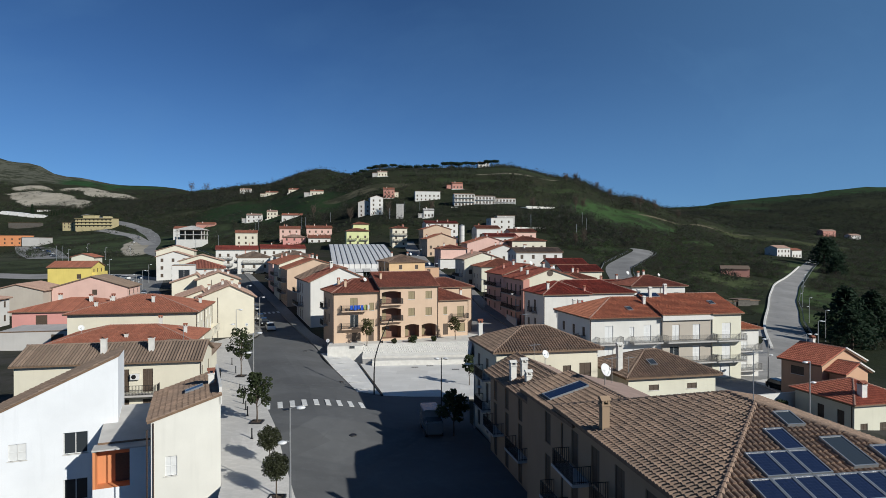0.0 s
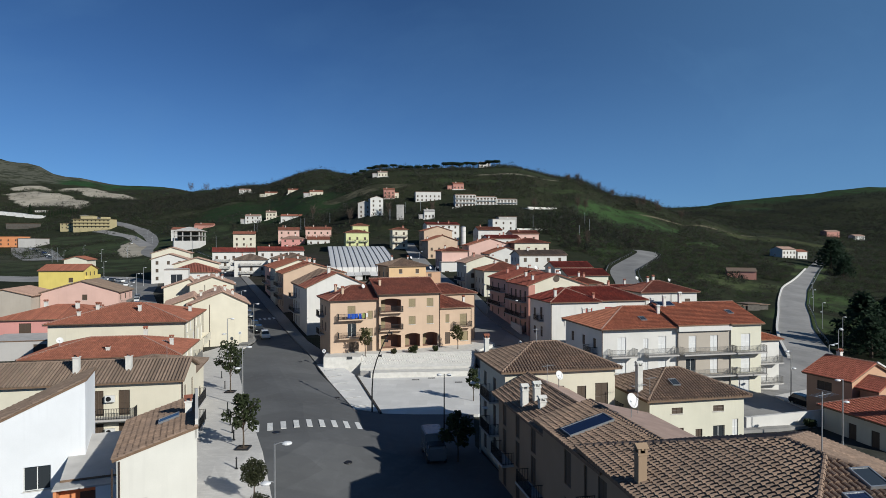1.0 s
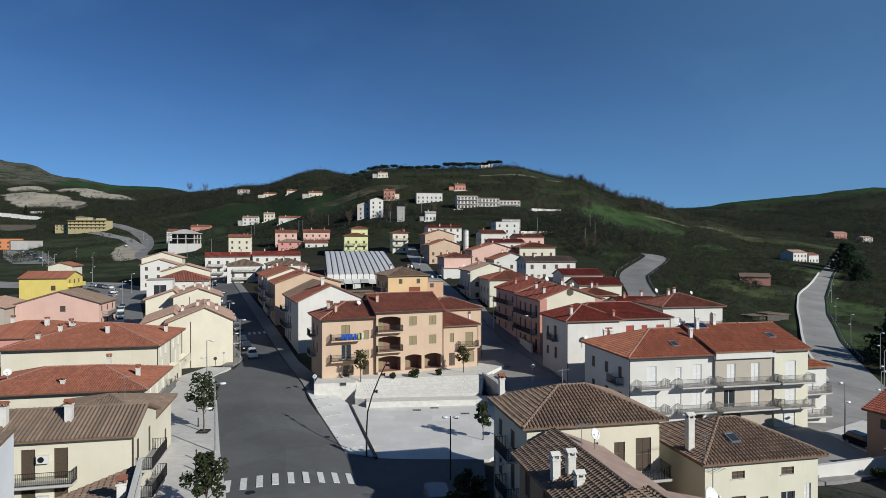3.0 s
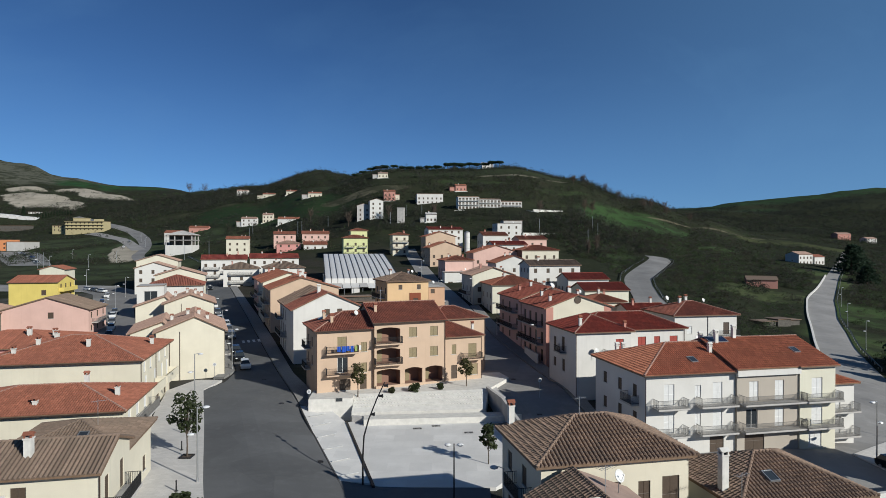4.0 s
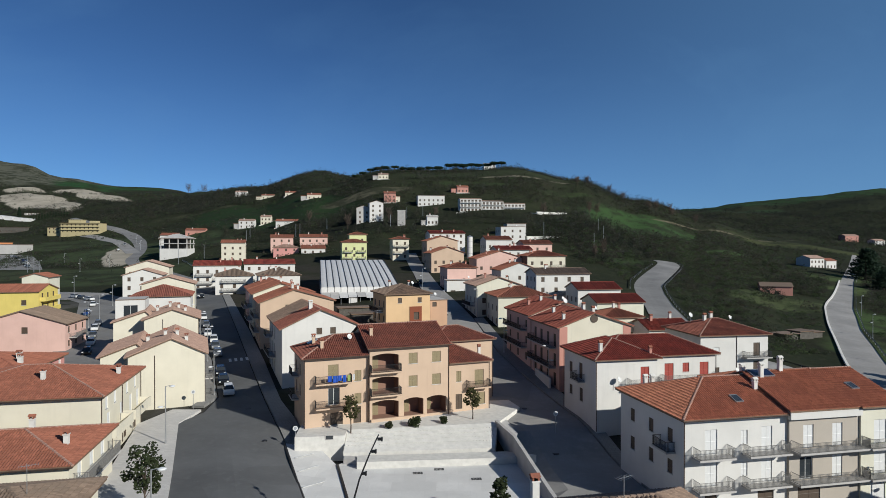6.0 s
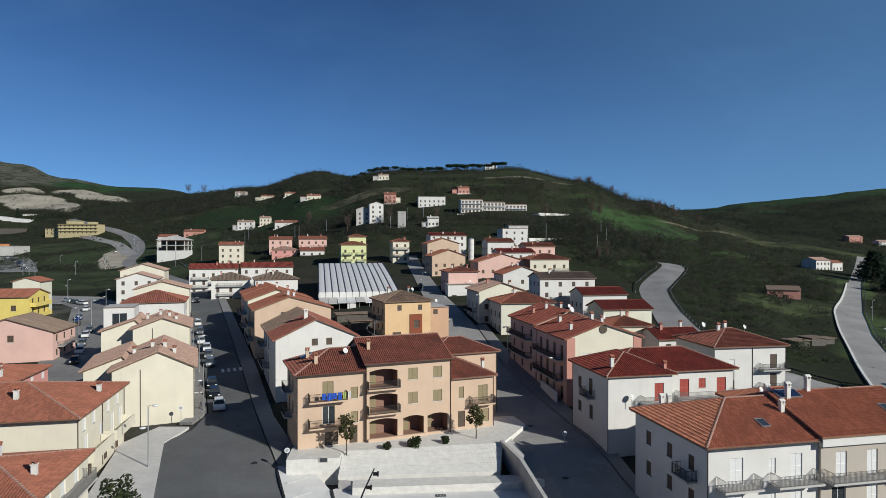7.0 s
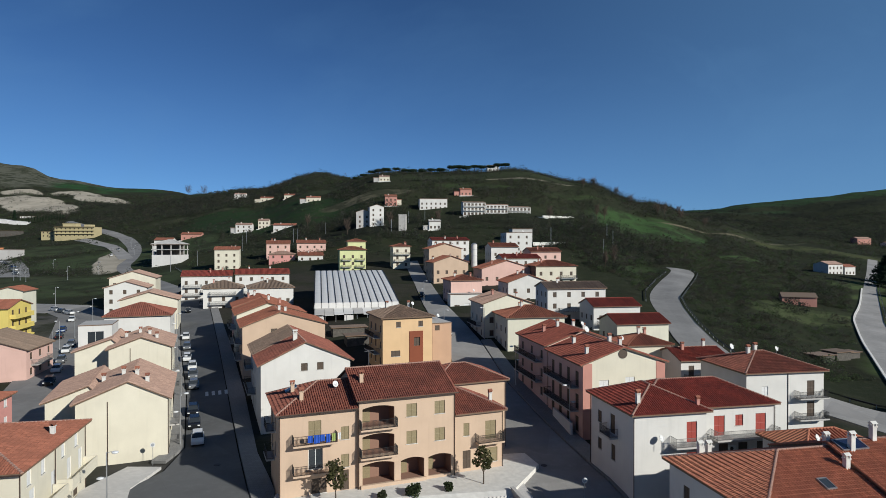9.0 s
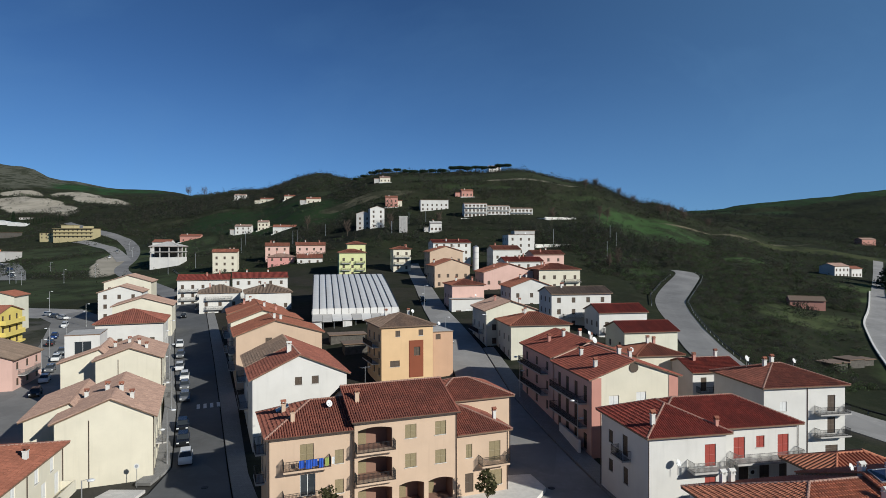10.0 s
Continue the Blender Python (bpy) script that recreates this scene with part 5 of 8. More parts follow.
    bk = at_eave((-3.8, 119.6), 22, 11.0, 8, 9.4, 0.5, "hip", 0.38, ORANGE, PALROOF, "peach rear wing of the palazzo with a red hipped roof", near=1, seed=9, base=3, name="palazzo", holes={"right": grid_holes("dark", 8, 3, 3)})
    downpipe(bk, plan(bk)[0] + 0.06, -0.06, plan(bk)[2])


palazzo()


def red_roof_house():
    lab = "white three-storey house with red shutters and a dark red tiled roof"
    z0 = -0.3
    front = [("red", 6.2, 5.9, 1.25, 2.25), ("red", 6.2, 2.6, 1.25, 2.25)]
    left = [("dark", 1.8, 3.0, 1.0, 1.35), ("dark", 5.2, 2.8, 1.0, 1.8), ("dark", 1.8, 6.2, 1.0, 1.4), ("dark", 5.0, 5.8, 1.1, 2.2)]
    a = at_eave((17.7, 108), 12, 9.6, 10.4, 9.0, z0, "hip", 0.42, WHITE, RED, lab, holes={"front": front, "left": left}, near=1, seed=11, base=3)
    w, d, h = plan(a)
    balcony(a, "front", w, d, 4.2, 5.8, 4.4, 1.3, rail=RAIL)
    balcony(a, "left", w, d, 4.2, 5.7, 2.6, 1.0)
    chimney(a, 1.2, 1.4, roof_z("hip", w, d, h, 0.42, 1.2, 1.4), 1.2, 0.4, STONE)
    chimney(a, w - 0.7, 0.6, h + 0.2, 0.7, 0.35, SALMON)
    downpipe(a, -0.06, -0.06, h)
    downpipe(a, -0.06, d + 0.06, h)
    b = at_eave((19.0, 109.7), 12, 17.6, 9.2, 9.0, z0, "hip", 0.42, WHITE, RED, "white house front with a long balcony and red shutters", near=1, seed=12, base=3,
                holes={"front": [("red", 8.9, 5.9, 1.35, 2.25), ("red", 11.6, 6.9, 1.0, 1.25), ("red", 14.2, 5.9, 1.35, 2.25), ("dark", 9.5, 3.0, 1.2, 2.0), ("dark", 12.0, 3.0, 1.2, 2.0), ("dark", 14.4, 3.0, 1.2, 2.0), ("wshut", 9.5, 0.2, 2.2, 2.2)],
                       "right": grid_holes("dark", 9, 3, 2)})
    w, d, h = plan(b)
    balcony(b, "front", w, d, 8.4, 5.8, 8.0, 1.4, rail=RAIL)
    downpipe(b, w + 0.06, -0.06, h)
    dish(a, 2.8, -0.6, 6.0, -30)
    ac_unit(b, "front", w, d, 10.6, 4.2)


red_roof_house()


def white_block():
    lab = "white three-storey terrace with grey railed balconies and terracotta roof"
    z0 = -2.2
    f = [("wshut", 2.2, 5.9, 1.3, 2.35), ("wshut", 6.1, 6.6, 0.75, 1.4), ("wshut", 8.4, 5.9, 1.2, 2.35), ("wshut", 2.2, 2.8, 1.3, 2.35), ("wshut", 6.1, 3.5, 0.75, 1.4), ("wshut", 8.4, 2.8, 1.2, 2.35), ("dark", 2.2, 0.1, 1.3, 2.2), ("dark", 8.0, 0.1, 1.8, 2.2)]
    left = [("dark", u, z, 0.9, 1.4) for u in (2.2, 6.0, 9.5) for z in (3.4, 6.5)]
    a = at_eave((21.0, 87.5), 12, 12.0, 12.4, 7.25, z0, "hip_left", 0.36, WHITE, BLOCKROOF, lab, holes={"front": f, "left": left}, near=1, seed=21, base=2)
    w, d, h = plan(a)
    for z in (2.7, 5.8):
        balcony(a, "front", w, d, 0.8, z, 3.8, 1.3, rail=RAIL)
        balcony(a, "front", w, d, 6.2, z, 4.6, 1.3, rail=RAIL)
    balcony(a, "left", w, d, 8.3, 5.8, 2.6, 1.0)
    P, _ = roof_planes("hip_left", w, d, h, 0.36, 0.5)
    skylight(a, P, 0, 7.2, 2.2, 0.9, 1.2)
    for x, y in ((2.6, 11.6), (3.6, 11.8), (10.5, 3.6), (11.2, 6.4)):
        chimney(a, x, y, roof_z("hip_left", w, d, h, 0.36, x, y), 0.9, 0.4, STONE, STONE)
    downpipe(a, -0.06, -0.06, h)
    gutter(a, -0.5, -0.57, w, -0.57, h - 0.28)
    part("cornice", boxes([(0, w, -0.22, 0.0, h - 0.45, h - 0.1)]), WHITE, a)
    dish(a, 11.8, 8.0, h + 1.6, -60, 0.4)
    # taupe and pale yellow parts of the terrace
    c, q = math.cos(radians(12)), math.sin(radians(12))

    def along(u, v):
        return 21.0 + c * u - q * v, 87.5 + q * u + c * v
    tf = [("wshut", 1.6, 5.9, 1.2, 2.3), ("wshut", 5.0, 5.9, 1.2, 2.3), ("glass", 1.2, 2.8, 1.5, 2.2), ("wshut", 5.0, 2.8, 1.2, 2.2), ("dark", 1.0, 0.1, 2.6, 2.4)]
    b = house(*along(11.8, 0.2), 12, 8.2, 12.8, z0, 7.75, "gable_u", 0.36, TAUPE, BLOCKROOF, "taupe rendered terrace house with railed balconies", holes={"front": tf}, near=1, seed=22, rp=0.5, o=0.5)
    for z in (2.7, 5.8):
        balcony(b, "front", 8.2, 12.8, 0.2, z, 8.2, 1.3, rail=RAIL)
    part("fascia", boxes([(-0.2, 8.2, -0.45, -0.02, 8.9, 9.75)]), WHITE, b)
    yf = [("wshut", 1.6, 5.9, 1.5, 2.4), ("wshut", 1.6, 2.8, 1.5, 2.3), ("wshut", 1.2, 0.1, 1.8, 2.2)]
    y = house(*along(20.0, 0.0), 12, 4.9, 12.8, z0, 7.75, "gable_u", 0.36, PALE, BLOCKROOF, "pale yellow end of the terrace with balconies", holes={"front": yf}, near=1, seed=23, o=0.5)
    for z in (2.7, 5.8):
        balcony(y, "front", 4.9, 12.8, 0.1, z, 4.8, 1.3, rail=RAIL)
    P, _ = roof_planes("gable_u", 4.9, 12.8, 9.95, 0.36, 0.5)
    skylight(y, P, 0, 1.6, 3.0, 0.9, 1.2)
    skylight(b, P, 0, 0.4, 6.0, 2.6, 1.4, True)
    for x, yy in ((1.0, 5.2), (4.2, 6.2)):
        chimney(b, x, yy, 9.95 + 0.36 * yy, 1.3, 0.42, STONE, STONE)
    e = house(*along(25.0, 2.0), 12, 4.6, 9.0, z0 - 0.4, 5.0, "hip_right", 0.36, WHITE, BLOCKROOF, "small white end house with a red hipped roof", near=1, seed=24,
              holes={"front": [("wshut", 1.4, 4.2, 1.2, 2.2), ("wshut", 1.4, 1.2, 1.2, 2.2)]})
    for z in (1.1, 4.1):
        balcony(e, "front", 4.6, 9.0, 0.4, z, 4.0, 1.2, rail=RAIL)
    shop = house(*along(15.5, 13.2), 12, 9, 6, z0, 6.8, "hip", 0.36, WHITE, BLOCKROOF, "white rear wing of the terrace under terracotta tiles", near=0, seed=25)


white_block()


def brown_row():
    """Old brown-roofed houses along the shaded side of the square."""
    z0 = -2.3
    lab = "cream three-storey house with brown clay-tiled hipped roof"
    side = [("dark", u, z, 1.0, 2.1 if z < 7 else 1.4) for u in (1.4, 4.6) for z in (0.6, 3.7, 7.0)]
    a = at_eave((4.9, 59.6), 12, 11.8, 8.4, 7.35, z0, "hip", 0.40, CREAM, BROWN, lab, near=2, seed=31, base=2,
                holes={"left": side, "front": [("dark", 4.9, 7.2, 0.8, 0.9), ("dark", 7.0, 6.2, 0.9, 1.8), ("dark", 8.8, 5.6, 1.3, 2.6)], "back": grid_holes("dark", 11, 3, 3)})
    w, d, h = plan(a)
    balcony(a, "front", w, d, 6.6, 5.5, 4.3, 1.6)
    for z in (3.4, 6.5):
        balcony(a, "left", w, d, 3.5, z, 3.2, 1.0)
    chimney(a, 0.5, d - 0.6, h + 0.2, 1.5, 0.45, STONE)
    aerial(a, 4.5, 4.0, h + 1.5, 1.6)
    b = at_eave((17.7, 58.8), 12, 10.6, 8.2, 5.0, z0, "hip", 0.40, PALE, BROWN, "pale yellow house with brown clay-tiled hipped roof", near=2, seed=32, base=2,
                holes={"front": [("dark", 2.2, 5.9, 1.1, 0.55), ("dark", 6.4, 5.9, 1.1, 0.55), ("dark", 2.2, 2.3, 1.2, 2.3), ("dark", 4.6, 3.0, 0.7, 1.4), ("glass", 6.4, 2.3, 1.2, 2.3), ("wshut", 8.4, 3.6, 0.6, 1.5), ("dark", 1.8, 0.1, 1.2, 1.9), ("dark", 6.2, 0.1, 1.2, 1.9)], "right": grid_holes("dark", 8, 2, 2)})
    w, d, h = plan(b)
    balcony(b, "front", w, d, 3.0, 2.2, 6.2, 1.2, rail=RAIL)
    P, _ = roof_planes("hip", w, d, h, 0.40, 0.5)
    skylight(b, P, 0, 3.6, 1.9, 0.8, 1.0)
    chimney(b, 0.1, 2.0, h - 0.2, 2.7, 0.5, STONE, STONE)
    aerial(b, 0.2, 0.3, h, 1.8)
    # stepped narrow houses: clay tiles on the street side, bare screed on the other
    s3 = [("dark", u, z, 1.0, 2.1) for u in (1.2, 4.6, 8.2, 11.0) for z in (0.4, 3.2, 5.6)]
    c = at_eave((6.87, 46.05), 12, 7.2, 12.9, 5.65, z0, "gable_v", 0.485, TANPL, BROWN, "narrow tan house with brown tiles and twin chimneys", near=2, seed=33, base=2, holes={"left": s3}, rp=0.45, bare=SCREED)
    w, d, h = plan(c)
    for x, y, k in ((0.3, 7.0, 1.5), (1.2, 6.7, 1.3), (1.0, 5.0, 0.7)):
        chimney(c, x, y, roof_z("gable_v", w, d, h, 0.485, x, y, 0.45) - 0.1, k, 0.5, STONE, STONE)
    for u in (0.8, 7.6):
        balcony(c, "left", w, d, u, 3.1, 3.4, 1.0)
    dish(c, 4.7, 10.6, roof_z("gable_v", w, d, h, 0.485, 4.7, 10.6, 0.45) + 0.3, -70, 0.5)
    aerial(c, 3.0, 9.0, h + 1.2, 1.8)
    e = at_eave((7.8, 36.64), 12, 8.5, 9.0, 7.05, z0, "gable_v", 0.28, TANPL, BROWN, "narrow tan house with brown tiles and a solar panel", near=2, seed=34, base=2, holes={"left": [("dark", u, z, 1.0, 2.1) for u in (3.6, 6.4) for z in (0.6, 3.7, 6.6)]}, rp=0.473, bare=SCREED)
    w, d, h = plan(e)
    P, _ = roof_planes("gable_v", w, d, h, 0.28, 0.5, 0.473)
    skylight(e, P, 0, 3.2, 0.6, 1.5, 3.0, True)
    dish(e, 4.75, 5.9, roof_z("gable_v", w, d, h, 0.28, 4.75, 5.9, 0.473) + 0.3, -70, 0.6)
    balcony(e, "left", w, d, 5.2, 3.6, 3.0, 1.0)
    aerial(e, 6.4, 8.0, h + 0.3, 2.0)
    # pavilion with the solar panels
    f = at_eave((9.82, 22.42), 9.5, 14.56, 15.8, 7.6, z0, "hip", 0.32, TANPL, BROWN, "large house with hipped roof of weathered clay tiles and solar panels", near=2, seed=35, base=2, pieces=True,
                holes={"left": [("dark", u, z, 1.1, 2.1) for u in (1.4, 4.4, 7.4, 10.6, 13.2) for z in (0.6, 3.7, 6.9)]})
    w, d, h = plan(f)
    for u in (1.0, 6.6, 11.4):
        for z in (3.6, 6.8):
            balcony(f, "left", w, d, u, z, 3.4, 1.1)
    chimney(f, 0.28, 10.3, h + 0.05, 1.5, 0.42, TANPL, TANPL)
    aerial(f, 7.0, 7.2, h + 2.2, 2.6)
    P, _ = roof_planes("hip", w, d, h, 0.32, 0.5)
    for u0, v, n in ((2.9, 0.42, 7), (3.9, 2.08, 3), (5.95, 3.7, 1), (10.1, 2.08, 3)):
        for k in range(n):
            skylight(f, P, 2, u0 + 1.03 * k, v, 1.0, 1.58, True)
    skylight(f, P, 2, 8.2, 2.35, 1.2, 2.1)
    skylight(f, P, 2, 7.4, 5.45, 0.95, 1.15)


brown_row()


def left_houses():
    # white studio house with two offset gables
    a = house(-36.9, 45.9, 22, 11.0, 4.6, -3.2, 3.73, "mono_left", 0.47, COOL, DULL, "white modern house with a rising single-pitch roof", near=1, seed=41, o=0.25,
              holes={"front": [("glass", 7.1, 4.35, 1.7, 1.75), ("glass", 7.1, 0.6, 1.7, 1.75), ("wshut", 3.4, 4.3, 1.2, 1.3)]})
    b = house(-20.7, 43.1, 22, 4.65, 9.0, -1.0, 5.5, "mono_left", 0.32, IVORY, BROWN, "pale yellow wing with rising single-pitch brown roof", near=1, seed=42, o=0.25,
              holes={"right": grid_holes("dark", 9, 2, 2), "front": [("wshut", 0.9, 2.4, 0.8, 1.4)]}, base=5)
    skylight(b, roof_planes("mono_left", 4.65, 9.0, 6.5, 0.32, 0.25)[0], 0, 4.2, 2.6, 1.0, 1.4)
    chimney(b, 4.1, 4.4, 7.7, 1.0, 0.45, STONE)
    part("parapet", boxes([(4.55, 4.75, 0.0, 9.0, 7.2, 8.5)]), WHITE, b)
    downpipe(b, 0.15, -0.08, 6.4)
    downpipe(b, -0.25, -0.08, 6.0)
    link = house(-26.5, 46.9, 22, 5.4, 6.0, -3.2, 2.7, "mono_back", 0.22, COOL, CONCRETE, "white link with a grey roof over an orange porch", near=-1, seed=43, o=0.1, holes={"front": [("glass", 1.2, 3.2, 0.9, 2.0)]})
    part("porch_wall", boxes([(-0.3, 3.9, -1.3, -1.15, -3, 2.75), (2.2, 3.9, -1.3, 0.0, 2.75, 5.6)]), COOL, link, "white plastered porch wall")
    part("porch", boxes([(-0.3, -0.12, -1.28, 0.0, 2.75, 5.6), (-0.12, 1.1, -0.12, -0.01, 2.75, 5.6), (1.1, 2.2, -0.12, -0.01, 4.95, 5.6), (-0.12, 2.2, -1.28, -0.12, 2.6, 2.76)]), BRICKY, link, "orange plastered porch")
    part("door", boxes([(1.1, 2.15, -0.08, -0.02, 2.76, 4.95), (1.2, 2.05, -0.1, -0.08, 2.9, 3.8), (1.2, 2.05, -0.1, -0.08, 3.95, 4.85)]), DARKSHUT, link, "dark panelled door")
    part("porch_roof", boxes([(-0.35, 4.0, -1.4, 0.05, 5.6, 5.72)]), CONCRETE, link, "grey flat porch roof")
    z0 = 0.0
    # cream house with balconies and a corrugated brown roof
    f = [("dark", 9.2, 3.3, 0.95, 2.3), ("dark", 11.4, 3.3, 0.95, 2.3), ("dark", 9.2, 0.3, 0.95, 2.3), ("dark", 11.4, 0.3, 0.95, 2.3)]
    n = at_eave((-41.2, 57.6), 12, 17.4, 7.0, 6.35, z0, "gable_u", 0.34, CREAM, DULL, "cream two-storey house with dark shutters and ribbed brown roof", near=2, seed=44, base=2, tile=(0.30, 0.0, 0.115),
                holes={"front": f, "right": [("dark", 1.2, 3.3, 0.9, 2.2), ("dark", 4.6, 3.3, 0.9, 2.2), ("dark", 1.2, 0.3, 0.9, 2.2)]})
    w, d, h = plan(n)
    for z in (3.2,):
        balcony(n, "front", w, d, 7.6, z, 5.4, 1.1)
    for z in (3.2, 1.0):
        balcony(n, "right", w, d, 0.8, z, 5.0, 1.2)
    for z in (1.6, 4.6):
        ac_unit(n, "front", w, d, 10.35, z)
    chimney(n, 7.4, 1.6, h + 0.5, 1.5, 0.5, STONE)
    chimney(n, 11.8, 1.8, h + 0.6, 1.3, 0.5, STONE)
    downpipe(n, w + 0.06, -0.06, h)
    g = at_eave((-36.5, 67.2), 12, 10.0, 9.0, 5.0, z0, "hip", 0.30, CREAM, DULL, "low house with a grey-brown hipped roof", near=1, seed=45, holes={"right": grid_holes("dark", 9, 1, 2)})
    w, d, h = plan(g)
    P, _ = roof_planes("hip", w, d, h, 0.30, 0.5)
    skylight(g, P, 0, 5.6, 2.2, 0.8, 0.9)
    aerial(g, 6.0, 4.0, h + 1.2, 2.0)
    # two long cream houses with terracotta roofs on the square
    y2 = at_eave((-51.5, 78.0), 12, 18.6, 11.5, 4.9, z0, "hip", 0.27, CREAM, BRIGHT, "cream two-storey house with a terracotta hipped roof", near=1, seed=46, base=2,
                 holes={"right": [("wshut", 2.0, 2.9, 1.1, 1.6), ("wshut", 5.0, 2.9, 1.1, 1.6), ("wshut", 8.0, 2.9, 1.1, 1.6), ("glass", 2.0, 0.2, 1.6, 2.2), ("glass", 6.0, 0.2, 1.6, 2.2)]})
    w, d, h = plan(y2)
    for x, y, k in ((12.2, 6.4, 1.0), (16.0, 4.0, 1.0), (9.0, 1.6, 0.45)):
        chimney(y2, x, y, roof_z("hip", w, d, h, 0.27, x, y), k, 0.42, STONE, TERRA)
    dish(y2, 3.0, 3.0, h + 0.9, -30, 0.5)
    balcony(y2, "right", w, d, 1.0, 2.8, 9.0, 1.3, rail=RAIL)
    gutter(y2, -0.5, -0.57, w + 0.5, -0.57, h - 0.25)
    y1 = at_eave((-57.4, 91.8), 12, 19.4, 15.5, 7.35, z0, "hip", 0.27, CREAM, BRIGHT, "long cream house with a terracotta hipped roof and street balconies", near=1, seed=47, base=2,
                 holes={"right": [("wshut", u, 5.4, 0.9, 1.5) for u in (1.5, 4.4, 9.0, 12.4)] + [("wshut", u, 2.7, 1.1, 2.2) for u in (2.0, 6.6, 10.4, 13.4)] + [("dark", u, 0.2, 1.3, 2.1) for u in (3.0, 8.0, 12.0)]})
    w, d, h = plan(y1)
    for x, y, k in ((11.2, 4.0, 1.0), (17.4, 9.6, 0.9), (3.2, 2.6, 0.7), (5.0, 5.0, 0.8)):
        chimney(y1, x, y, roof_z("hip", w, d, h, 0.27, x, y), k, 0.42, STONE, TERRA)
    balcony(y1, "right", w, d, 0.6, 2.6, 6.4, 1.4, mat=CREAM, solid=True)
    balcony(y1, "right", w, d, 8.0, 2.6, 7.0, 1.4, mat=CREAM, solid=True)
    gutter(y1, -0.5, -0.57, w + 0.5, -0.57, h - 0.25)
    for u in (0.1, 7.4, 15.3):
        downpipe(y1, w + 0.06, u, h)

    # cream gabled houses in a row on the street
    def gabled(L, w, d, e, z, seed, rp, label, k=0.42):
        ob = at_eave(L, 22, w, d, e, z, "gable_v", k, CREAM, TAN, label, near=1, seed=seed, base=3, rp=rp,
                     holes={"right": [("dark", u, zz, 1.0, 1.9) for u in (1.6, 5.2, 9.2, 12.8) for zz in (0.8, 3.8)], "left": [("dark", 1.0, 1.4, 1.4, 1.4)], "front": [("glass", w * 0.52, 0.2, 1.0, 0.3)] if z > -5 else []})
        pw, pd, ph = plan(ob)
        for x, y in ((pw * 0.45, 6.5), (pw * 0.62, 5.0), (pw * 0.75, 3.4), (pw * 0.2, 8.0)):
            chimney(ob, x, y, roof_z("gable_v", pw, pd, ph, k, x, y, rp), 0.8, 0.45, STONE, TERRA)
        for zz in (0.6, 3.7):
            balcony(ob, "right", pw, pd, 4.5, zz, 3.2, 1.2, rail=RAIL)
        downpipe(ob, pw * 0.34, -0.07, ph)
        downpipe(ob, pw + 0.05, 0.4, ph)
        return ob
    gabled((-47.5, 117.0), 11.3, 15.5, 7.5, -0.9, 51, 0.56, "cream gabled house with a tan-brown tiled roof and blank side", 0.40)
    at_eave((-53.2, 120.0), 22, 7.5, 13.5, 6.9, -0.9, "gable_v", 0.36, CREAM, TAN, "cream side wing with a tan-brown roof", near=1, seed=52, base=3, rp=0.75)
    gabled((-59.2, 145.3), 10.6, 14, 9.3, 0.4, 53, 0.52, "cream gabled house with a tan-brown tiled roof", 0.36)
    at_eave((-66.0, 147.0), 22, 8.5, 13, 8.6, 0.4, "gable_v", 0.34, CREAM, TAN, "cream side wing with a tan-brown roof", near=0, seed=54, rp=0.75)
    at_eave((-79.6, 180), 20, 14.6, 13, 10.7, 2, "hip", 0.36, WHITE, PALROOF, "cream house with a reddish-brown hipped roof", near=0, seed=55, holes={"front": grid_holes("dark", 13, 2, 4), "right": grid_holes("dark", 13, 2, 4)})
    w1 = at_eave((-67.0, 150.6), 20, 5.4, 7, 12.8, 1, "flat", 0.0, WHITE, CONCRETE, "white modern house with a glazed stair front", near=-1, seed=56, o=0.05, holes={"front": [("glass", 1.4, 8.2, 2.6, 2.4)]})
    at_eave((-88.5, 203), 20, 15, 12, 12.2, 3, "gable_v", 0.30, CREAM, TAN, "cream gabled house with pale roof edge", near=0, seed=57, holes={"front": grid_holes("dark", 14, 2, 3)})
    at_eave((-112.5, 238), 18, 13.5, 12, 13.0, 4, "gable_v", 0.32, WHITE, TAN, "white gabled house with small dark windows", near=0, seed=58, holes={"front": grid_holes("dark", 12, 3, 3)})
    at_eave((-122, 258), 18, 16, 13, 15.0, 5, "gable_v", 0.32, CREAM, TAN, "cream gabled house with tan roof at the street's end", near=0, seed=59, holes={"front": grid_holes("dark", 14, 3, 4)})

    # far left cluster
    p = at_eave((-101.5, 157), 12, 19.0, 12, 6.6, 0.5, "gable_v", 0.30, PINK, DULL, "pink gabled house with a brown roof and white verge", near=0, seed=61, rp=0.52, holes={"front": [("dark", 9.5, 4.2, 1.2, 1.4)], "right": grid_holes("dark", 12, 2, 3)})
    balcony(p, "right", plan(p)[0], plan(p)[1], 2.0, 2.9, 7.0, 1.3, rail=RAIL)
    yy = at_eave((-129, 198), 12, 13.6, 13, 10.4, 1, "gable_u", 0.26, YELLOW, BRIGHT, "bright yellow three-storey house with terracotta roof and balconies", near=0, seed=62,
                 holes={"front": [("dark", 8.6, 5.6, 1.3, 1.5)], "right": [("dark", u, z, 1.1, 2.0) for u in (2, 5.6, 9.4) for z in (0.8, 3.8, 6.8)]})
    for z in (0.7, 3.7, 6.7):
        balcony(yy, "right", plan(yy)[0], plan(yy)[1], 1.0, z, 10.5, 1.4, mat=YELLOW, solid=True)
    at_eave((-136, 222), 12, 8.5, 9, 13.2, 1.5, "gable_v", 0.3, PALE, TERRA, "pale yellow gabled house behind", near=0, seed=64)
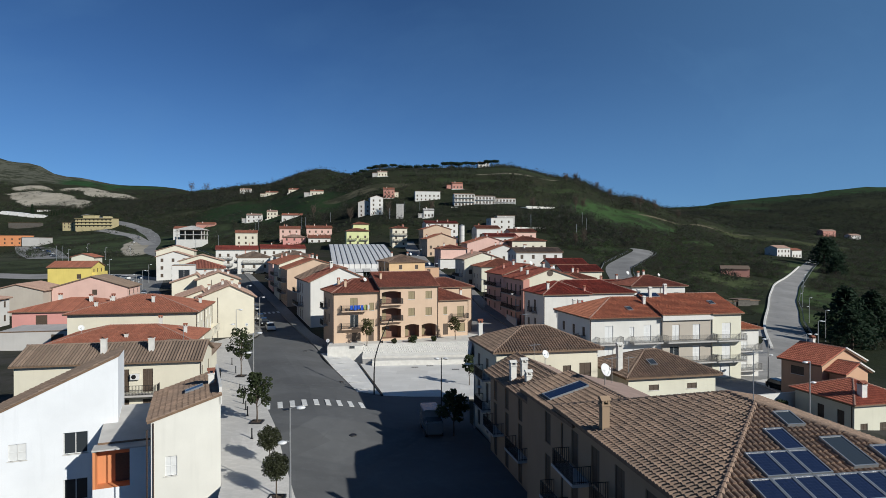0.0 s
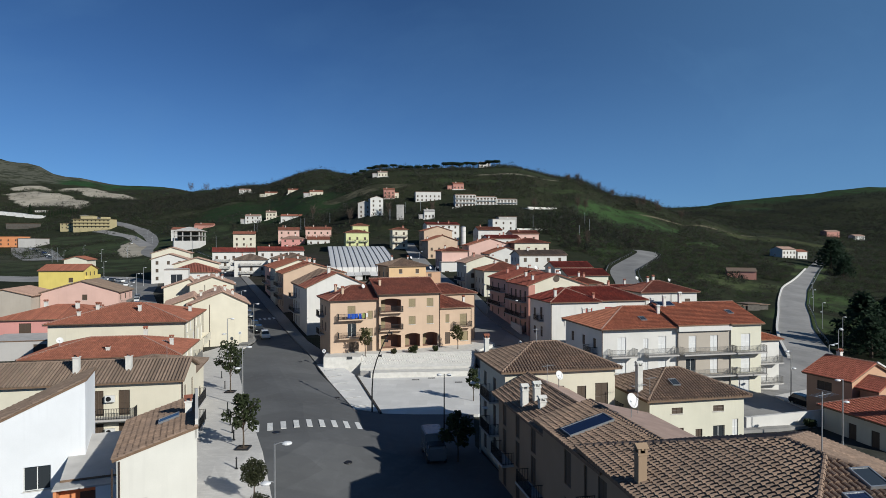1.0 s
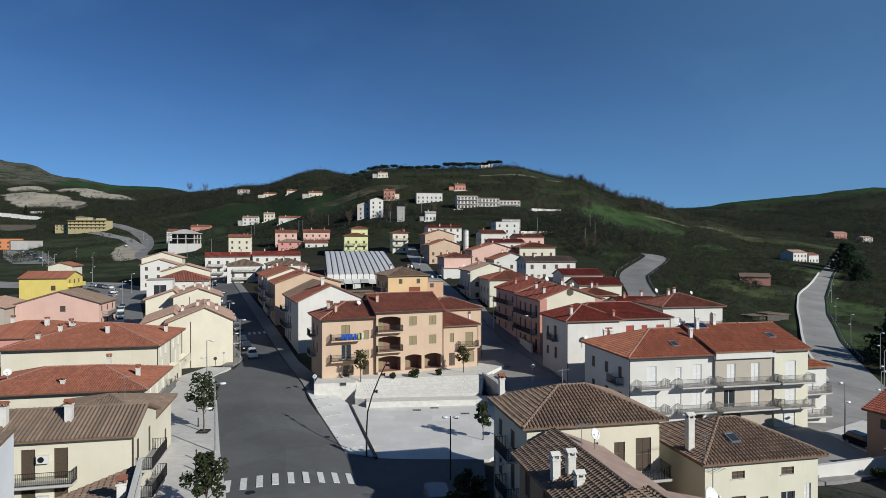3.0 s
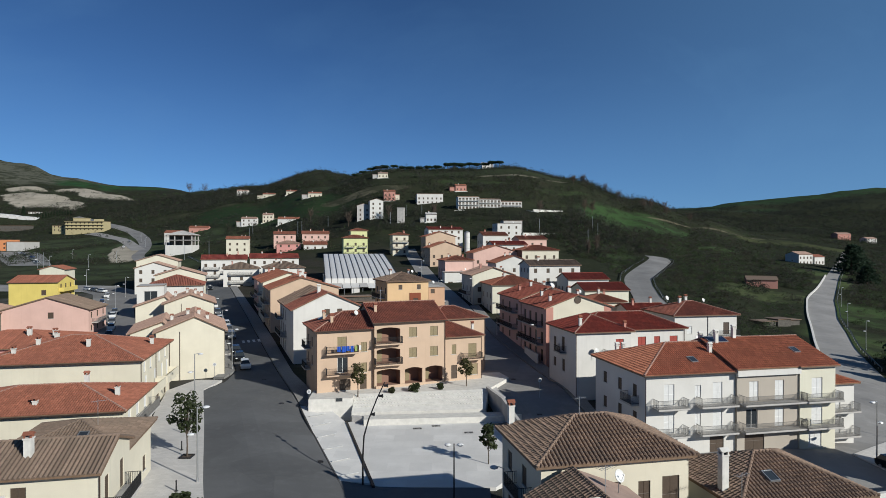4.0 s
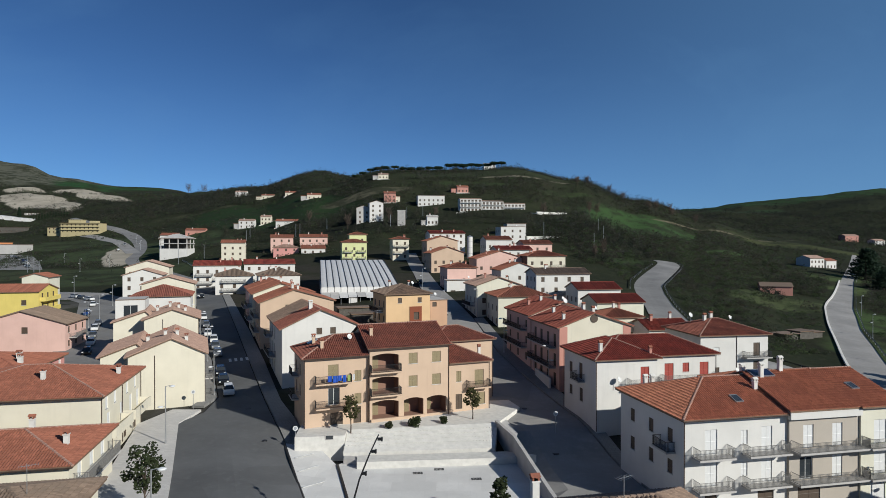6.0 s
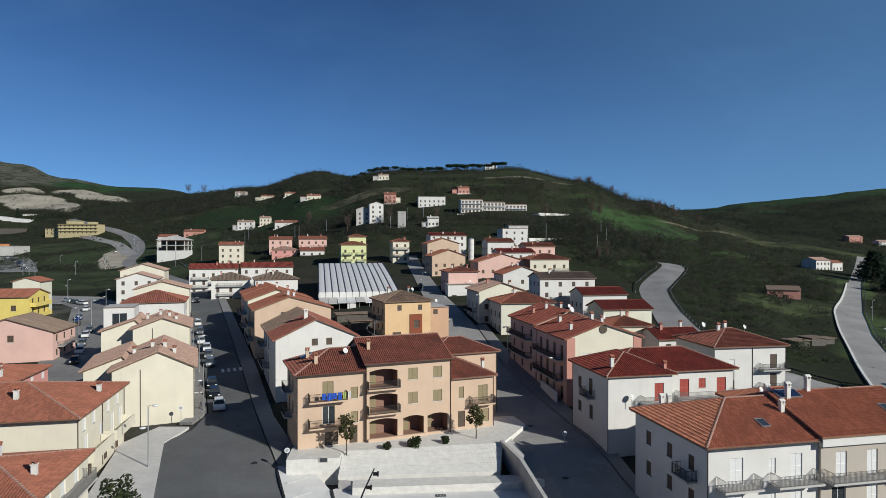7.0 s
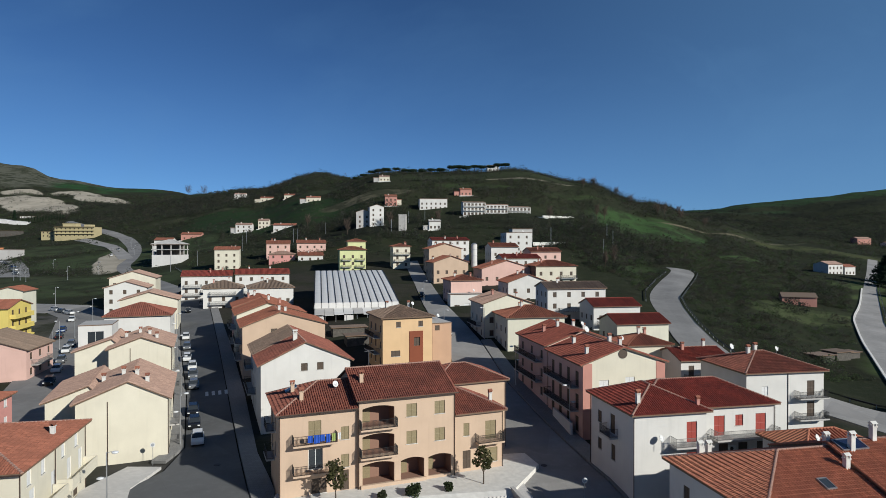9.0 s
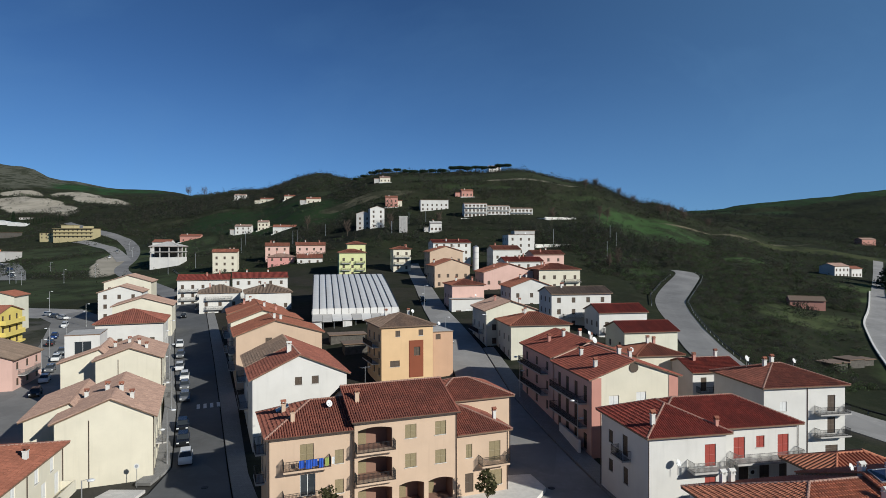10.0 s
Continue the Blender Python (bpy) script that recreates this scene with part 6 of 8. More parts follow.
    r = at_eave((-81.5, 114), 12, 19.5, 15, 5.2, 0, "hip", 0.24, ROSE, BRIGHT, "rose-red house with a faded terracotta roof", near=0, seed=65, holes={"front": [("dark", 4.0, 2.2, 2.0, 2.3)], "right": grid_holes("wshut", 15, 2, 4, fh=2.6, wh=1.2)})
    for x, y in ((12.0, 5.0), (15.5, 6.0), (16.5, 4.0), (5.0, 9.0)):
        chimney(r, x, y, roof_z("hip", *plan(r), 0.24, x, y), 1.1, 0.6, STONE, TERRA)
    at_eave((-76.0, 104), 12, 13.0, 9, 3.0, 0, "flat", 0.0, GREYW, CONCRETE, "low pale garage block with a flat roof", near=-1, seed=66, o=0.1, holes={"front": [("dark", 8.0, 0.5, 2.0, 1.8)]})
    at_eave((-107, 122), 12, 13, 12, 6.0, 0, "hip", 0.25, WHITE, TAN, "white house with a shallow tan roof", near=0, seed=67, holes={"front": grid_holes("dark", 12, 2, 3), "right": grid_holes("dark", 12, 2, 3)})
    at_eave((-112.5, 150), 12, 13, 14, 6.3, 0, "gable_v", 0.26, TAUPE, TAN, "low hall with a wide tan gabled roof", near=0, seed=68)


left_houses()


def middle_houses():
    def add(L, ang, w, d, e, z, kind, s, wall, tiles, label, near=0, **k):
        n = max(2, int(w / 3.6))
        fl = max(1, int((e - z) / 3.0))
        hol = k.pop("holes", None) or {"front": grid_holes(k.pop("shut", "dark"), w - 1, fl, n), "left": grid_holes("dark", d, fl, 3), "right": grid_holes("dark", d, fl, 3)}
        k.pop("shut", None)
        bal = k.pop("bal", ())
        chims = k.pop("chims", 2)
        ob = at_eave(L, ang, w, d, e, z, kind, s, wall, tiles, label, near=near, base=3, holes=hol, slats=near > 0, **k)
        pw, pd, ph = plan(ob)
        for face, u, zz, LL in bal:
            balcony(ob, face, pw, pd, u, zz, LL, 1.2)
        rng = random.Random(k.get("seed", 1))
        for i in range(chims):
            x, y = pw * rng.uniform(0.15, 0.85), pd * rng.uniform(0.2, 0.8)
            chimney(ob, x, y, roof_z(kind, pw, pd, ph, s, x, y, k.get("rp", 0.5)), 1.0, 0.45, STONE if rng.random() < 0.6 else SALMON)
        if near and rng.random() < 0.8:
            dish(ob, pw * 0.8, pd * 0.6, ph + s * min(pw, pd) * 0.3, -60)
        return ob
    # right of the side street
    pk = add((16.4, 127), 12, 13.3, 13, 10.5, 0.6, "gable_v", 0.36, CREAM, MAROON, "cream gabled house with salmon pilasters and round attic window", 1, seed=71, rp=0.48, side=PINK,
             holes={"front": [("wshut", 2.4, 6.2, 1.4, 1.5), ("wshut", 6.3, 5.8, 1.4, 2.2), ("dark", 9.6, 3.0, 1.2, 1.4)], "left": [("dark", u, z, 1.1, 2.1) for u in (1.5, 4.4, 7.4, 10.4) for z in (0.3, 3.4, 6.6)]},
             bal=(("left", 1.0, 3.3, 10.5), ("left", 1.0, 6.5, 10.5), ("front", 4.6, 5.7, 5.2)), chims=0)
    w, d, h = plan(pk)
    for u0 in (-0.06, w - 1.3):
        part("pilaster", boxes([(u0, u0 + 1.36, -0.06, 0.03, -1, h)]), SALMON, pk, "salmon plaster pilaster")
    bm = bmesh.new()
    bmesh.ops.create_cone(bm, cap_ends=True, segments=20, radius1=0.65, radius2=0.65, depth=0.12, matrix=Matrix.Translation((w * 0.48, -0.03, h + 1.2)) @ Matrix.Rotation(radians(90), 4, "X"))
    part("attic_window", bm, DARKSHUT, pk, "round attic window")
    for x, y in ((2.0, 3.2), (3.0, 10.0), (6.2, 4.6), (8.6, 6.0)):
        chimney(pk, x, y, roof_z("gable_v", w, d, h, 0.36, x, y, 0.48), 1.0, 0.45, STONE)
    dish(pk, 6.0, 12.0, h + 2.2, -30, 0.6)
    add((13.6, 140.5), 12, 13.3, 14, 10.9, 1.5, "gable_v", 0.36, PINK, MAROON, "pink row house with balconies on the shaded street", 1, seed=72, rp=0.5, bal=(("left", 1.0, 3.3, 11), ("left", 1.0, 6.5, 11)), chims=4)
    wc = add((39.8, 129), 10, 13.3, 11, 9.0, -1.5, "hip", 0.34, WHITE, PALROOF, "white three-storey house with hipped terracotta roof and small balconies", 1, seed=73,
             holes={"front": [("wshut", 2.4, 7.2, 1.0, 1.3), ("dark", 9.6, 6.9, 1.2, 2.2), ("dark", 9.6, 3.9, 1.2, 2.2), ("dark", 9.3, 1.3, 1.9, 1.0), ("dark", 2.4, 3.9, 1.0, 1.3)], "left": [("dark", 4.0, 6.5, 1.0, 1.4), ("dark", 7.5, 6.5, 1.0, 1.4)]},
             bal=(("front", 7.6, 6.8, 4.6), ("front", 7.6, 3.8, 4.6)), chims=2)
    downpipe(wc, 6.5, -0.06, plan(wc)[2])
    dish(wc, 2.5, 7.0, plan(wc)[2] + 1.6, -50, 0.55)
    add((36.9, 145), 10, 9.4, 8, 7.7, 0, "gable_u", 0.34, WHITE, RED, "white house with a red tiled roof", 1, seed=74, holes={"front": [("dark", 1.4, 4.6, 1.0, 2.2)]}, bal=(("front", 0.6, 4.5, 3.0),))
    add((29.5, 150), 10, 9.0, 8, 9.4, 1, "hip", 0.34, CREAM, TERRA, "cream house with a terracotta hipped roof", 0, seed=75)
    add((10.5, 172), 10, 13.6, 11, 11.6, 4, "hip", 0.34, PALE, TERRA, "pale yellow house with a brown-red hipped roof", 0, seed=76, holes={"left": grid_holes("dark", 11, 2, 3)})
    add((33.8, 172), 10, 12.3, 9, 10.2, 2.5, "gable_u", 0.34, PALE, RED, "pale yellow house with a dark red roof", 0, seed=77, holes={"left": grid_holes("dark", 9, 2, 2)}, chims=0)
    add((34.3, 195), 10, 13, 9, 11.6, 4, "gable_u", 0.34, WHITE, RED, "white house with a covered balcony and dark red roof", 0, seed=78, bal=(("front", 1.0, 3.0, 6.0),), chims=0)
    add((24.5, 205), 10, 16.9, 10, 15.3, 6, "gable_u", 0.28, WHITE, DULL, "white house with grey-brown roof and balcony", 0, seed=79, bal=(("front", 3.0, 3.2, 6.5),), shut="dark")
    add((6.0, 183), 12, 12.6, 12, 13.4, 5, "gable_v", 0.34, PALE, TAN, "pale gabled house with a brown tiled roof", 0, seed=80, bal=(("left", 1, 3.1, 9.0),))
    add((16.5, 232), 10, 14.0, 12, 15.2, 8, "gable_v", 0.36, WHITE, TERRA, "white gabled house with a red-brown roof", 0, seed=81)
    add((-1.2, 225), 14, 10.7, 10, 16.3, 8, "hip", 0.28, PINK, TERRA, "pink house above a white arcade", 0, seed=82, holes={"left": grid_holes("dark", 10, 2, 3)})
    add((-1.2, 221.5), 14, 10.2, 3.5, 12.6, 6, "flat", 0.0, WHITE, CONCRETE, "white arcaded porch with a flat roof", -1, seed=83, holes={"front": [("dark", 1.2, 0.3, 1.6, 3.0), ("wshut", 4.2, 0.3, 1.6, 3.4), ("wshut", 7.0, 0.3, 1.6, 3.4)]}, chims=0, o=0.3)
    add((-7.4, 270), 15, 14.4, 12, 20.3, 12, "gable_v", 0.34, ORANGE, TERRA, "peach gabled house with arched windows", 0, seed=84)
    add((-10.0, 296), 15, 15.0, 10, 25.2, 14, "gable_v", 0.3, ORANGE, TERRA, "tall peach house with small windows", 0, seed=85)
    add((-9.0, 318), 15, 18.0, 9, 29.0, 17, "gable_u", 0.26, WHITE, RED, "white house with a dark red roof", 0, seed=86)
    add((10.0, 262), 12, 20.0, 12, 18.3, 10, "gable_v", 0.30, PINK, TERRA, "rose house with a terracotta roof", 0, seed=87)
    add((20.0, 285), 12, 16.0, 10, 21.5, 12, "gable_u", 0.30, WHITE, RED, "white house with a red roof among the row", 0, seed=88)
    add((17.0, 310), 12, 13.0, 10, 26.0, 15, "gable_u", 0.30, WHITE, TERRA, "white house with terracotta roof up the slope", 0, seed=89)
    add((33.0, 300), 12, 14.0, 10, 24.0, 14, "gable_u", 0.30, PINK, TERRA, "pinkish house with a terracotta roof", 0, seed=90)
    add((29.0, 259), 10, 16.0, 12, 19.4, 12, "hip", 0.30, CREAM, TERRA, "brownish house with tall windows under a terracotta roof", 0, seed=91, side=REDBROWN, bal=(("front", 9, 3.1, 6.0),))
    add((27.0, 345), 10, 13.5, 11, 33.0, 23, "flat", 0.0, WHITE, CONCRETE, "white flat-roofed house on the slope", -1, seed=92, o=0.2, chims=0)
    # between the two streets
    wg = add((-28.5, 129), 22, 13.8, 19, 9.9, 0.5, "gable_v", 0.46, WHITE, PALROOF, "white gabled house with a red-brown roof and arched porch", 1, seed=93, rp=0.49, old=BROWN,
             holes={"front": [("dark", 5.6, 8.9 - 0.6, 0.95, 1.1), ("dark", 7.9, 8.9 - 0.6, 0.95, 1.1), ("shut", 5.4, 4.6, 1.0, 1.4), ("shut", 7.4, 4.6, 1.3, 1.4)], "left": [("dark", u, z, 1.1, 2.1) for u in (1.2, 4.6, 8.0) for z in (0.4, 3.5, 6.4)]},
             bal=(("left", 0.8, 3.4, 9.0), ("left", 0.8, 6.3, 4.0)), chims=0)
    w, d, h = plan(wg)
    chimney(wg, w * 0.42, 4.5, roof_z("gable_v", w, d, h, 0.46, w * 0.42, 4.5, 0.49), 1.2, 0.6, STONE, STONE)
    add((-40.9, 158), 22, 16.6, 12, 11.4, 2, "gable_v", 0.36, ORANGE, TERRA, "peach gabled house with a terracotta roof", 1, seed=94, rp=0.45, holes={"front": [("dark", 5.2, 7.6, 1.2, 1.3)], "left": grid_holes("dark", 12, 3, 3)}, bal=(("left", 1, 3, 9), ("left", 1, 6, 9)))
    add((-46.5, 171), 22, 15, 12, 12.2, 3, "gable_v", 0.36, CREAM, TERRA, "cream gabled house with red-brown roof", 0, seed=95, rp=0.45, bal=(("left", 1, 3, 9), ("left", 1, 6, 9)))
    add((-53.0, 188), 22, 14, 12, 12.0, 4, "gable_v", 0.34, PINK, TERRA, "pale pink gabled house", 0, seed=96, bal=(("left", 1, 3, 9),))
    ob = add((-14.1, 156), 22, 10.8, 10, 13.4, 3.5, "hip", 0.34, OCHRE, BROWN, "tall ochre house with an orange corner and brown hipped roof", 1, seed=97,
             holes={"front": [("dark", 2.6, 8.0, 0.9, 1.1), ("dark", 7.0, 8.0, 0.9, 1.1), ("dark", 6.1, 4.4, 1.2, 1.6), ("dark", 1.6, 2.6, 1.8, 1.1)], "right": grid_holes("dark", 10, 3, 3), "left": grid_holes("dark", 10, 3, 3)}, bal=(("left", 1, 3, 7), ("left", 1, 6, 7)))
    part("stair_panel", boxes([(5.2, 6.1, -0.1, -0.02, 0.5, 7.2), (7.3, 7.9, -0.1, -0.02, 0.5, 7.2), (6.1, 7.3, -0.1, -0.02, 0.5, 4.4), (6.1, 7.3, -0.1, -0.02, 6.0, 7.2)]), RUSTPL, ob, "rust red stair panel")
    add((-4.8, 162), 22, 4.2, 9, 11.8, 3.5, "flat", 0.0, APRICOT, CONCRETE, "orange stair wing of the ochre house", -1, seed=98, o=0.1, chims=0, holes={"front": [("dark", 0.5, 6.8, 1.0, 1.0)]})
    g1 = add((-64.6, 234), 20, 14.7, 12, 13.3, 4.5, "hip", 0.34, WHITE, DULL, "white three-storey house with a grey-brown hipped roof", 0, seed=99, bal=(("front", 9, 3.1, 4.5), ("left", 1, 3.1, 9), ("left", 1, 6.1, 9)))
    add((-81.4, 240), 20, 13.5, 12, 12.8, 4.5, "hip", 0.34, WHITE, DULL, "white three-storey house with balconies and a grey-brown roof", 0, seed=100, bal=(("front", 2, 3.1, 8), ("front", 2, 6.1, 8), ("left", 1, 3.1, 9), ("left", 1, 6.1, 9)))
    add((-98.0, 262), 18, 18.0, 12, 15.6, 5.5, "gable_u", 0.26, WHITE, RED, "long white house with a faded red roof and balconies", 0, seed=101, bal=(("left", 1, 3.1, 9), ("left", 1, 6.1, 9), ("front", 1, 3.1, 6), ("front", 1, 6.1, 6)))
    add((-80.5, 268), 18, 20.0, 12, 16.0, 6.5, "gable_u", 0.26, WHITE, RED, "long white house with a faded red roof", 0, seed=102)
    # upper edge of the town
    lm = add((-49.5, 310), 14, 12.4, 9, 24.7, 14, "hip", 0.30, LIME, TERRA, "lime yellow three-storey house with dark windows", 0, seed=103, bal=(("front", 1, 3.1, 4), ("front", 1, 6.1, 4), ("front", 7, 3.1, 4), ("front", 7, 6.1, 4)), chims=0)
    add((-47.0, 316), 14, 9, 7, 28.4, 15, "hip", 0.30, LIME, TERRA, "raised top floor of the lime yellow house", 0, seed=104, chims=0)
    add((-26.1, 310), 14, 8.6, 9, 26.2, 16.5, "hip", 0.30, CREAM, TERRA, "small cream house with balconies and a red roof", 0, seed=105, bal=(("front", 0.5, 3.1, 7), ("front", 0.5, 6.1, 7)))
    add((-117.8, 345), 14, 12.2, 9, 24.5, 14, "gable_u", 0.30, CREAM, TERRA, "cream house with an orange central stripe", 0, seed=106)
    add((-93, 352), 14, 14.0, 10, 22.0, 13, "hip", 0.30, ROSE, TAN, "rose pink house with a tan hipped roof", 0, seed=107, bal=(("front", 1, 3.1, 5),))
    add((-77.5, 350), 14, 13.0, 10, 21.5, 12, "gable_u", 0.30, WHITE, TERRA, "white house with rows of balconies", 0, seed=108, bal=(("front", 0.5, 3.1, 11), ("front", 0.5, 6.1, 11)))
    add((-100, 372), 14, 13.0, 10, 27.5, 18, "gable_u", 0.30, PINK, TERRA, "pink house with a terracotta roof behind", 0, seed=109)
    add((-84, 374), 14, 16.0, 10, 27.8, 18, "gable_u", 0.30, PINK, TERRA, "pale pink house with a terracotta roof behind", 0, seed=110)


middle_houses()

# ---- houses down the right-hand street ----


def right_houses():
    a = at_eave((47.76, 76.8), 22, 8.5, 5.8, 2.6, -4.4, "gable_v", 0.433, APRICOT, CORAL, "peach gabled house with a bright terracotta roof and white verge", near=1, seed=121, base=3, rp=0.53,
                holes={"left": [("dark", 1.4, 5.2, 1.9, 1.1), ("dark", 2.0, 1.6, 1.2, 1.6)], "front": [("dark", 3.2, 7.0, 0.45, 0.9)]})
    w, d, h = plan(a)
    part("verge", boxes([(-0.1, 4.6, -0.42, -0.28, 0.02, 0.2)]), WHITE, a, "white verge board", m=pose(w * 0.53, 0, h + 0.433 * w * 0.53) @ pose(0, 0, 0, 0, 25, 0))
    chimney(a, 4.4, 4.6, h + 1.6, 0.7, 0.5, STONE)
    g = at_eave((49.55, 74.83), 22, 5.0, 2.2, 1.87, -4.4, "gable_v", 0.5, APRICOT, CORAL, "small gabled wing of the peach house under terracotta tiles", near=1, seed=123, base=3)
    part("verge", boxes([(-0.1, 2.9, -0.42, -0.28, 0.02, 0.2)]), WHITE, g, "white verge board", m=pose(plan(g)[0] * 0.5, 0, plan(g)[2] + 0.25 * plan(g)[0]) @ pose(0, 0, 0, 0, 26.6, 0))
    b = at_eave((45.8, 67.7), 12.6, 9.0, 8.5, 0.0, -4.6, "hip", 0.40, PALE, CORAL, "pale yellow house with a bright terracotta hipped roof", near=1, seed=122, base=3, holes={"front": grid_holes("dark", 8, 1, 3), "left": [("dark", 3.4, 1.6, 1.0, 1.9), ("dark", 6.2, 1.6, 1.0, 1.9)]})
    chimney(b, 2.0, 0.9, plan(b)[2] + 0.3, 1.5, 0.7, STONE)
    downpipe(b, -0.06, 0.3, plan(b)[2])
    slab("low_wall", [(34, 74.6), (50, 79.2), (50.1, 78.9), (34.1, 74.2)], -5, -0.8, WHITE, "pale garden wall along the street", "wall")


right_houses()

# ---- houses on the slopes ----


def slope_house(x, y, w, d, h, wall, tiles, label, kind="gable_u", s=0.32, ang=8, floors=2, n=3, seed=1, z=None):
    z = min(ground(x, y), ground(x + w, y)) if z is None else z
    return house(x, y, ang, w, d, z, z + h, kind, s, wall, tiles, label, near=-1, seed=seed, o=0.4, base=4, holes={"front": grid_holes("dark", w, floors, n, 1.1, 1.5)}, slats=False)


def slope_houses():
    rows = [(-252, 757, 13, 9, 6, WHITE, TAN, "small white farmhouse on the hillside"), (-196, 674, 13, 9, 4.5, CREAM, TERRA, "cream bungalow on the hillside"),
            (-162, 640, 13, 9, 4.5, CREAM, TERRA, "low cream house on the hillside"), (-125, 574, 12, 8, 4.5, CREAM, TERRA, "low house with a terracotta roof on the hillside"),
            (-62, 580, 9, 7, 4.5, CREAM, TAN, "white farmhouse near the hilltop"), (-48.5, 497, 9, 9, 7.5, SALMON, TERRA, "brown house among bare trees"),
            (-13, 411, 7, 6, 5.5, WHITE, CONCRETE, "small white block on the slope"), (-163.5, 507, 12, 8, 6.5, WHITE, TAN, "small white house on the slope"),
            (-149, 516, 8, 8, 7, CREAM, TAN, "pale house on the slope"), (-128, 484, 16, 9, 5.5, WHITE, TERRA, "white house with a low wing on the slope"),
            (-207, 511, 15, 9, 5, SALMON, TERRA, "low terracotta coloured house on the slope"), (8, 520, 9, 8, 5, SALMON, TERRA, "small red house on the hillside")]
    rng = random.Random(41)
    for i, r in enumerate(rows):
        ob = slope_house(*r, seed=200 + i, floors=2 if r[4] > 5 else 1)
        w, d, h = r[2], r[3], r[4]
        aw, ah, sgn = w * rng.uniform(0.3, 0.55), h * rng.uniform(0.5, 0.75), rng.choice((0, 1))
        x0 = -aw if sgn else w
        an = part("annex", boxes([(x0, x0 + aw, 1.0, d - 1, -4, ah), (x0 + aw * 0.3, x0 + aw * 0.5, 0.96, 1.0, 0.4, 2.2)]), rng.choice((CREAM, GREYW, SALMON, r[5])), ob)
        part("annex_roof", boxes([(x0 - 0.3, x0 + aw + 0.3, 0.6, d - 0.6, ah, ah + 0.25)]), r[6], an)
        chimney(ob, w * 0.3, d * 0.4, h + 0.6, 1.2, 0.6, STONE)
        part("terrace", boxes([(-1, w + 1, -2.2, -0.2, -4, 0.1)]), STONE, ob)
    slope_house(-60, 431, 9, 10, 11, GREYW, TAN, "unfinished grey block beside a white house", "gable_v", floors=3, n=2, seed=221)
    slope_house(-51, 428, 9, 10, 13, WHITE, TAN, "tall white gabled house among trees", "gable_v", floors=4, n=2, seed=222, ang=14)
    slope_house(-22, 483, 20, 10, 8.5, WHITE, CONCRETE, "pale three-storey block on the slope", "flat", s=0, floors=3, n=6, seed=223)
    t = thing("tower", pose(-31.5, 412, ground(-30, 412) - 1), "bare concrete water tower on the slope", "tower")
    part("body", boxes([(0, 4.6, 0, 4.6, -3, 10.5), (-0.2, 4.8, -0.2, 4.8, 10.5, 11.0)] + [(0.4 + i * 1.1, 0.6 + i * 1.1, -0.12, 0, 0, 10) for i in range(4)]), CONCRETE, t)
    # long white terrace on the hill
    for i in range(3):
        zz = 46.3 - i * 1.5
        ob = house(8.6 + i * 15.6, 456 + i * 2.5, 8, 15.4, 9, zz, zz + 9.3, "gable_u", 0.12, WHITE, TAN, "long white hillside terrace with rows of windows", near=-1, seed=230 + i, o=0.3, base=5, slats=False,
                   holes={"front": grid_holes("dark", 15.4, 3, 6, 1.6, 1.9, 0.5, 3.05)}, group="hillside terrace")
        for f in (1, 2):
            balcony(ob, "front", 15.4, 9, 0.2, 3.05 * f + 0.3, 15.0, 1.0, mat=WHITE, solid=False, rail=FRAME)
    slab("low_wall", [(6, 450), (66, 455), (66, 456), (6, 451)], 38, 45.5, STONE, "pale retaining wall below the hillside terrace", "wall")
    # left outskirts
    h = slope_house(-352, 584, 34, 14, 9.5, OCHREW, CONCRETE, "long pale yellow school building with a flat roof", "flat", s=0, floors=3, n=9, seed=241, z=33.5, ang=4)
    slope_house(-368, 590, 15, 12, 6.0, OCHREW, CONCRETE, "low pale yellow wing of the school", "flat", s=0, floors=2, n=4, seed=240, z=33.0, ang=4)
    part("roof_room", boxes([(6, 17, 2, 11, 9.6, 12.2), (5.6, 17.4, 1.6, 11.4, 12.2, 12.5), (24, 30, 3, 10, 9.6, 11.4)]), OCHREW, h)
    for k in range(3):
        part("sun_canopy", boxes([(-0.4, 34.4, -1.3, 0.0, 2.8 + 3.0 * k, 3.0 + 3.0 * k)]), OCHREW, h)
    slope_house(-352, 470, 26, 16, 14, BRICKY, CONCRETE, "orange apartment block with dark openings", "flat", s=0, floors=4, n=5, seed=242, z=11)
    slope_house(-326, 472, 12, 22, 12.5, GREYW, CONCRETE, "grey rendered block beside the orange one", "flat", s=0, floors=1, n=1, seed=243, z=11)
    f = thing("concrete_frame", pose(-171.5, 392, 16.6, 0, 0, 6), "unfinished concrete frame building with a white base and pitched roof", "building")
    part("base", boxes([(0, 16, 0, 14, -3, 4.4)]), WHITE, f)
    part("floor_slab", boxes([(-0.3, 16.3, -0.3, 14, 7.3, 7.7)]), CONCRETE, f)
    part("floor_slab", boxes([(-0.3, 16.3, -0.3, 14, 10.4, 10.8)]), CONCRETE, f)
    cm = mesh_of(boxes([(-0.25, 0.25, -0.25, 0.25, 4.4, 10.4)]), "column", CONCRETE)
    for i in range(4):
        for j in range(3):
            part("column", cm, None, f, m=pose(0.4 + i * 5.05, 0.4 + j * 6.6, 0))
    part("back_wall", boxes([(0.5, 15.5, 6, 6.3, 4.4, 10.4)]), BOARDS, f)
    roof_parts(f, "hip", 16, 14, 10.8, 0.36, 0.6, CONCRETE, near=-1)
    slope_house(-181, 412, 11, 10, 9.5, WHITE, CONCRETE, "white flat-roofed house by the road", "flat", s=0, floors=2, n=3, seed=244, z=17)
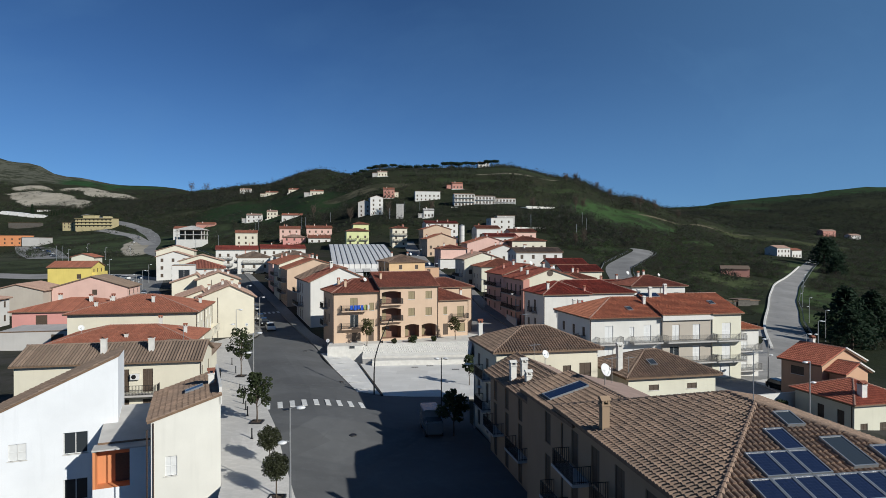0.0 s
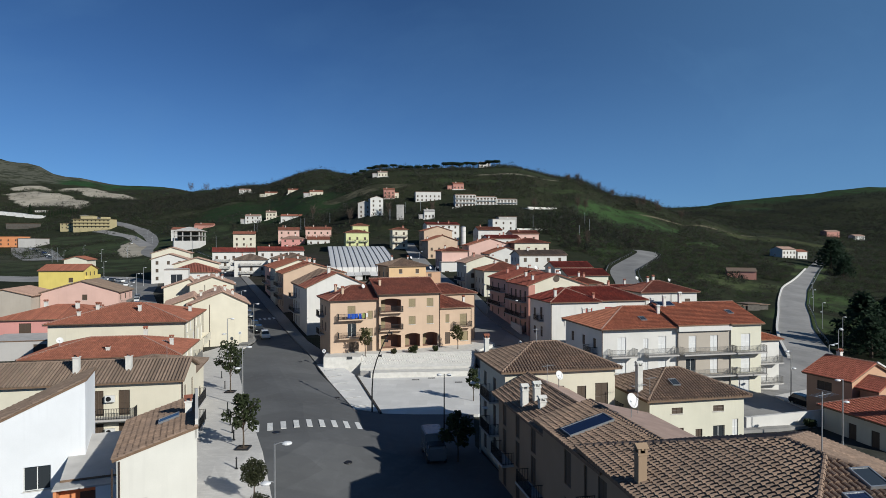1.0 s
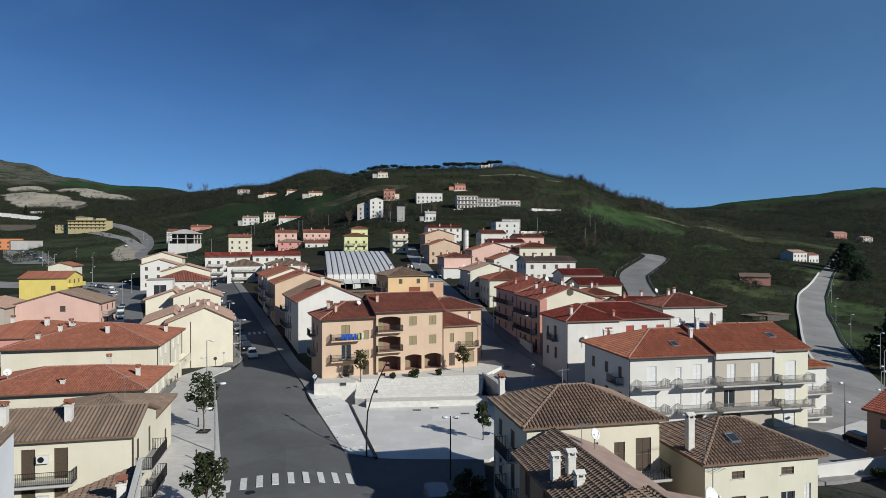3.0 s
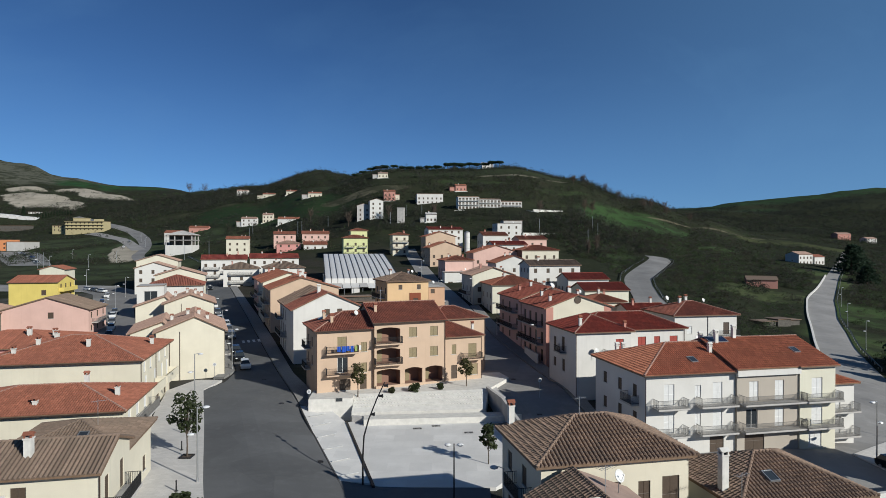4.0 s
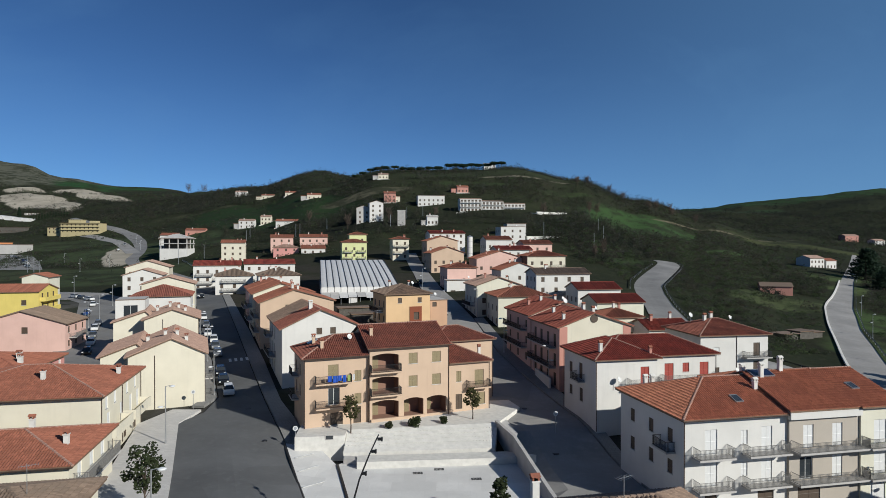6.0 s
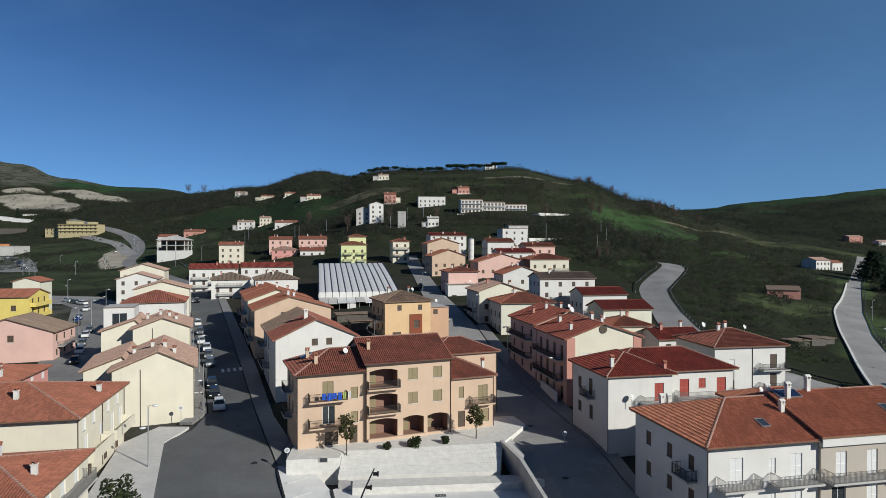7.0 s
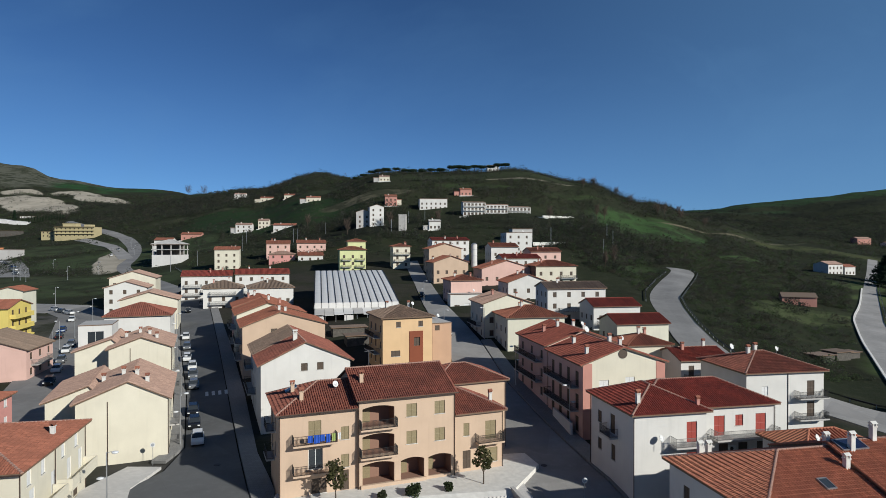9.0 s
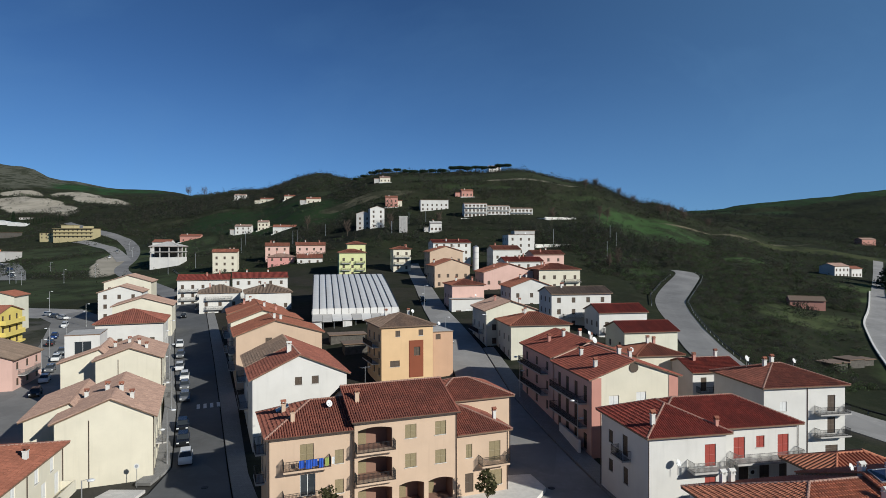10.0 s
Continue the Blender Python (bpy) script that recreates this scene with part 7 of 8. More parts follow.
    # right valley
    v = slope_house(217, 396, 11, 10, 7.0, WHITE, TAN, "white farmhouse with arches in the valley", "gable_u", floors=2, n=4, seed=251, z=8.6, ang=18)
    slope_house(228.5, 399, 8, 8, 5.5, WHITE, TERRA, "white wing of the valley farmhouse", "gable_u", floors=2, n=3, seed=252, z=8.6, ang=18)
    slope_house(130, 285, 12, 8, 4.6, SALMON, DULL, "ruined low hut with a sagging roof", "gable_u", floors=1, n=1, seed=253, z=2.0, ang=-20)
    slope_house(430, 690, 16, 10, 8, SALMON, TAN, "far farmhouse down the valley", seed=254)
    slope_house(455, 680, 12, 10, 6, WHITE, TAN, "far white farm building down the valley", seed=255)
    # hilltop house under the pines
    slope_house(38, 655, 12, 8, 6, WHITE, TAN, "small white house under hilltop pines", seed=256)
    # tunnels and sheds far left
    for i in range(5):
        tn = thing("polytunnel", pose(-512 + i * 10.5, 704, ground(-512 + i * 10.5, 704) - 0.5, 0, 0, 6), "white plastic farm tunnel", "greenhouse", "farm tunnels")
        bm = bmesh.new()
        ends = []
        for yy in (0, 26):
            ends.append([bm.verts.new((4.4 - 4.4 * math.cos(math.pi * k / 10), yy, 4.6 * math.sin(math.pi * k / 10) ** 0.7)) for k in range(11)])
        for k in range(10):
            bm.faces.new((ends[0][k], ends[0][k + 1], ends[1][k + 1], ends[1][k]))
        part("cover", bm, FILM, tn)
        bm = bmesh.new()
        bm.faces.new([bm.verts.new((4.4 - 4.3 * math.cos(math.pi * k / 10), 0.1, 4.5 * math.sin(math.pi * k / 10) ** 0.7)) for k in range(11)])
        part("end_wall", bm, FILM, tn)
    slope_house(-488, 733, 12, 7, 3.0, WHITE, CONCRETE, "long white farm shed", "flat", s=0, floors=1, n=4, seed=260)
    slope_house(-456, 640, 30, 8, 6.0, BOARDS, DULL, "low grey industrial hall with a blue-grey roof", "flat", s=0, floors=1, n=6, seed=261)
    slope_house(-207, 468, 12, 10, 9, WHITE, TERRA, "white house beside the road out of town", "gable_u", floors=2, n=3, seed=262)
    slope_house(-184, 436, 9, 9, 7, CREAM, TERRA, "pale house beside the road out of town", "gable_u", floors=2, n=2, seed=263)
    slope_house(33, 372, 11, 8, 7.5, GREYW, DULL, "grey house under the retaining wall", "flat", s=0, floors=2, n=3, seed=264)
    slab("retaining_wall", [(43, 364), (56, 372), (66, 384), (66, 385.5), (55, 374), (43, 366)], 18, 28.2, STONE, "pale curved stone retaining wall on the slope", "wall")
    slab("retaining_wall", [(62, 455), (86, 470), (86, 471), (62, 456.5)], 38, 46.5, STONE, "pale wall below the hillside lane", "wall")
    for k, (x, y, w, d, h, zz) in enumerate(((-24, 178, 7, 4, 2.4, 6.0), (-16, 182, 5, 4, 2.8, 6.2), (-29, 188, 8, 4, 2.2, 6.6), (-12, 196, 4, 5, 2.6, 7.0))):
        slope_house(x, y, w, d, h, (BOARDS, BRICKY)[k % 2], DULL, "low cluttered shed behind the greenhouse", "flat", s=0, floors=1, n=2, seed=280 + k, ang=18, z=ground(x, y))
    for k, (x, y, w, d, h) in enumerate(((89, 193, 5, 4, 2.0), (95, 196, 5, 4, 2.4), (100, 199, 4, 3, 1.8))):
        slope_house(x, y, w, d, h, BOARDS, DULL, "low garden shed patched with sheets and boards", "flat", s=0, floors=1, n=1, seed=270 + k, ang=20)

    tank = thing("water_tank", pose(9.3, 300, 17.5), "tall white cylindrical water tank among the houses", "tank")
    bm = bmesh.new()
    bmesh.ops.create_cone(bm, cap_ends=True, segments=20, radius1=1.25, radius2=1.25, depth=9.6, matrix=Matrix.Translation((0, 0, 4.8)))
    part("shell", bm, WHITE, tank)
    bm = bmesh.new()
    bmesh.ops.create_cone(bm, cap_ends=True, segments=20, radius1=1.32, radius2=0.25, depth=0.6, matrix=Matrix.Translation((0, 0, 9.9)))
    part("lid", bm, GALV, tank)
    for k in range(3):
        bm = bmesh.new()
        bmesh.ops.create_cone(bm, cap_ends=True, segments=20, radius1=1.3, radius2=1.3, depth=0.12, matrix=Matrix.Translation((0, 0, 2.2 + 2.6 * k)))
        part("hoop", bm, GALV, tank)


slope_houses()


def greenhouse():
    ob = thing("greenhouse", pose(-38.2, 210, 0, 0, 0, 12), "long greenhouse of pale striped plastic film", "greenhouse")
    n, w, d = 12, 23.2, 46.0
    z0, z1 = 11.0, 17.9
    sw = w / n
    segs, prof = 9, 6

    def strip():
        bm = bmesh.new()
        rows = []
        for j in range(segs + 1):
            f = j / segs
            top = z0 + (z1 - z0) * (0.75 * f + 0.25 * math.sin(f * math.pi / 2))
            rows.append([bm.verts.new((0.07 + (sw - 0.14) * k / prof, f * d, top + 0.07 * math.sin(math.pi * k / prof))) for k in range(prof + 1)])
        for a, b in zip(rows, rows[1:]):
            for k in range(prof):
                bm.faces.new((a[k], a[k + 1], b[k + 1], b[k]))
        lo = [bm.verts.new((v.co.x, 0.0, z0 - 1.6)) for v in rows[0]]
        for k in range(prof):
            bm.faces.new((lo[k], lo[k + 1], rows[0][k + 1], rows[0][k]))
        return bm
    sm = mesh_of(strip(), "film_strip", FILM)
    rm = bmesh.new()
    pts = [(0, d * j / segs, z0 + (z1 - z0) * (0.75 * j / segs + 0.25 * math.sin(j / segs * math.pi / 2)) + 0.10) for j in range(segs + 1)]
    tube(rm, pts, 0.13, sides=5)
    rme = mesh_of(rm, "gutter", IRON)
    for i in range(n):
        part("film_strip", sm, None, ob, m=pose(i * sw, 0, 0))
    for i in range(n + 1):
        part("gutter", rme, None, ob, m=pose(i * sw, 0, 0))
    # patched lean-to along the front
    rng = random.Random(12)
    pw = w / 9
    for i in range(9):
        drop, reach = rng.uniform(0.7, 1.2), rng.uniform(6.0, 7.0)
        bm = bmesh.new()
        top = [bm.verts.new(p) for p in ((i * pw + 0.05, -reach, z0 - 1.5 - drop), ((i + 1) * pw - 0.05, -reach, z0 - 1.5 - drop), ((i + 1) * pw - 0.05, -0.02, z0 - 1.45), (i * pw + 0.05, -0.02, z0 - 1.45))]
        low = [bm.verts.new(v.co - Vector((0, 0, 0.1))) for v in top]
        bm.faces.new(top)
        bm.faces.new(list(reversed(low)))
        for k in range(4):
            bm.faces.new((low[k], low[(k + 1) % 4], top[(k + 1) % 4], top[k]))
        part("roof_sheet", bm, rng.choice((FILM, FILM, GREYW, CONCRETE)), ob)
        if rng.random() < 0.6:
            part("front_sheet", boxes([(i * pw + 0.1, (i + 1) * pw - 0.1, -5.9, -5.8, 5.0, z0 - 2.75)]), rng.choice((FILM, GREYW)), ob)
    pm = mesh_of(boxes([(-0.06, 0.06, -6.0, -5.9, 5.0, z0 - 2.65)]), "post", GALV)
    for i in range(9):
        part("post", pm, None, ob, m=pose(i * 2.8, 0, 0))
    part("side_wall", boxes([(-0.12, 0.0, 0, d, 5.0, z0 - 0.5), (w, w + 0.12, 0, d, 5.0, z0 - 0.5)]), FILM, ob)


greenhouse()

# ---- plants ----


def leaf_cloud(rng, blobs, per, size, flat=1.0):
    """Verts and faces of many small leaf quads round blob centres (x, y, z, radius)."""
    verts, faces = [], []
    for x, y, z, r in blobs:
        for _ in range(per):
            while True:
                p = Vector((rng.uniform(-1, 1), rng.uniform(-1, 1), rng.uniform(-1, 1)))
                if 0.25 < p.length < 1:
                    break
            p = Vector((p.x * r, p.y * r, p.z * r * flat))
            a = Vector((rng.gauss(0, 1), rng.gauss(0, 1), rng.gauss(0, 0.7))).normalized()
            b = a.orthogonal().normalized()
            s = size * rng.uniform(0.6, 1.3)
            c = Vector((x, y, z)) + p
            k = len(verts)
            verts += [tuple(c - a * s), tuple(c + b * s * 0.6), tuple(c + a * s), tuple(c - b * s * 0.6)]
            faces.append((k, k + 1, k + 2, k + 3))
    return verts, faces


def leaf_mesh(verts, faces, mat):
    me = bpy.data.meshes.new("leaves")
    me.from_pydata(verts, [], faces)
    me.materials.append(mat)
    return me


def tree(x, y, z, h, r, seed, label, mat, group="", trunk=0.12, per=150, size=0.2, slim=1.3):
    rng = random.Random(seed)
    ob = thing("tree", pose(x, y, z), label, "tree", group)
    bm = bmesh.new()
    th = h * 0.38
    tube(bm, [(0, 0, -0.3), (0.03, 0.02, th * 0.5), (-0.02, 0.03, th), (0.04, 0, h * 0.75)], trunk, trunk * 0.4, 7)
    blobs = []
    for i in range(13):
        a = i * 2.4 + rng.uniform(-0.4, 0.4)
        f = 0.12 + 0.88 * i / 12
        q = r * (0.95 - 0.75 * abs(f - 0.4)) * rng.uniform(0.45, 1.0)
        p = (q * math.cos(a), q * math.sin(a), th + (h - th) * f * 0.92)
        tube(bm, [(0, 0, th * (0.75 + 0.4 * f)), (p[0] * 0.5, p[1] * 0.5, p[2] - 0.25), p], trunk * 0.4, trunk * 0.12, 5)
        blobs.append((*p, r * rng.uniform(0.26, 0.46)))
    part("trunk", bm, BARK, ob)
    v, f = leaf_cloud(rng, blobs, per, size, slim * 0.8)
    part("crown", leaf_mesh(v, f, mat), None, ob)
    return ob


def clipped_tree(x, y, z, seed):
    """A small street tree clipped to a round, slightly squared head."""
    rng = random.Random(seed)
    ob = thing("tree", pose(x, y, z), "small clipped street tree with a dense round head", "tree", "street trees")
    bm = bmesh.new()
    tube(bm, [(0, 0, -0.3), (0.02, 0.01, 1.0), (0, 0, 2.2)], 0.06, 0.035, 7)
    blobs = []
    for i in range(16):
        a, f = i * 2.4, i / 15
        q = 0.62 * math.sqrt(max(0.1, 1 - (2 * f - 1) ** 4))
        p = (q * math.cos(a), q * math.sin(a), 1.75 + 1.3 * f)
        tube(bm, [(0, 0, 1.6), p], 0.02, 0.008, 4)
        blobs.append((*p, 0.42))
    part("trunk", bm, BARK, ob)
    v, f = leaf_cloud(rng, blobs, 190, 0.075)
    part("crown", leaf_mesh(v, f, SCRUB), None, ob)


def trees():
    for i, (x, y, h, r) in enumerate(((-27.2, 82.0, 6.4, 1.75), (-18.6, 60.8, 5.0, 1.45), (-14.3, 50.1, 3.4, 0.85), (-12.0, 43.7, 3.3, 0.85))):
        if i < 2:
            tree(x, y, 0.15, h, r, 300 + i, "young evergreen street tree with glossy dark leaves", LEAF, "street trees", per=105, size=0.15, trunk=0.09)
        pot = thing("tree_grate", pose(x, y, ground(x, y) + 0.2), "dark square planting bed round a street tree", "planter")
        part("border", boxes([(-0.6, 0.6, -0.6, -0.5, -0.1, 0.12), (-0.6, 0.6, 0.5, 0.6, -0.1, 0.12), (-0.6, -0.5, -0.5, 0.5, -0.1, 0.12), (0.5, 0.6, -0.5, 0.5, -0.1, 0.12)]), IRON, pot)
        part("soil", boxes([(-0.5, 0.5, -0.5, 0.5, -0.1, 0.04)]), BARK, pot)
    for i, (x, y) in enumerate(((-14.3, 50.1), (-12.0, 43.7))):
        clipped_tree(x, y, ground(x, y) + 0.15, 303 + i)
    for i, (x, y, h, r) in enumerate(((-13.2, 105.6, 4.4, 1.2), (2.2, 111.0, 4.2, 1.15))):
        tree(x, y, 0.6, h, r, 310 + i, "small evergreen tree on the terrace of the palazzo", leaf_mat("olive_leaves%d" % i, (0.060, 0.060, 0.022)), "terrace trees", 0.09, per=50, size=0.16)
    tree(3.7, 86.0, -1.95, 4.3, 1.0, 320, "small leafy tree beside the retaining wall", LEAF, "", 0.07, per=34)
    tree(1.1, 63.3, -1.95, 4.6, 1.5, 321, "round dark tree in the shade of the square", LEAF, "", 0.1, per=70)
    for i, (x, y, r) in enumerate(((-5.4, 107.9, 0.9), (-1.8, 109.0, 0.7), (-8.6, 107.0, 0.55), (7.4, 81.8, 0.9), (46, 77.5, 1.2), (50, 80, 1.0), (42, 75, 0.8))):
        rng = random.Random(330 + i)
        z = 0.62 if 100 < y else ground(x, y)
        ob = thing("shrub", pose(x, y, z), "low leafy shrub in a planting bed", "shrub", "garden shrubs")
        bm = bmesh.new()
        for k in range(5):
            tube(bm, [(0, 0, -0.1), (r * 0.5 * math.cos(k * 1.3), r * 0.5 * math.sin(k * 1.3), r * 0.9)], 0.03, 0.01, 5)
        part("stem", bm, BARK, ob)
        v, f = leaf_cloud(rng, [(rng.uniform(-1, 1) * r * 0.5, rng.uniform(-1, 1) * r * 0.5, r * rng.uniform(0.4, 0.9), r * 0.5) for _ in range(6)], 90, 0.16)
        part("crown", leaf_mesh(v, f, LEAF if i != 2 else SCRUB), None, ob)


trees()


def conifer(x, y, h, r, seed, label, dense=70):
    rng = random.Random(seed)
    z = ground(x, y)
    ob = thing("tree", pose(x, y, z), label, "tree", "dark conifers")
    bm = bmesh.new()
    tube(bm, [(0, 0, -0.5), (0, 0, h * 0.95)], r * 0.09, 0.05, 7)
    blobs = []
    for i in range(26):
        f = 0.12 + 0.86 * i / 25
        a = i * 2.399
        q = r * (1.05 - f) * rng.uniform(0.6, 1.0)
        p = (q * math.cos(a), q * math.sin(a), h * f)
        tube(bm, [(0, 0, h * f), p], 0.06, 0.02, 4)
        blobs.append((*p, r * (0.22 + 0.3 * (1 - f))))
    part("trunk", bm, BARK, ob)
    v, f = leaf_cloud(rng, blobs, dense, r * 0.085, 0.7)
    part("crown", leaf_mesh(v, f, PINE), None, ob)


def umbrella_pine(x, y, h, r, seed):
    rng = random.Random(seed)
    z = ground(x, y)
    ob = thing("tree", pose(x, y, z), "umbrella pine on the hill's crest", "tree", "hilltop pines")
    bm = bmesh.new()
    tube(bm, [(0, 0, -1), (0.2, 0, h * 0.5), (0, 0.1, h * 0.85)], 0.35, 0.2, 7)
    blobs = []
    for i in range(9):
        a, q = i * 2.4, r * math.sqrt(i / 9) * 0.85
        p = (q * math.cos(a), q * math.sin(a), h * rng.uniform(0.85, 0.95))
        tube(bm, [(0, 0, h * 0.6), p], 0.12, 0.05, 5)
        blobs.append((*p, r * 0.55))
    part("trunk", bm, BARK, ob)
    v, f = leaf_cloud(rng, blobs, 90, r * 0.14, 0.6)
    part("crown", leaf_mesh(v, f, PINE), None, ob)


def conifers():
    for i, (x, y, h, r) in enumerate(((92, 139, 12, 6.5), (101, 143, 11, 6), (112, 141, 13, 6), (86, 128, 8, 4.5), (222, 355, 16, 9), (236, 372, 15, 9), (205, 318, 9, 6))):
        conifer(x, y, h, r, 400 + i, "dark spreading conifer beside the valley road")
    rng = random.Random(5)
    for i, x in enumerate((2, 9, 16, 24, 31, 40, 47, 54, -92, -85, -77, -70, -62, -53, -44, -36, -27, -18, -9)):
        y = 640 + rng.uniform(-6, 6)
        h, r = (rng.uniform(5.0, 6.2), rng.uniform(3.6, 4.6)) if x > 0 else (rng.uniform(3.2, 4.4), rng.uniform(3.2, 4.6))
        umbrella_pine(x, y, h, r, 420 + i)


conifers()


def cypress(x, y, h, r, seed):
    rng = random.Random(seed)
    ob = thing("tree", pose(x, y, ground(x, y)), "slim dark cypress in a row beside the farm", "tree", "cypress row")
    bm = bmesh.new()
    tube(bm, [(0, 0, -0.5), (0, 0, h * 0.9)], 0.2, 0.05, 6)
    part("trunk", bm, BARK, ob)
    v, f = leaf_cloud(rng, [(0, 0, h * (0.12 + 0.8 * i / 7), r * (1.0 - 0.75 * (i / 7) ** 2)) for i in range(8)], 40, r * 0.3, 1.2)
    part("crown", leaf_mesh(v, f, PINE), None, ob)


for i in range(14):
    cypress(-466 + i * 2.6, 711 + i * 0.9, 6 + (i * 7 % 5) * 0.6, 1.1, 600 + i)
cypress(-482, 716, 13, 2.4, 630)


def in_patch(x, y, rows, k=1.0):
    for cx, cy, rx, ry, turn, *_ in rows:
        c, q = math.cos(radians(turn)), math.sin(radians(turn))
        u, v = ((x - cx) * c + (y - cy) * q) / rx, (-(x - cx) * q + (y - cy) * c) / ry
        if u * u + v * v < k:
            return True
    return False


CLEAR = ((30, 450, 38, 36), (-50, 424, 15, 24), (-12, 478, 15, 20), (-56, 575, 14, 20), (-190, 665, 10, 16), (-156, 632, 10, 16), (-120, 566, 10, 18), (-247, 750, 10, 16), (-348, 590, 36, 34),
         (-339, 465, 26, 40), (-157, 385, 18, 30), (226, 388, 22, 26), (137, 278, 10, 16), (-12, 405, 7, 16), (-29, 408, 5, 16), (-157, 502, 10, 16), (-120, 480, 12, 16), (42, 343, 20, 24), (104, 196, 12, 10),
         (-200, 506, 12, 16), (-480, 706, 34, 22), (-440, 640, 26, 22))


def scrub_free(x, y):
    """Where streets, houses and yards leave no room for scrub."""
    if 48 < x < 86 and y < 170 or y < 118 or -110 < x < 60 and y < 345 or -150 < x < 62 + max(0, y - 200) * 0.1 and y < 300 or -290 < x < -85 and y < 300:
        return True
    if abs(x - np.interp(y, (90, 116, 143, 168, 194, 218, 248, 287, 340, 383, 450, 522), (46, 68, 81, 94, 109, 122, 141, 166, 202, 232, 279, 330))) < 8:
        return True
    if y < 400 and abs(x - np.interp(y, (158, 176, 193, 218, 243, 265, 297, 323, 337, 360), (56, 57, 58.5, 64, 70, 76.5, 91.5, 105, 111, 103))) < 8:
        return True
    if y > 255 and abs(x - np.interp(y, (262, 305, 360, 404, 440, 489, 539, 584, 614, 649, 709), (-93, -122, -165, -196, -208, -230, -257, -289, -324, -365, -418))) < 11:
        return True
    return any(abs(x - hx) < hw and abs(y - hy) < hd for hx, hy, hw, hd in CLEAR)


def hill_scrub():
    """Bushes and bare trees of the hills, far too many to count."""
    rng = random.Random(77)
    arr = np.random.default_rng(77)
    plants = {"dark": [], "brown": [], "grey": [], "olive": [], "wood": []}

    def add(x, y, r, tall, which, n):
        plants[which].append((x, y, ground(x, y), r, tall, 2 * n))
    tries = 0
    while tries < 170000:
        tries += 1
        y = 125 + 900 * rng.random() ** 0.85
        x = rng.uniform(-0.80, 0.84) * y
        if scrub_free(x, y):
            continue
        field = in_patch(x, y, FIELDS, 0.85) or in_patch(x, y, CLAY, 0.9)
        den = noise.noise((x / 80, y / 80, 1.5)) * 0.45 + noise.noise((x / 24, y / 24, 4.5)) * 0.5 + noise.noise((x / 8, y / 8, 2.5)) * 0.3
        band = noise.noise((x / 60, y / 60, 9.0)) * 4
        hedge = (ground(x, y) + band) % 9.0 < 1.1 and y > 380
        if field and (not hedge or rng.random() < 0.75) and rng.random() > (0.22 if x > 50 and y < 440 else 0.03):
            continue
        if den < (-0.12 if x > 50 and y < 440 else 0.03) and not (hedge and rng.random() < 0.6) and rng.random() > 0.18:
            continue
        far = y / 500
        r = rng.uniform(0.5, 1.5) * (0.6 + 0.8 * far)
        tall = r * rng.uniform(0.6, 1.4)
        kind = rng.random()
        which = "brown" if kind < 0.30 else "grey" if kind < 0.44 else "olive" if kind < (0.78 if x > 50 and y < 440 else 0.58) else "dark"
        if x > 50 and y < 440:
            r *= 1.1
        if rng.random() < 0.07:
            r *= 1.6
            tall *= 2.3
        add(x, y, r, tall, which, 44 if y < 330 else 26 if x > 50 and y < 440 else 11)
        if sum(map(len, plants.values())) > 52000:
            break
    # woods of the far valley side and of the bank beyond the fields
    for _ in range(9000):
        x, y = rng.uniform(330, 1050), rng.uniform(640, 1230)
        if in_patch(x, y, FIELDS, 1.0) or noise.noise((x / 60, y / 60, 3.3)) < -0.22 or scrub_free(x, y):
            continue
        add(x, y, rng.uniform(2.0, 4.5), rng.uniform(3, 7), "wood", 9)
    for _ in range(2600):
        x, y = rng.uniform(-560, -180), rng.uniform(640, 850)
        if x + 560 < 0.9 * (850 - y) or in_patch(x, y, CLAY, 1.0) or scrub_free(x, y):
            continue
        add(x, y, rng.uniform(2.0, 4.0), rng.uniform(3, 6.5), "brown" if rng.random() < 0.4 else "wood", 9)
    # trees among the hillside houses and on the crest
    for _ in range(2600):
        x, y = rng.uniform(-240, 200), rng.uniform(385, 610)
        if scrub_free(x, y) or in_patch(x, y, FIELDS, 1.0) or noise.noise((x / 34, y / 34, 6.6)) < 0.0:
            continue
        add(x, y, rng.uniform(1.4, 2.8), rng.uniform(4, 8), rng.choice(("brown", "grey", "dark")), 22)
    groves = ((64, 372, 20, 20, 90, 5), (84, 410, 30, 22, 130, 5.5), (108, 440, 26, 20, 80, 5), (110, 352, 12, 6, 30, 3.5), (95, 380, 16, 16, 60, 4.5), (-345, 840, 12, 8, 18, 8), (-289, 776, 16, 8, 24, 7), (-78, 450, 18, 14, 46, 7), (-63, 446, 6, 8, 12, 9), (-40, 458, 20, 10, 34, 6), (-20, 442, 12, 8, 18, 5), (-30, 388, 16, 10, 30, 6), (-47, 408, 9, 8, 16, 7),
              (-5, 414, 12, 8, 18, 5), (22, 430, 28, 8, 52, 5), (72, 420, 26, 14, 54, 5), (105, 520, 26, 20, 44, 7), (150, 584, 22, 12, 34, 7), (127, 268, 7, 14, 26, 4), (156, 308, 7, 14, 22, 4.5), (72, 318, 12, 10, 26, 4),
              (42, 352, 10, 5, 12, 4), (-84, 412, 10, 8, 18, 6), (-70, 388, 8, 8, 16, 5), (-150, 470, 26, 12, 40, 5), (-118, 430, 20, 12, 34, 5), (62, 385, 14, 12, 28, 4.5), (-6, 372, 12, 8, 18, 5), (-60, 480, 26, 10, 34, 6))
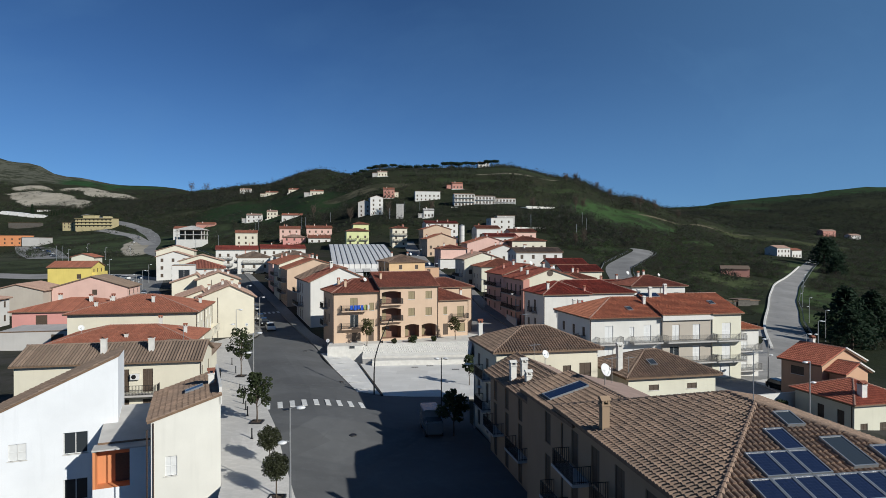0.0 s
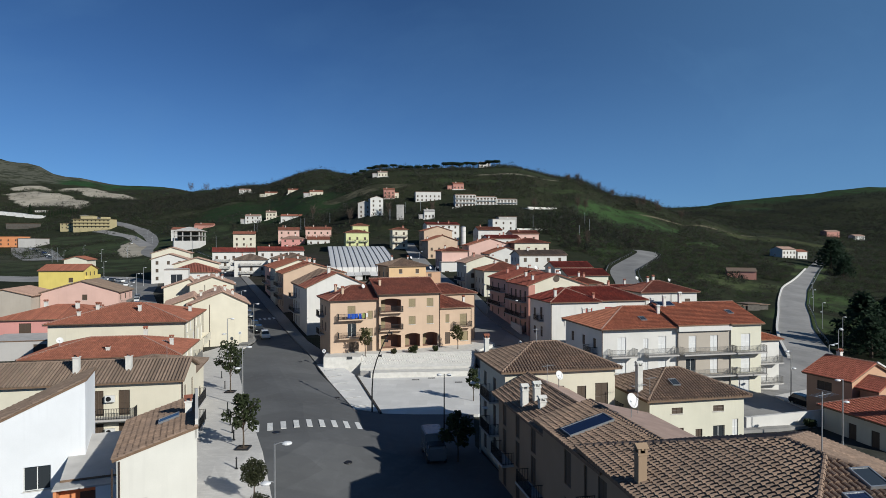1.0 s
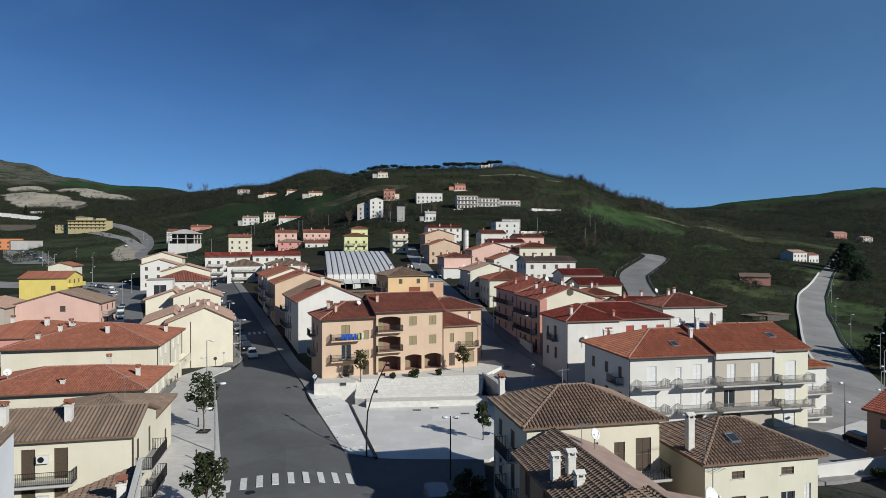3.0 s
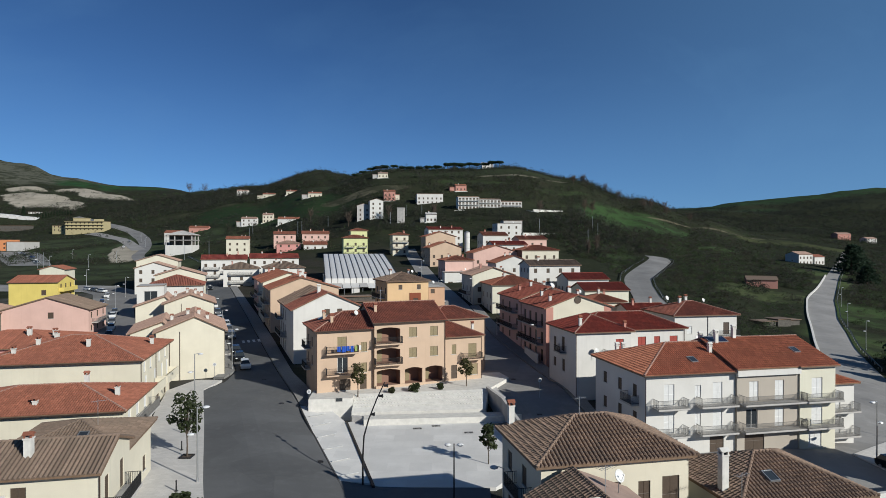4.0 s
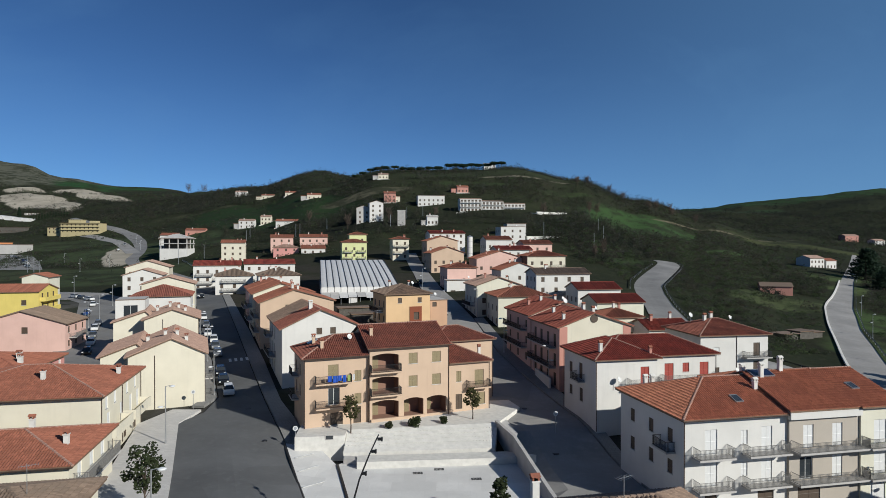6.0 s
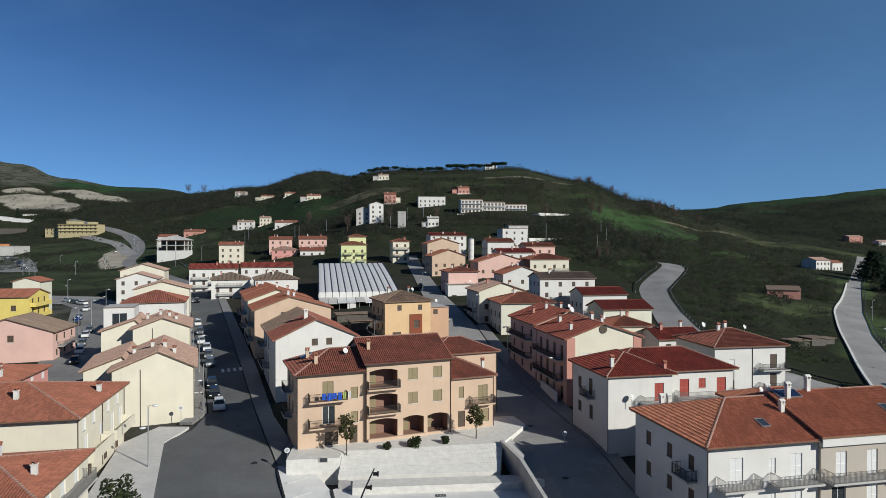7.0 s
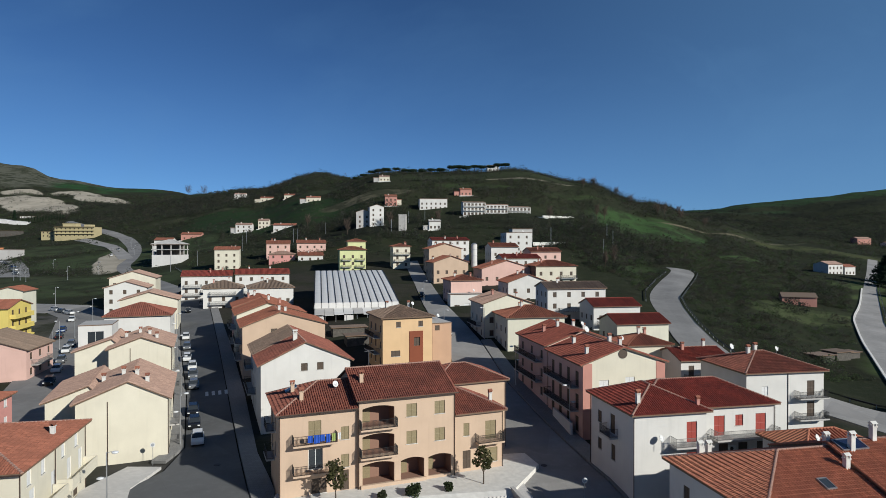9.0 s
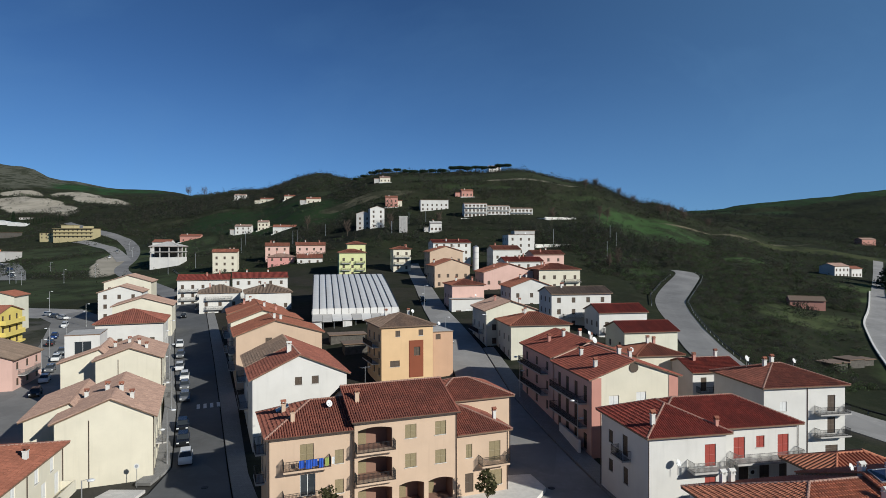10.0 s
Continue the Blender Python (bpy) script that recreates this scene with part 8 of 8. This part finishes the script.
    for gx, gy, rx, ry, n, tall in groves:
        for _ in range(n):
            x, y = gx + rng.gauss(0, 0.5) * rx, gy + rng.gauss(0, 0.5) * ry
            if not any(abs(x - hx) < hw * 0.62 and abs(y - hy) < hd * 0.4 for hx, hy, hw, hd in CLEAR):
                add(x, y, rng.uniform(1.1, 2.2), tall * rng.uniform(0.6, 1.15), rng.choice(("dark", "wood", "wood", "brown")), 27)
    for hx, hy, hw, hd in CLEAR:
        for _ in range(9):
            x, y = hx + rng.uniform(-1.2, 1.2) * hw, hy + rng.uniform(-1.3, -0.45) * hd
            if hy > 300 and not in_patch(x, y, CLAY, 1.0):
                add(x, y, rng.uniform(1.0, 2.0), rng.uniform(2.0, 4.5), rng.choice(("brown", "olive", "dark", "wood")), 18)
    for _ in range(520):
        u = rng.uniform(-0.5, 0.46)
        y = rng.uniform(625, 700)
        add(u * y, y, rng.uniform(1.4, 3.0), rng.uniform(2.0, 4.5) + (2.5 if 0.1 < u < 0.42 and rng.random() < 0.3 else 0), "grey" if u > 0.1 else "dark", 14)
    for which, mat, label in (("dark", leaf_mat("evergreen_scrub", (0.036, 0.046, 0.024)), "dark evergreen scrub on the hills"), ("brown", leaf_mat("bare_scrub", (0.056, 0.051, 0.037)), "bare brown winter scrub on the hills"),
                              ("olive", leaf_mat("olive_scrub", (0.060, 0.084, 0.034)), "low green bushes on the hills"), ("wood", leaf_mat("dark_wood", (0.020, 0.025, 0.019)), "dark winter woods on the far hills"),
                              ("grey", leaf_mat("grey_scrub", (0.060, 0.059, 0.050)), "grey leafless scrub and bare trees on the hills")):
        rows = np.array(plants[which])
        rep = np.repeat(rows, rows[:, 5].astype(int), axis=0)
        n = len(rep)
        a, q, zz = arr.uniform(0, 6.283, n), arr.uniform(0.1, 1, n) ** 0.6, arr.uniform(0.05, 1.0, n)
        k = rep[:, 3] * q * (1.15 - 0.6 * zz)
        c = np.stack((rep[:, 0] + k * np.cos(a), rep[:, 1] + k * np.sin(a), rep[:, 2] + rep[:, 4] * zz), 1)
        d = arr.normal(size=(n, 3))
        d /= np.linalg.norm(d, axis=1)[:, None]
        e = np.cross(d, arr.normal(size=(n, 3)))
        e /= np.linalg.norm(e, axis=1)[:, None]
        s = (np.minimum(rep[:, 3], 3.0) * arr.uniform(0.14, 0.30, n) * np.where(rep[:, 5] > 80, 0.50, np.where(rep[:, 5] > 48, 0.66, 0.80)))[:, None]
        verts = np.stack((c - d * s, c + e * s, c + d * s), 1).reshape(-1, 3)
        me = bpy.data.meshes.new("scrub")
        me.vertices.add(3 * n)
        me.vertices.foreach_set("co", verts.ravel())
        me.loops.add(3 * n)
        me.loops.foreach_set("vertex_index", np.arange(3 * n, dtype=np.int32))
        me.polygons.add(n)
        me.polygons.foreach_set("loop_start", np.arange(0, 3 * n, 3, dtype=np.int32))
        me.update(calc_edges=True)
        me.materials.append(mat)
        tagged(new("scrub", me), label, "scrub", kind="stuff")


hill_scrub()


def bare_tree(x, y, h, r, seed, label="tall leafless tree on the hillside"):
    """A trunk that forks into ever thinner bare limbs."""
    rng = random.Random(seed)
    ob = thing("tree", pose(x, y, ground(x, y)), label, "tree", "bare trees")
    bm = bmesh.new()
    tube(bm, [(0, 0, -0.5), (0.1, 0, h * 0.3), (0, 0.1, h * 0.6)], h * 0.022, h * 0.012, 6)
    tw = bmesh.new()
    for i in range(14):
        a, f = i * 2.4, 0.28 + 0.6 * i / 14
        q = r * (1.1 - 0.55 * f) * rng.uniform(0.6, 1)
        p = (q * math.cos(a), q * math.sin(a), h * (f + 0.25))
        tube(bm, [(0, 0, h * f * 0.75), (p[0] * 0.45, p[1] * 0.45, h * (f + 0.1)), p], h * 0.008, 0.03, 5)
        for _ in range(11):
            b = rng.uniform(0.3, 1.0)
            o = (p[0] * b, p[1] * b, h * f * 0.75 + (p[2] - h * f * 0.75) * b)
            tube(tw, [o, (o[0] + rng.gauss(0, r * 0.22), o[1] + rng.gauss(0, r * 0.22), o[2] + rng.uniform(0.3, r * 0.5))], 0.11, 0.05, 4)
    part("trunk", bm, BARK, ob)
    part("twig_crown", tw, BARK, ob)


for i, (x, y, h, r) in enumerate(((175, 560, 9, 4.0), (183, 566, 10, 4.5), (197, 566, 9, 4.0), (118, 585, 8, 3.6), (128, 590, 9, 4), (150, 596, 8, 4), (76, 330, 9, 2.2), (70, 322, 7, 1.8), (-470, 1140, 16, 9), (-445, 1150, 18, 9),
                                  (-64, 420, 9, 3.2), (-38, 424, 9, 3), (-8, 428, 8, 3), (66, 450, 9, 3.4), (102, 470, 10, 3.6), (110, 480, 9, 3.4), (-100, 470, 8, 3), (206, 596, 9, 4), (230, 596, 8, 4), (160, 586, 8, 4))):
    bare_tree(x, y, h, r, 700 + i)

# ---- street furniture ----


def street_lamp(h=7.0, twin=True):
    ob = thing("street_lamp", pose(0, 0, 0), "grey steel street lamp with pale glass heads", "street lamp", "street lamps")
    bm = bmesh.new()
    tube(bm, [(0, 0, -0.3), (0, 0, h * 0.5), (0, 0, h)], 0.085, 0.05, 8)
    tube(bm, [(0, 0, 0), (0, 0, 0.5)], 0.13, 0.11, 8)
    part("pole", bm, GALV, ob)
    for side, z, L in ((1, h, 0.75), (-1, h * 0.66, 0.55)) if twin else ((1, h, 0.8),):
        bm = bmesh.new()
        tube(bm, [(0, 0, z - 0.05), (side * L * 0.5, 0, z + 0.05), (side * L, 0, z)], 0.03, 0.03, 6)
        arm = part("arm", bm, GALV, ob)
        bm = bmesh.new()
        bmesh.ops.create_uvsphere(bm, u_segments=12, v_segments=6, radius=0.27, matrix=Matrix.Translation((side * L, 0, z - 0.05)) @ Matrix.Diagonal((1.25, 1.0, 0.5, 1)))
        part("lamp_head", bm, LIGHTGLASS, arm, "pale glass lamp head")
    return ob


def lamps():
    first = street_lamp()
    spots = [(-10.9, 43.4, 20), (-23.5, 75.5, 20), (-34.7, 102.2, 20), (-37.6, 125, 20), (-47.6, 148, 20), (-56.2, 166, 20), (-68, 192, 20), (-78, 214, 20),
             (3.4, 66.0, 160), (15.3, 129, 190), (10.2, 151, 190), (-2.6, 181, 10), (6.6, 183, 190), (-8.9, 226, 10), (58.5, 98, 20), (69, 112, 20), (84.8, 135, 20), (101, 168, 20), (121, 205, 20), (145, 245, 20),
             (-88, 176, 20), (-101, 205, 20), (-112, 232, 20), (-95.5, 190, 200), (-84, 250, 20), (47, 88, 200), (41.6, 69, 200), (-145.8, 266.3, 20), (-190, 371, 20), (-195, 352, 20), (-215, 350, 20), (-232, 398, 20), (-222, 470, 20), (-246, 512, 20)]
    first.matrix_basis = pose(spots[0][0], spots[0][1], ground(*spots[0][:2]), 0, 0, spots[0][2])
    for x, y, a in spots[1:]:
        copy_thing(first, pose(x, y, ground(x, y), 0, 0, a))
    # tall leaning lamp of the square
    ob = thing("leaning_lamp", pose(-9.0, 79.5, -1.9), "tall dark curved lamp mast leaning over the square", "street lamp")
    bm = bmesh.new()
    tube(bm, [(0, 0, -0.4), (0, 0, 3.0), (0.12, 0, 5.0), (0.55, 0.1, 6.6), (1.35, 0.25, 8.6), (2.1, 0.4, 10.2)], 0.10, 0.05, 8)
    mast = part("mast", bm, IRON, ob)
    for k, (x, z) in enumerate(((0.75, 7.2), (1.55, 9.0), (2.05, 10.0))):
        part("spotlight", boxes([(x, x + 0.35, -0.1, 0.1, z - 0.15, z + 0.05), (x + 0.3, x + 0.42, -0.14, 0.14, z - 0.2, z + 0.1)]), IRON, mast)
    # double lamp
    ob = thing("twin_lamp", pose(-0.2, 74.0, -2.0), "dark steel lamp post with two pale heads", "street lamp")
    bm = bmesh.new()
    tube(bm, [(0, 0, -0.3), (0, 0, 6.2)], 0.08, 0.05, 8)
    pole = part("pole", bm, IRON, ob)
    for sx in (-1, 1):
        bm = bmesh.new()
        tube(bm, [(0, 0, 6.0), (sx * 0.5, 0, 6.15)], 0.03, 0.03, 6)
        bmesh.ops.create_uvsphere(bm, u_segments=12, v_segments=6, radius=0.25, matrix=Matrix.Translation((sx * 0.55, 0, 6.1)) @ Matrix.Diagonal((1.2, 1, 0.6, 1)))
        part("lamp_head", bm, LIGHTGLASS, pole)
    # round signs
    for x, y, z in ((-19.6, 103.6, -0.75), (-38.2, 118.6, 0), (12.6, 107.6, 0), (-22.2, 114.5, 0.2)):
        ob = thing("road_sign", pose(x, y, z, 0, 0, 15), "round road sign on a thin steel post", "road sign", "road signs")
        bm = bmesh.new()
        tube(bm, [(0, 0, -0.2), (0, 0, 2.5)], 0.035, sides=6)
        part("post", bm, GALV, ob)
        bm = bmesh.new()
        bmesh.ops.create_cone(bm, cap_ends=True, segments=20, radius1=0.3, radius2=0.3, depth=0.03, matrix=Matrix.Translation((0, -0.05, 2.35)) @ Matrix.Rotation(radians(90), 4, "X"))
        pl = part("plate", bm, FRAME, ob)
        bm = bmesh.new()
        bmesh.ops.create_cone(bm, cap_ends=True, segments=20, radius1=0.19, radius2=0.19, depth=0.03, matrix=Matrix.Translation((0, -0.07, 2.35)) @ Matrix.Rotation(radians(90), 4, "X"))
        part("symbol", bm, simple("sign_grey", (0.35, 0.37, 0.40), 0.5), pl)
    # wooden and steel poles on the slopes
    rng = random.Random(9)
    for i in range(26):
        x, y = rng.uniform(-230, 120), rng.uniform(350, 450)
        if -115 < x < 45 and y < 390:
            continue
        ob = thing("utility_pole", pose(x, y, ground(x, y)), "thin grey utility pole on the slope", "utility pole", "utility poles")
        bm = bmesh.new()
        tube(bm, [(0, 0, -0.5), (0, 0, rng.uniform(7, 10))], 0.14, 0.09, 6)
        part("pole", bm, GALV, ob)


lamps()


def car(paint, name="car"):
    """A small hatchback, 4 m long, on its wheels."""
    ob = thing(name, pose(0, 0, 0), "parked hatchback", "car", "parked cars")
    prof = [(-2.0, 0.35), (-2.02, 0.75), (-1.9, 0.92), (-1.0, 1.0), (0.0, 1.02), (1.75, 1.0), (1.98, 0.85), (2.0, 0.4), (1.7, 0.25), (-1.7, 0.25)]
    bm = bmesh.new()
    rings = [[bm.verts.new((x, yy, z)) for x, z in prof] for yy in (-0.82, 0.82)]
    bm.faces.new(list(reversed(rings[0])))
    bm.faces.new(rings[1])
    for k in range(len(prof)):
        j = (k + 1) % len(prof)
        bm.faces.new((rings[0][k], rings[0][j], rings[1][j], rings[1][k]))
    bmesh.ops.recalc_face_normals(bm, faces=bm.faces)
    bmesh.ops.bevel(bm, geom=list(bm.edges), offset=0.06, segments=2, affect="EDGES")
    body = part("body", bm, paint, ob)
    bm = bmesh.new()
    a = [bm.verts.new(p) for p in ((-1.1, -0.76, 0.99), (1.8, -0.76, 0.99), (1.8, 0.76, 0.99), (-1.1, 0.76, 0.99))]
    b = [bm.verts.new(p) for p in ((-0.4, -0.6, 1.44), (1.45, -0.6, 1.44), (1.45, 0.6, 1.44), (-0.4, 0.6, 1.44))]
    bm.faces.new(b)
    for k in range(4):
        bm.faces.new((a[k], a[(k + 1) % 4], b[(k + 1) % 4], b[k]))
    part("cabin_glass", bm, GLASS, ob, "dark glazed cabin")
    part("roof", boxes([(-0.42, 1.47, -0.62, 0.62, 1.43, 1.48)] ), paint, ob)
    wm = bmesh.new()
    bmesh.ops.create_cone(wm, cap_ends=True, segments=16, radius1=0.31, radius2=0.31, depth=0.2, matrix=Matrix.Rotation(radians(90), 4, "X"))
    tyre = mesh_of(wm, "wheel", RUBBER)
    wm = bmesh.new()
    bmesh.ops.create_cone(wm, cap_ends=True, segments=12, radius1=0.19, radius2=0.19, depth=0.215, matrix=Matrix.Rotation(radians(90), 4, "X"))
    rim = mesh_of(wm, "rim", GALV)
    for x in (-1.25, 1.25):
        for yy in (-0.76, 0.76):
            wh = part("wheel", tyre, None, ob, m=pose(x, yy, 0.31))
            part("rim", rim, None, wh)
    for yy in (-0.62, 0.62):
        part("headlight", boxes([(-2.03, -1.96, yy - 0.16, yy + 0.16, 0.66, 0.82)]), LIGHTGLASS, ob)
        part("tail_light", boxes([(1.95, 2.02, yy - 0.14, yy + 0.14, 0.68, 0.88)]), REDSHUT, ob)
    return ob


def cars():
    paints = [(simple("white_car", (0.75, 0.75, 0.74), 0.25, var=0.03), "white"), (simple("black_car", (0.015, 0.016, 0.018), 0.2, var=0.05), "black"), (simple("grey_car", (0.28, 0.29, 0.30), 0.25, metal=0.5, var=0.05), "silver grey"), (simple("blue_car", (0.02, 0.05, 0.18), 0.25, var=0.05), "dark blue"), (simple("red_car", (0.35, 0.02, 0.02), 0.25, var=0.05), "red")]
    protos = []
    for p, nm in paints:
        c = car(p)
        c["label"] = nm + " hatchback parked at the kerb with dark windows"
        protos.append(c)
    spots = [(-35.7, 126.0, 22, 0), (-38.9, 132.6, 22, 1), (-41.6, 138.6, 22, 1), (-47.6, 153.2, 22, 2), (-50.6, 160.0, 22, 2), (-53.4, 166.4, 22, 0), (-57.5, 173.5, 22, 0), (-62.0, 184.0, 22, 2), (-67, 195, 22, 0), (-84, 236, 22, 1),
             (-77, 158, 25, 1), (-82, 168, 25, 0), (-86.5, 176.5, 25, 2), (-92, 187, 25, 0), (-95.2, 194, 25, 2), (-110, 214, 25, 3), (-118.5, 232, 25, 0), (-104.5, 204, 205, 1), (-67, 126, 25, 4), (-70, 134, 25, 1),
             (47.5, 85.6, 14, 1), (8.6, 68.0, 12, 1), (-128, 246, 60, 0), (-133, 250, 60, 2), (-138, 254, 60, 0), (-247, 388, 70, 2), (-251, 393, 70, 0), (-255, 398, 70, 1), (-263, 409, 70, 0), (-268, 414, 70, 2), (-276, 426, 70, 3), (-281, 431, 70, 0), (-290, 440, 70, 1), (-300, 452, 70, 2), (-306, 458, 70, 0), (-238, 470, 25, 0), (-252, 505, 30, 2), (-2.0, 186, 14, 2), (-10.2, 240, 14, 1)]
    used = set()
    for x, y, a, k in spots:
        m = pose(x, y, ground(x, y) + 0.06, 0, 0, a + 90)
        dx, dy = math.cos(radians(a + 90)), math.sin(radians(a + 90))
        tiltz = math.degrees(math.atan2(ground(x + dx, y + dy) - ground(x - dx, y - dy), 2))
        m = m @ pose(0, 0, 0, 0, -tiltz, 0)
        if k in used:
            copy_thing(protos[k], m)
        else:
            protos[k].matrix_basis = m
            used.add(k)
    # delivery van in the shade of the square
    v = thing("van", pose(-1.2, 64.5, -1.93, 0, 0, 100), "pale delivery van parked in deep shade", "van")
    bm = boxes([(-0.6, 2.6, -0.95, 0.95, 0.4, 2.5)])
    bmesh.ops.bevel(bm, geom=list(bm.edges), offset=0.1, segments=2, affect="EDGES")
    part("cargo_box", bm, paints[2][0], v)
    bm = boxes([(-2.2, -0.55, -0.9, 0.9, 0.35, 1.7)])
    bmesh.ops.bevel(bm, geom=list(bm.edges), offset=0.15, segments=2, affect="EDGES")
    part("cab", bm, paints[2][0], v)
    part("windscreen", boxes([(-2.0, -0.6, -0.8, 0.8, 1.1, 1.78)]), GLASS, v)
    wm = bmesh.new()
    bmesh.ops.create_cone(wm, cap_ends=True, segments=14, radius1=0.36, radius2=0.36, depth=0.24, matrix=Matrix.Rotation(radians(90), 4, "X"))
    wme = mesh_of(wm, "wheel", RUBBER)
    for x in (-1.5, 1.7):
        for yy in (-0.82, 0.82):
            part("wheel", wme, None, v, m=pose(x, yy, 0.36))


cars()


def guard_rails():
    rails = (("bend", [(63.5, 178), (65, 195), (69, 216), (75.4, 241), (81.4, 261), (96.4, 292), (110, 319.5), (117.6, 336), (117.5, 344)]), ("valley", [(85.5, 141), (98.6, 166.4), (113.3, 192), (126, 215.8), (139.4, 237.5), (150.8, 256.5), (169.6, 284.6), (205.4, 338), (235.4, 380.6)]), ("kerb_side", [(64.5, 248), (71.6, 271), (86.6, 304), (99.5, 328)]), ("lane", [(60, 167), (69, 158.5), (77.5, 150)]), ("west", [(-87, 262), (-107, 302), (-150, 374)]))
    for nm, pts in rails:
        ps = resample(pts, 4.0)
        ob = thing("guard_rail", pose(0, 0, 0), "grey steel guard rail along the road", "guard rail", kind="structure")
        bm = bmesh.new()
        line = [(p.x, p.y, ground(p.x, p.y) + 0.75) for p in ps]
        for dz in (0.0, -0.16):
            tube(bm, [(x, y, z + dz) for x, y, z in line], 0.09, 0.09, 5)
        part("beam", bm, IRON, ob)
        pm = cached("grpost", lambda: boxes([(-0.06, 0.06, -0.06, 0.06, -0.3, 0.8)]), "post", GALV)
        for x, y, z in line:
            part("post", pm, None, ob, m=pose(x, y, z - 0.75))


guard_rails()
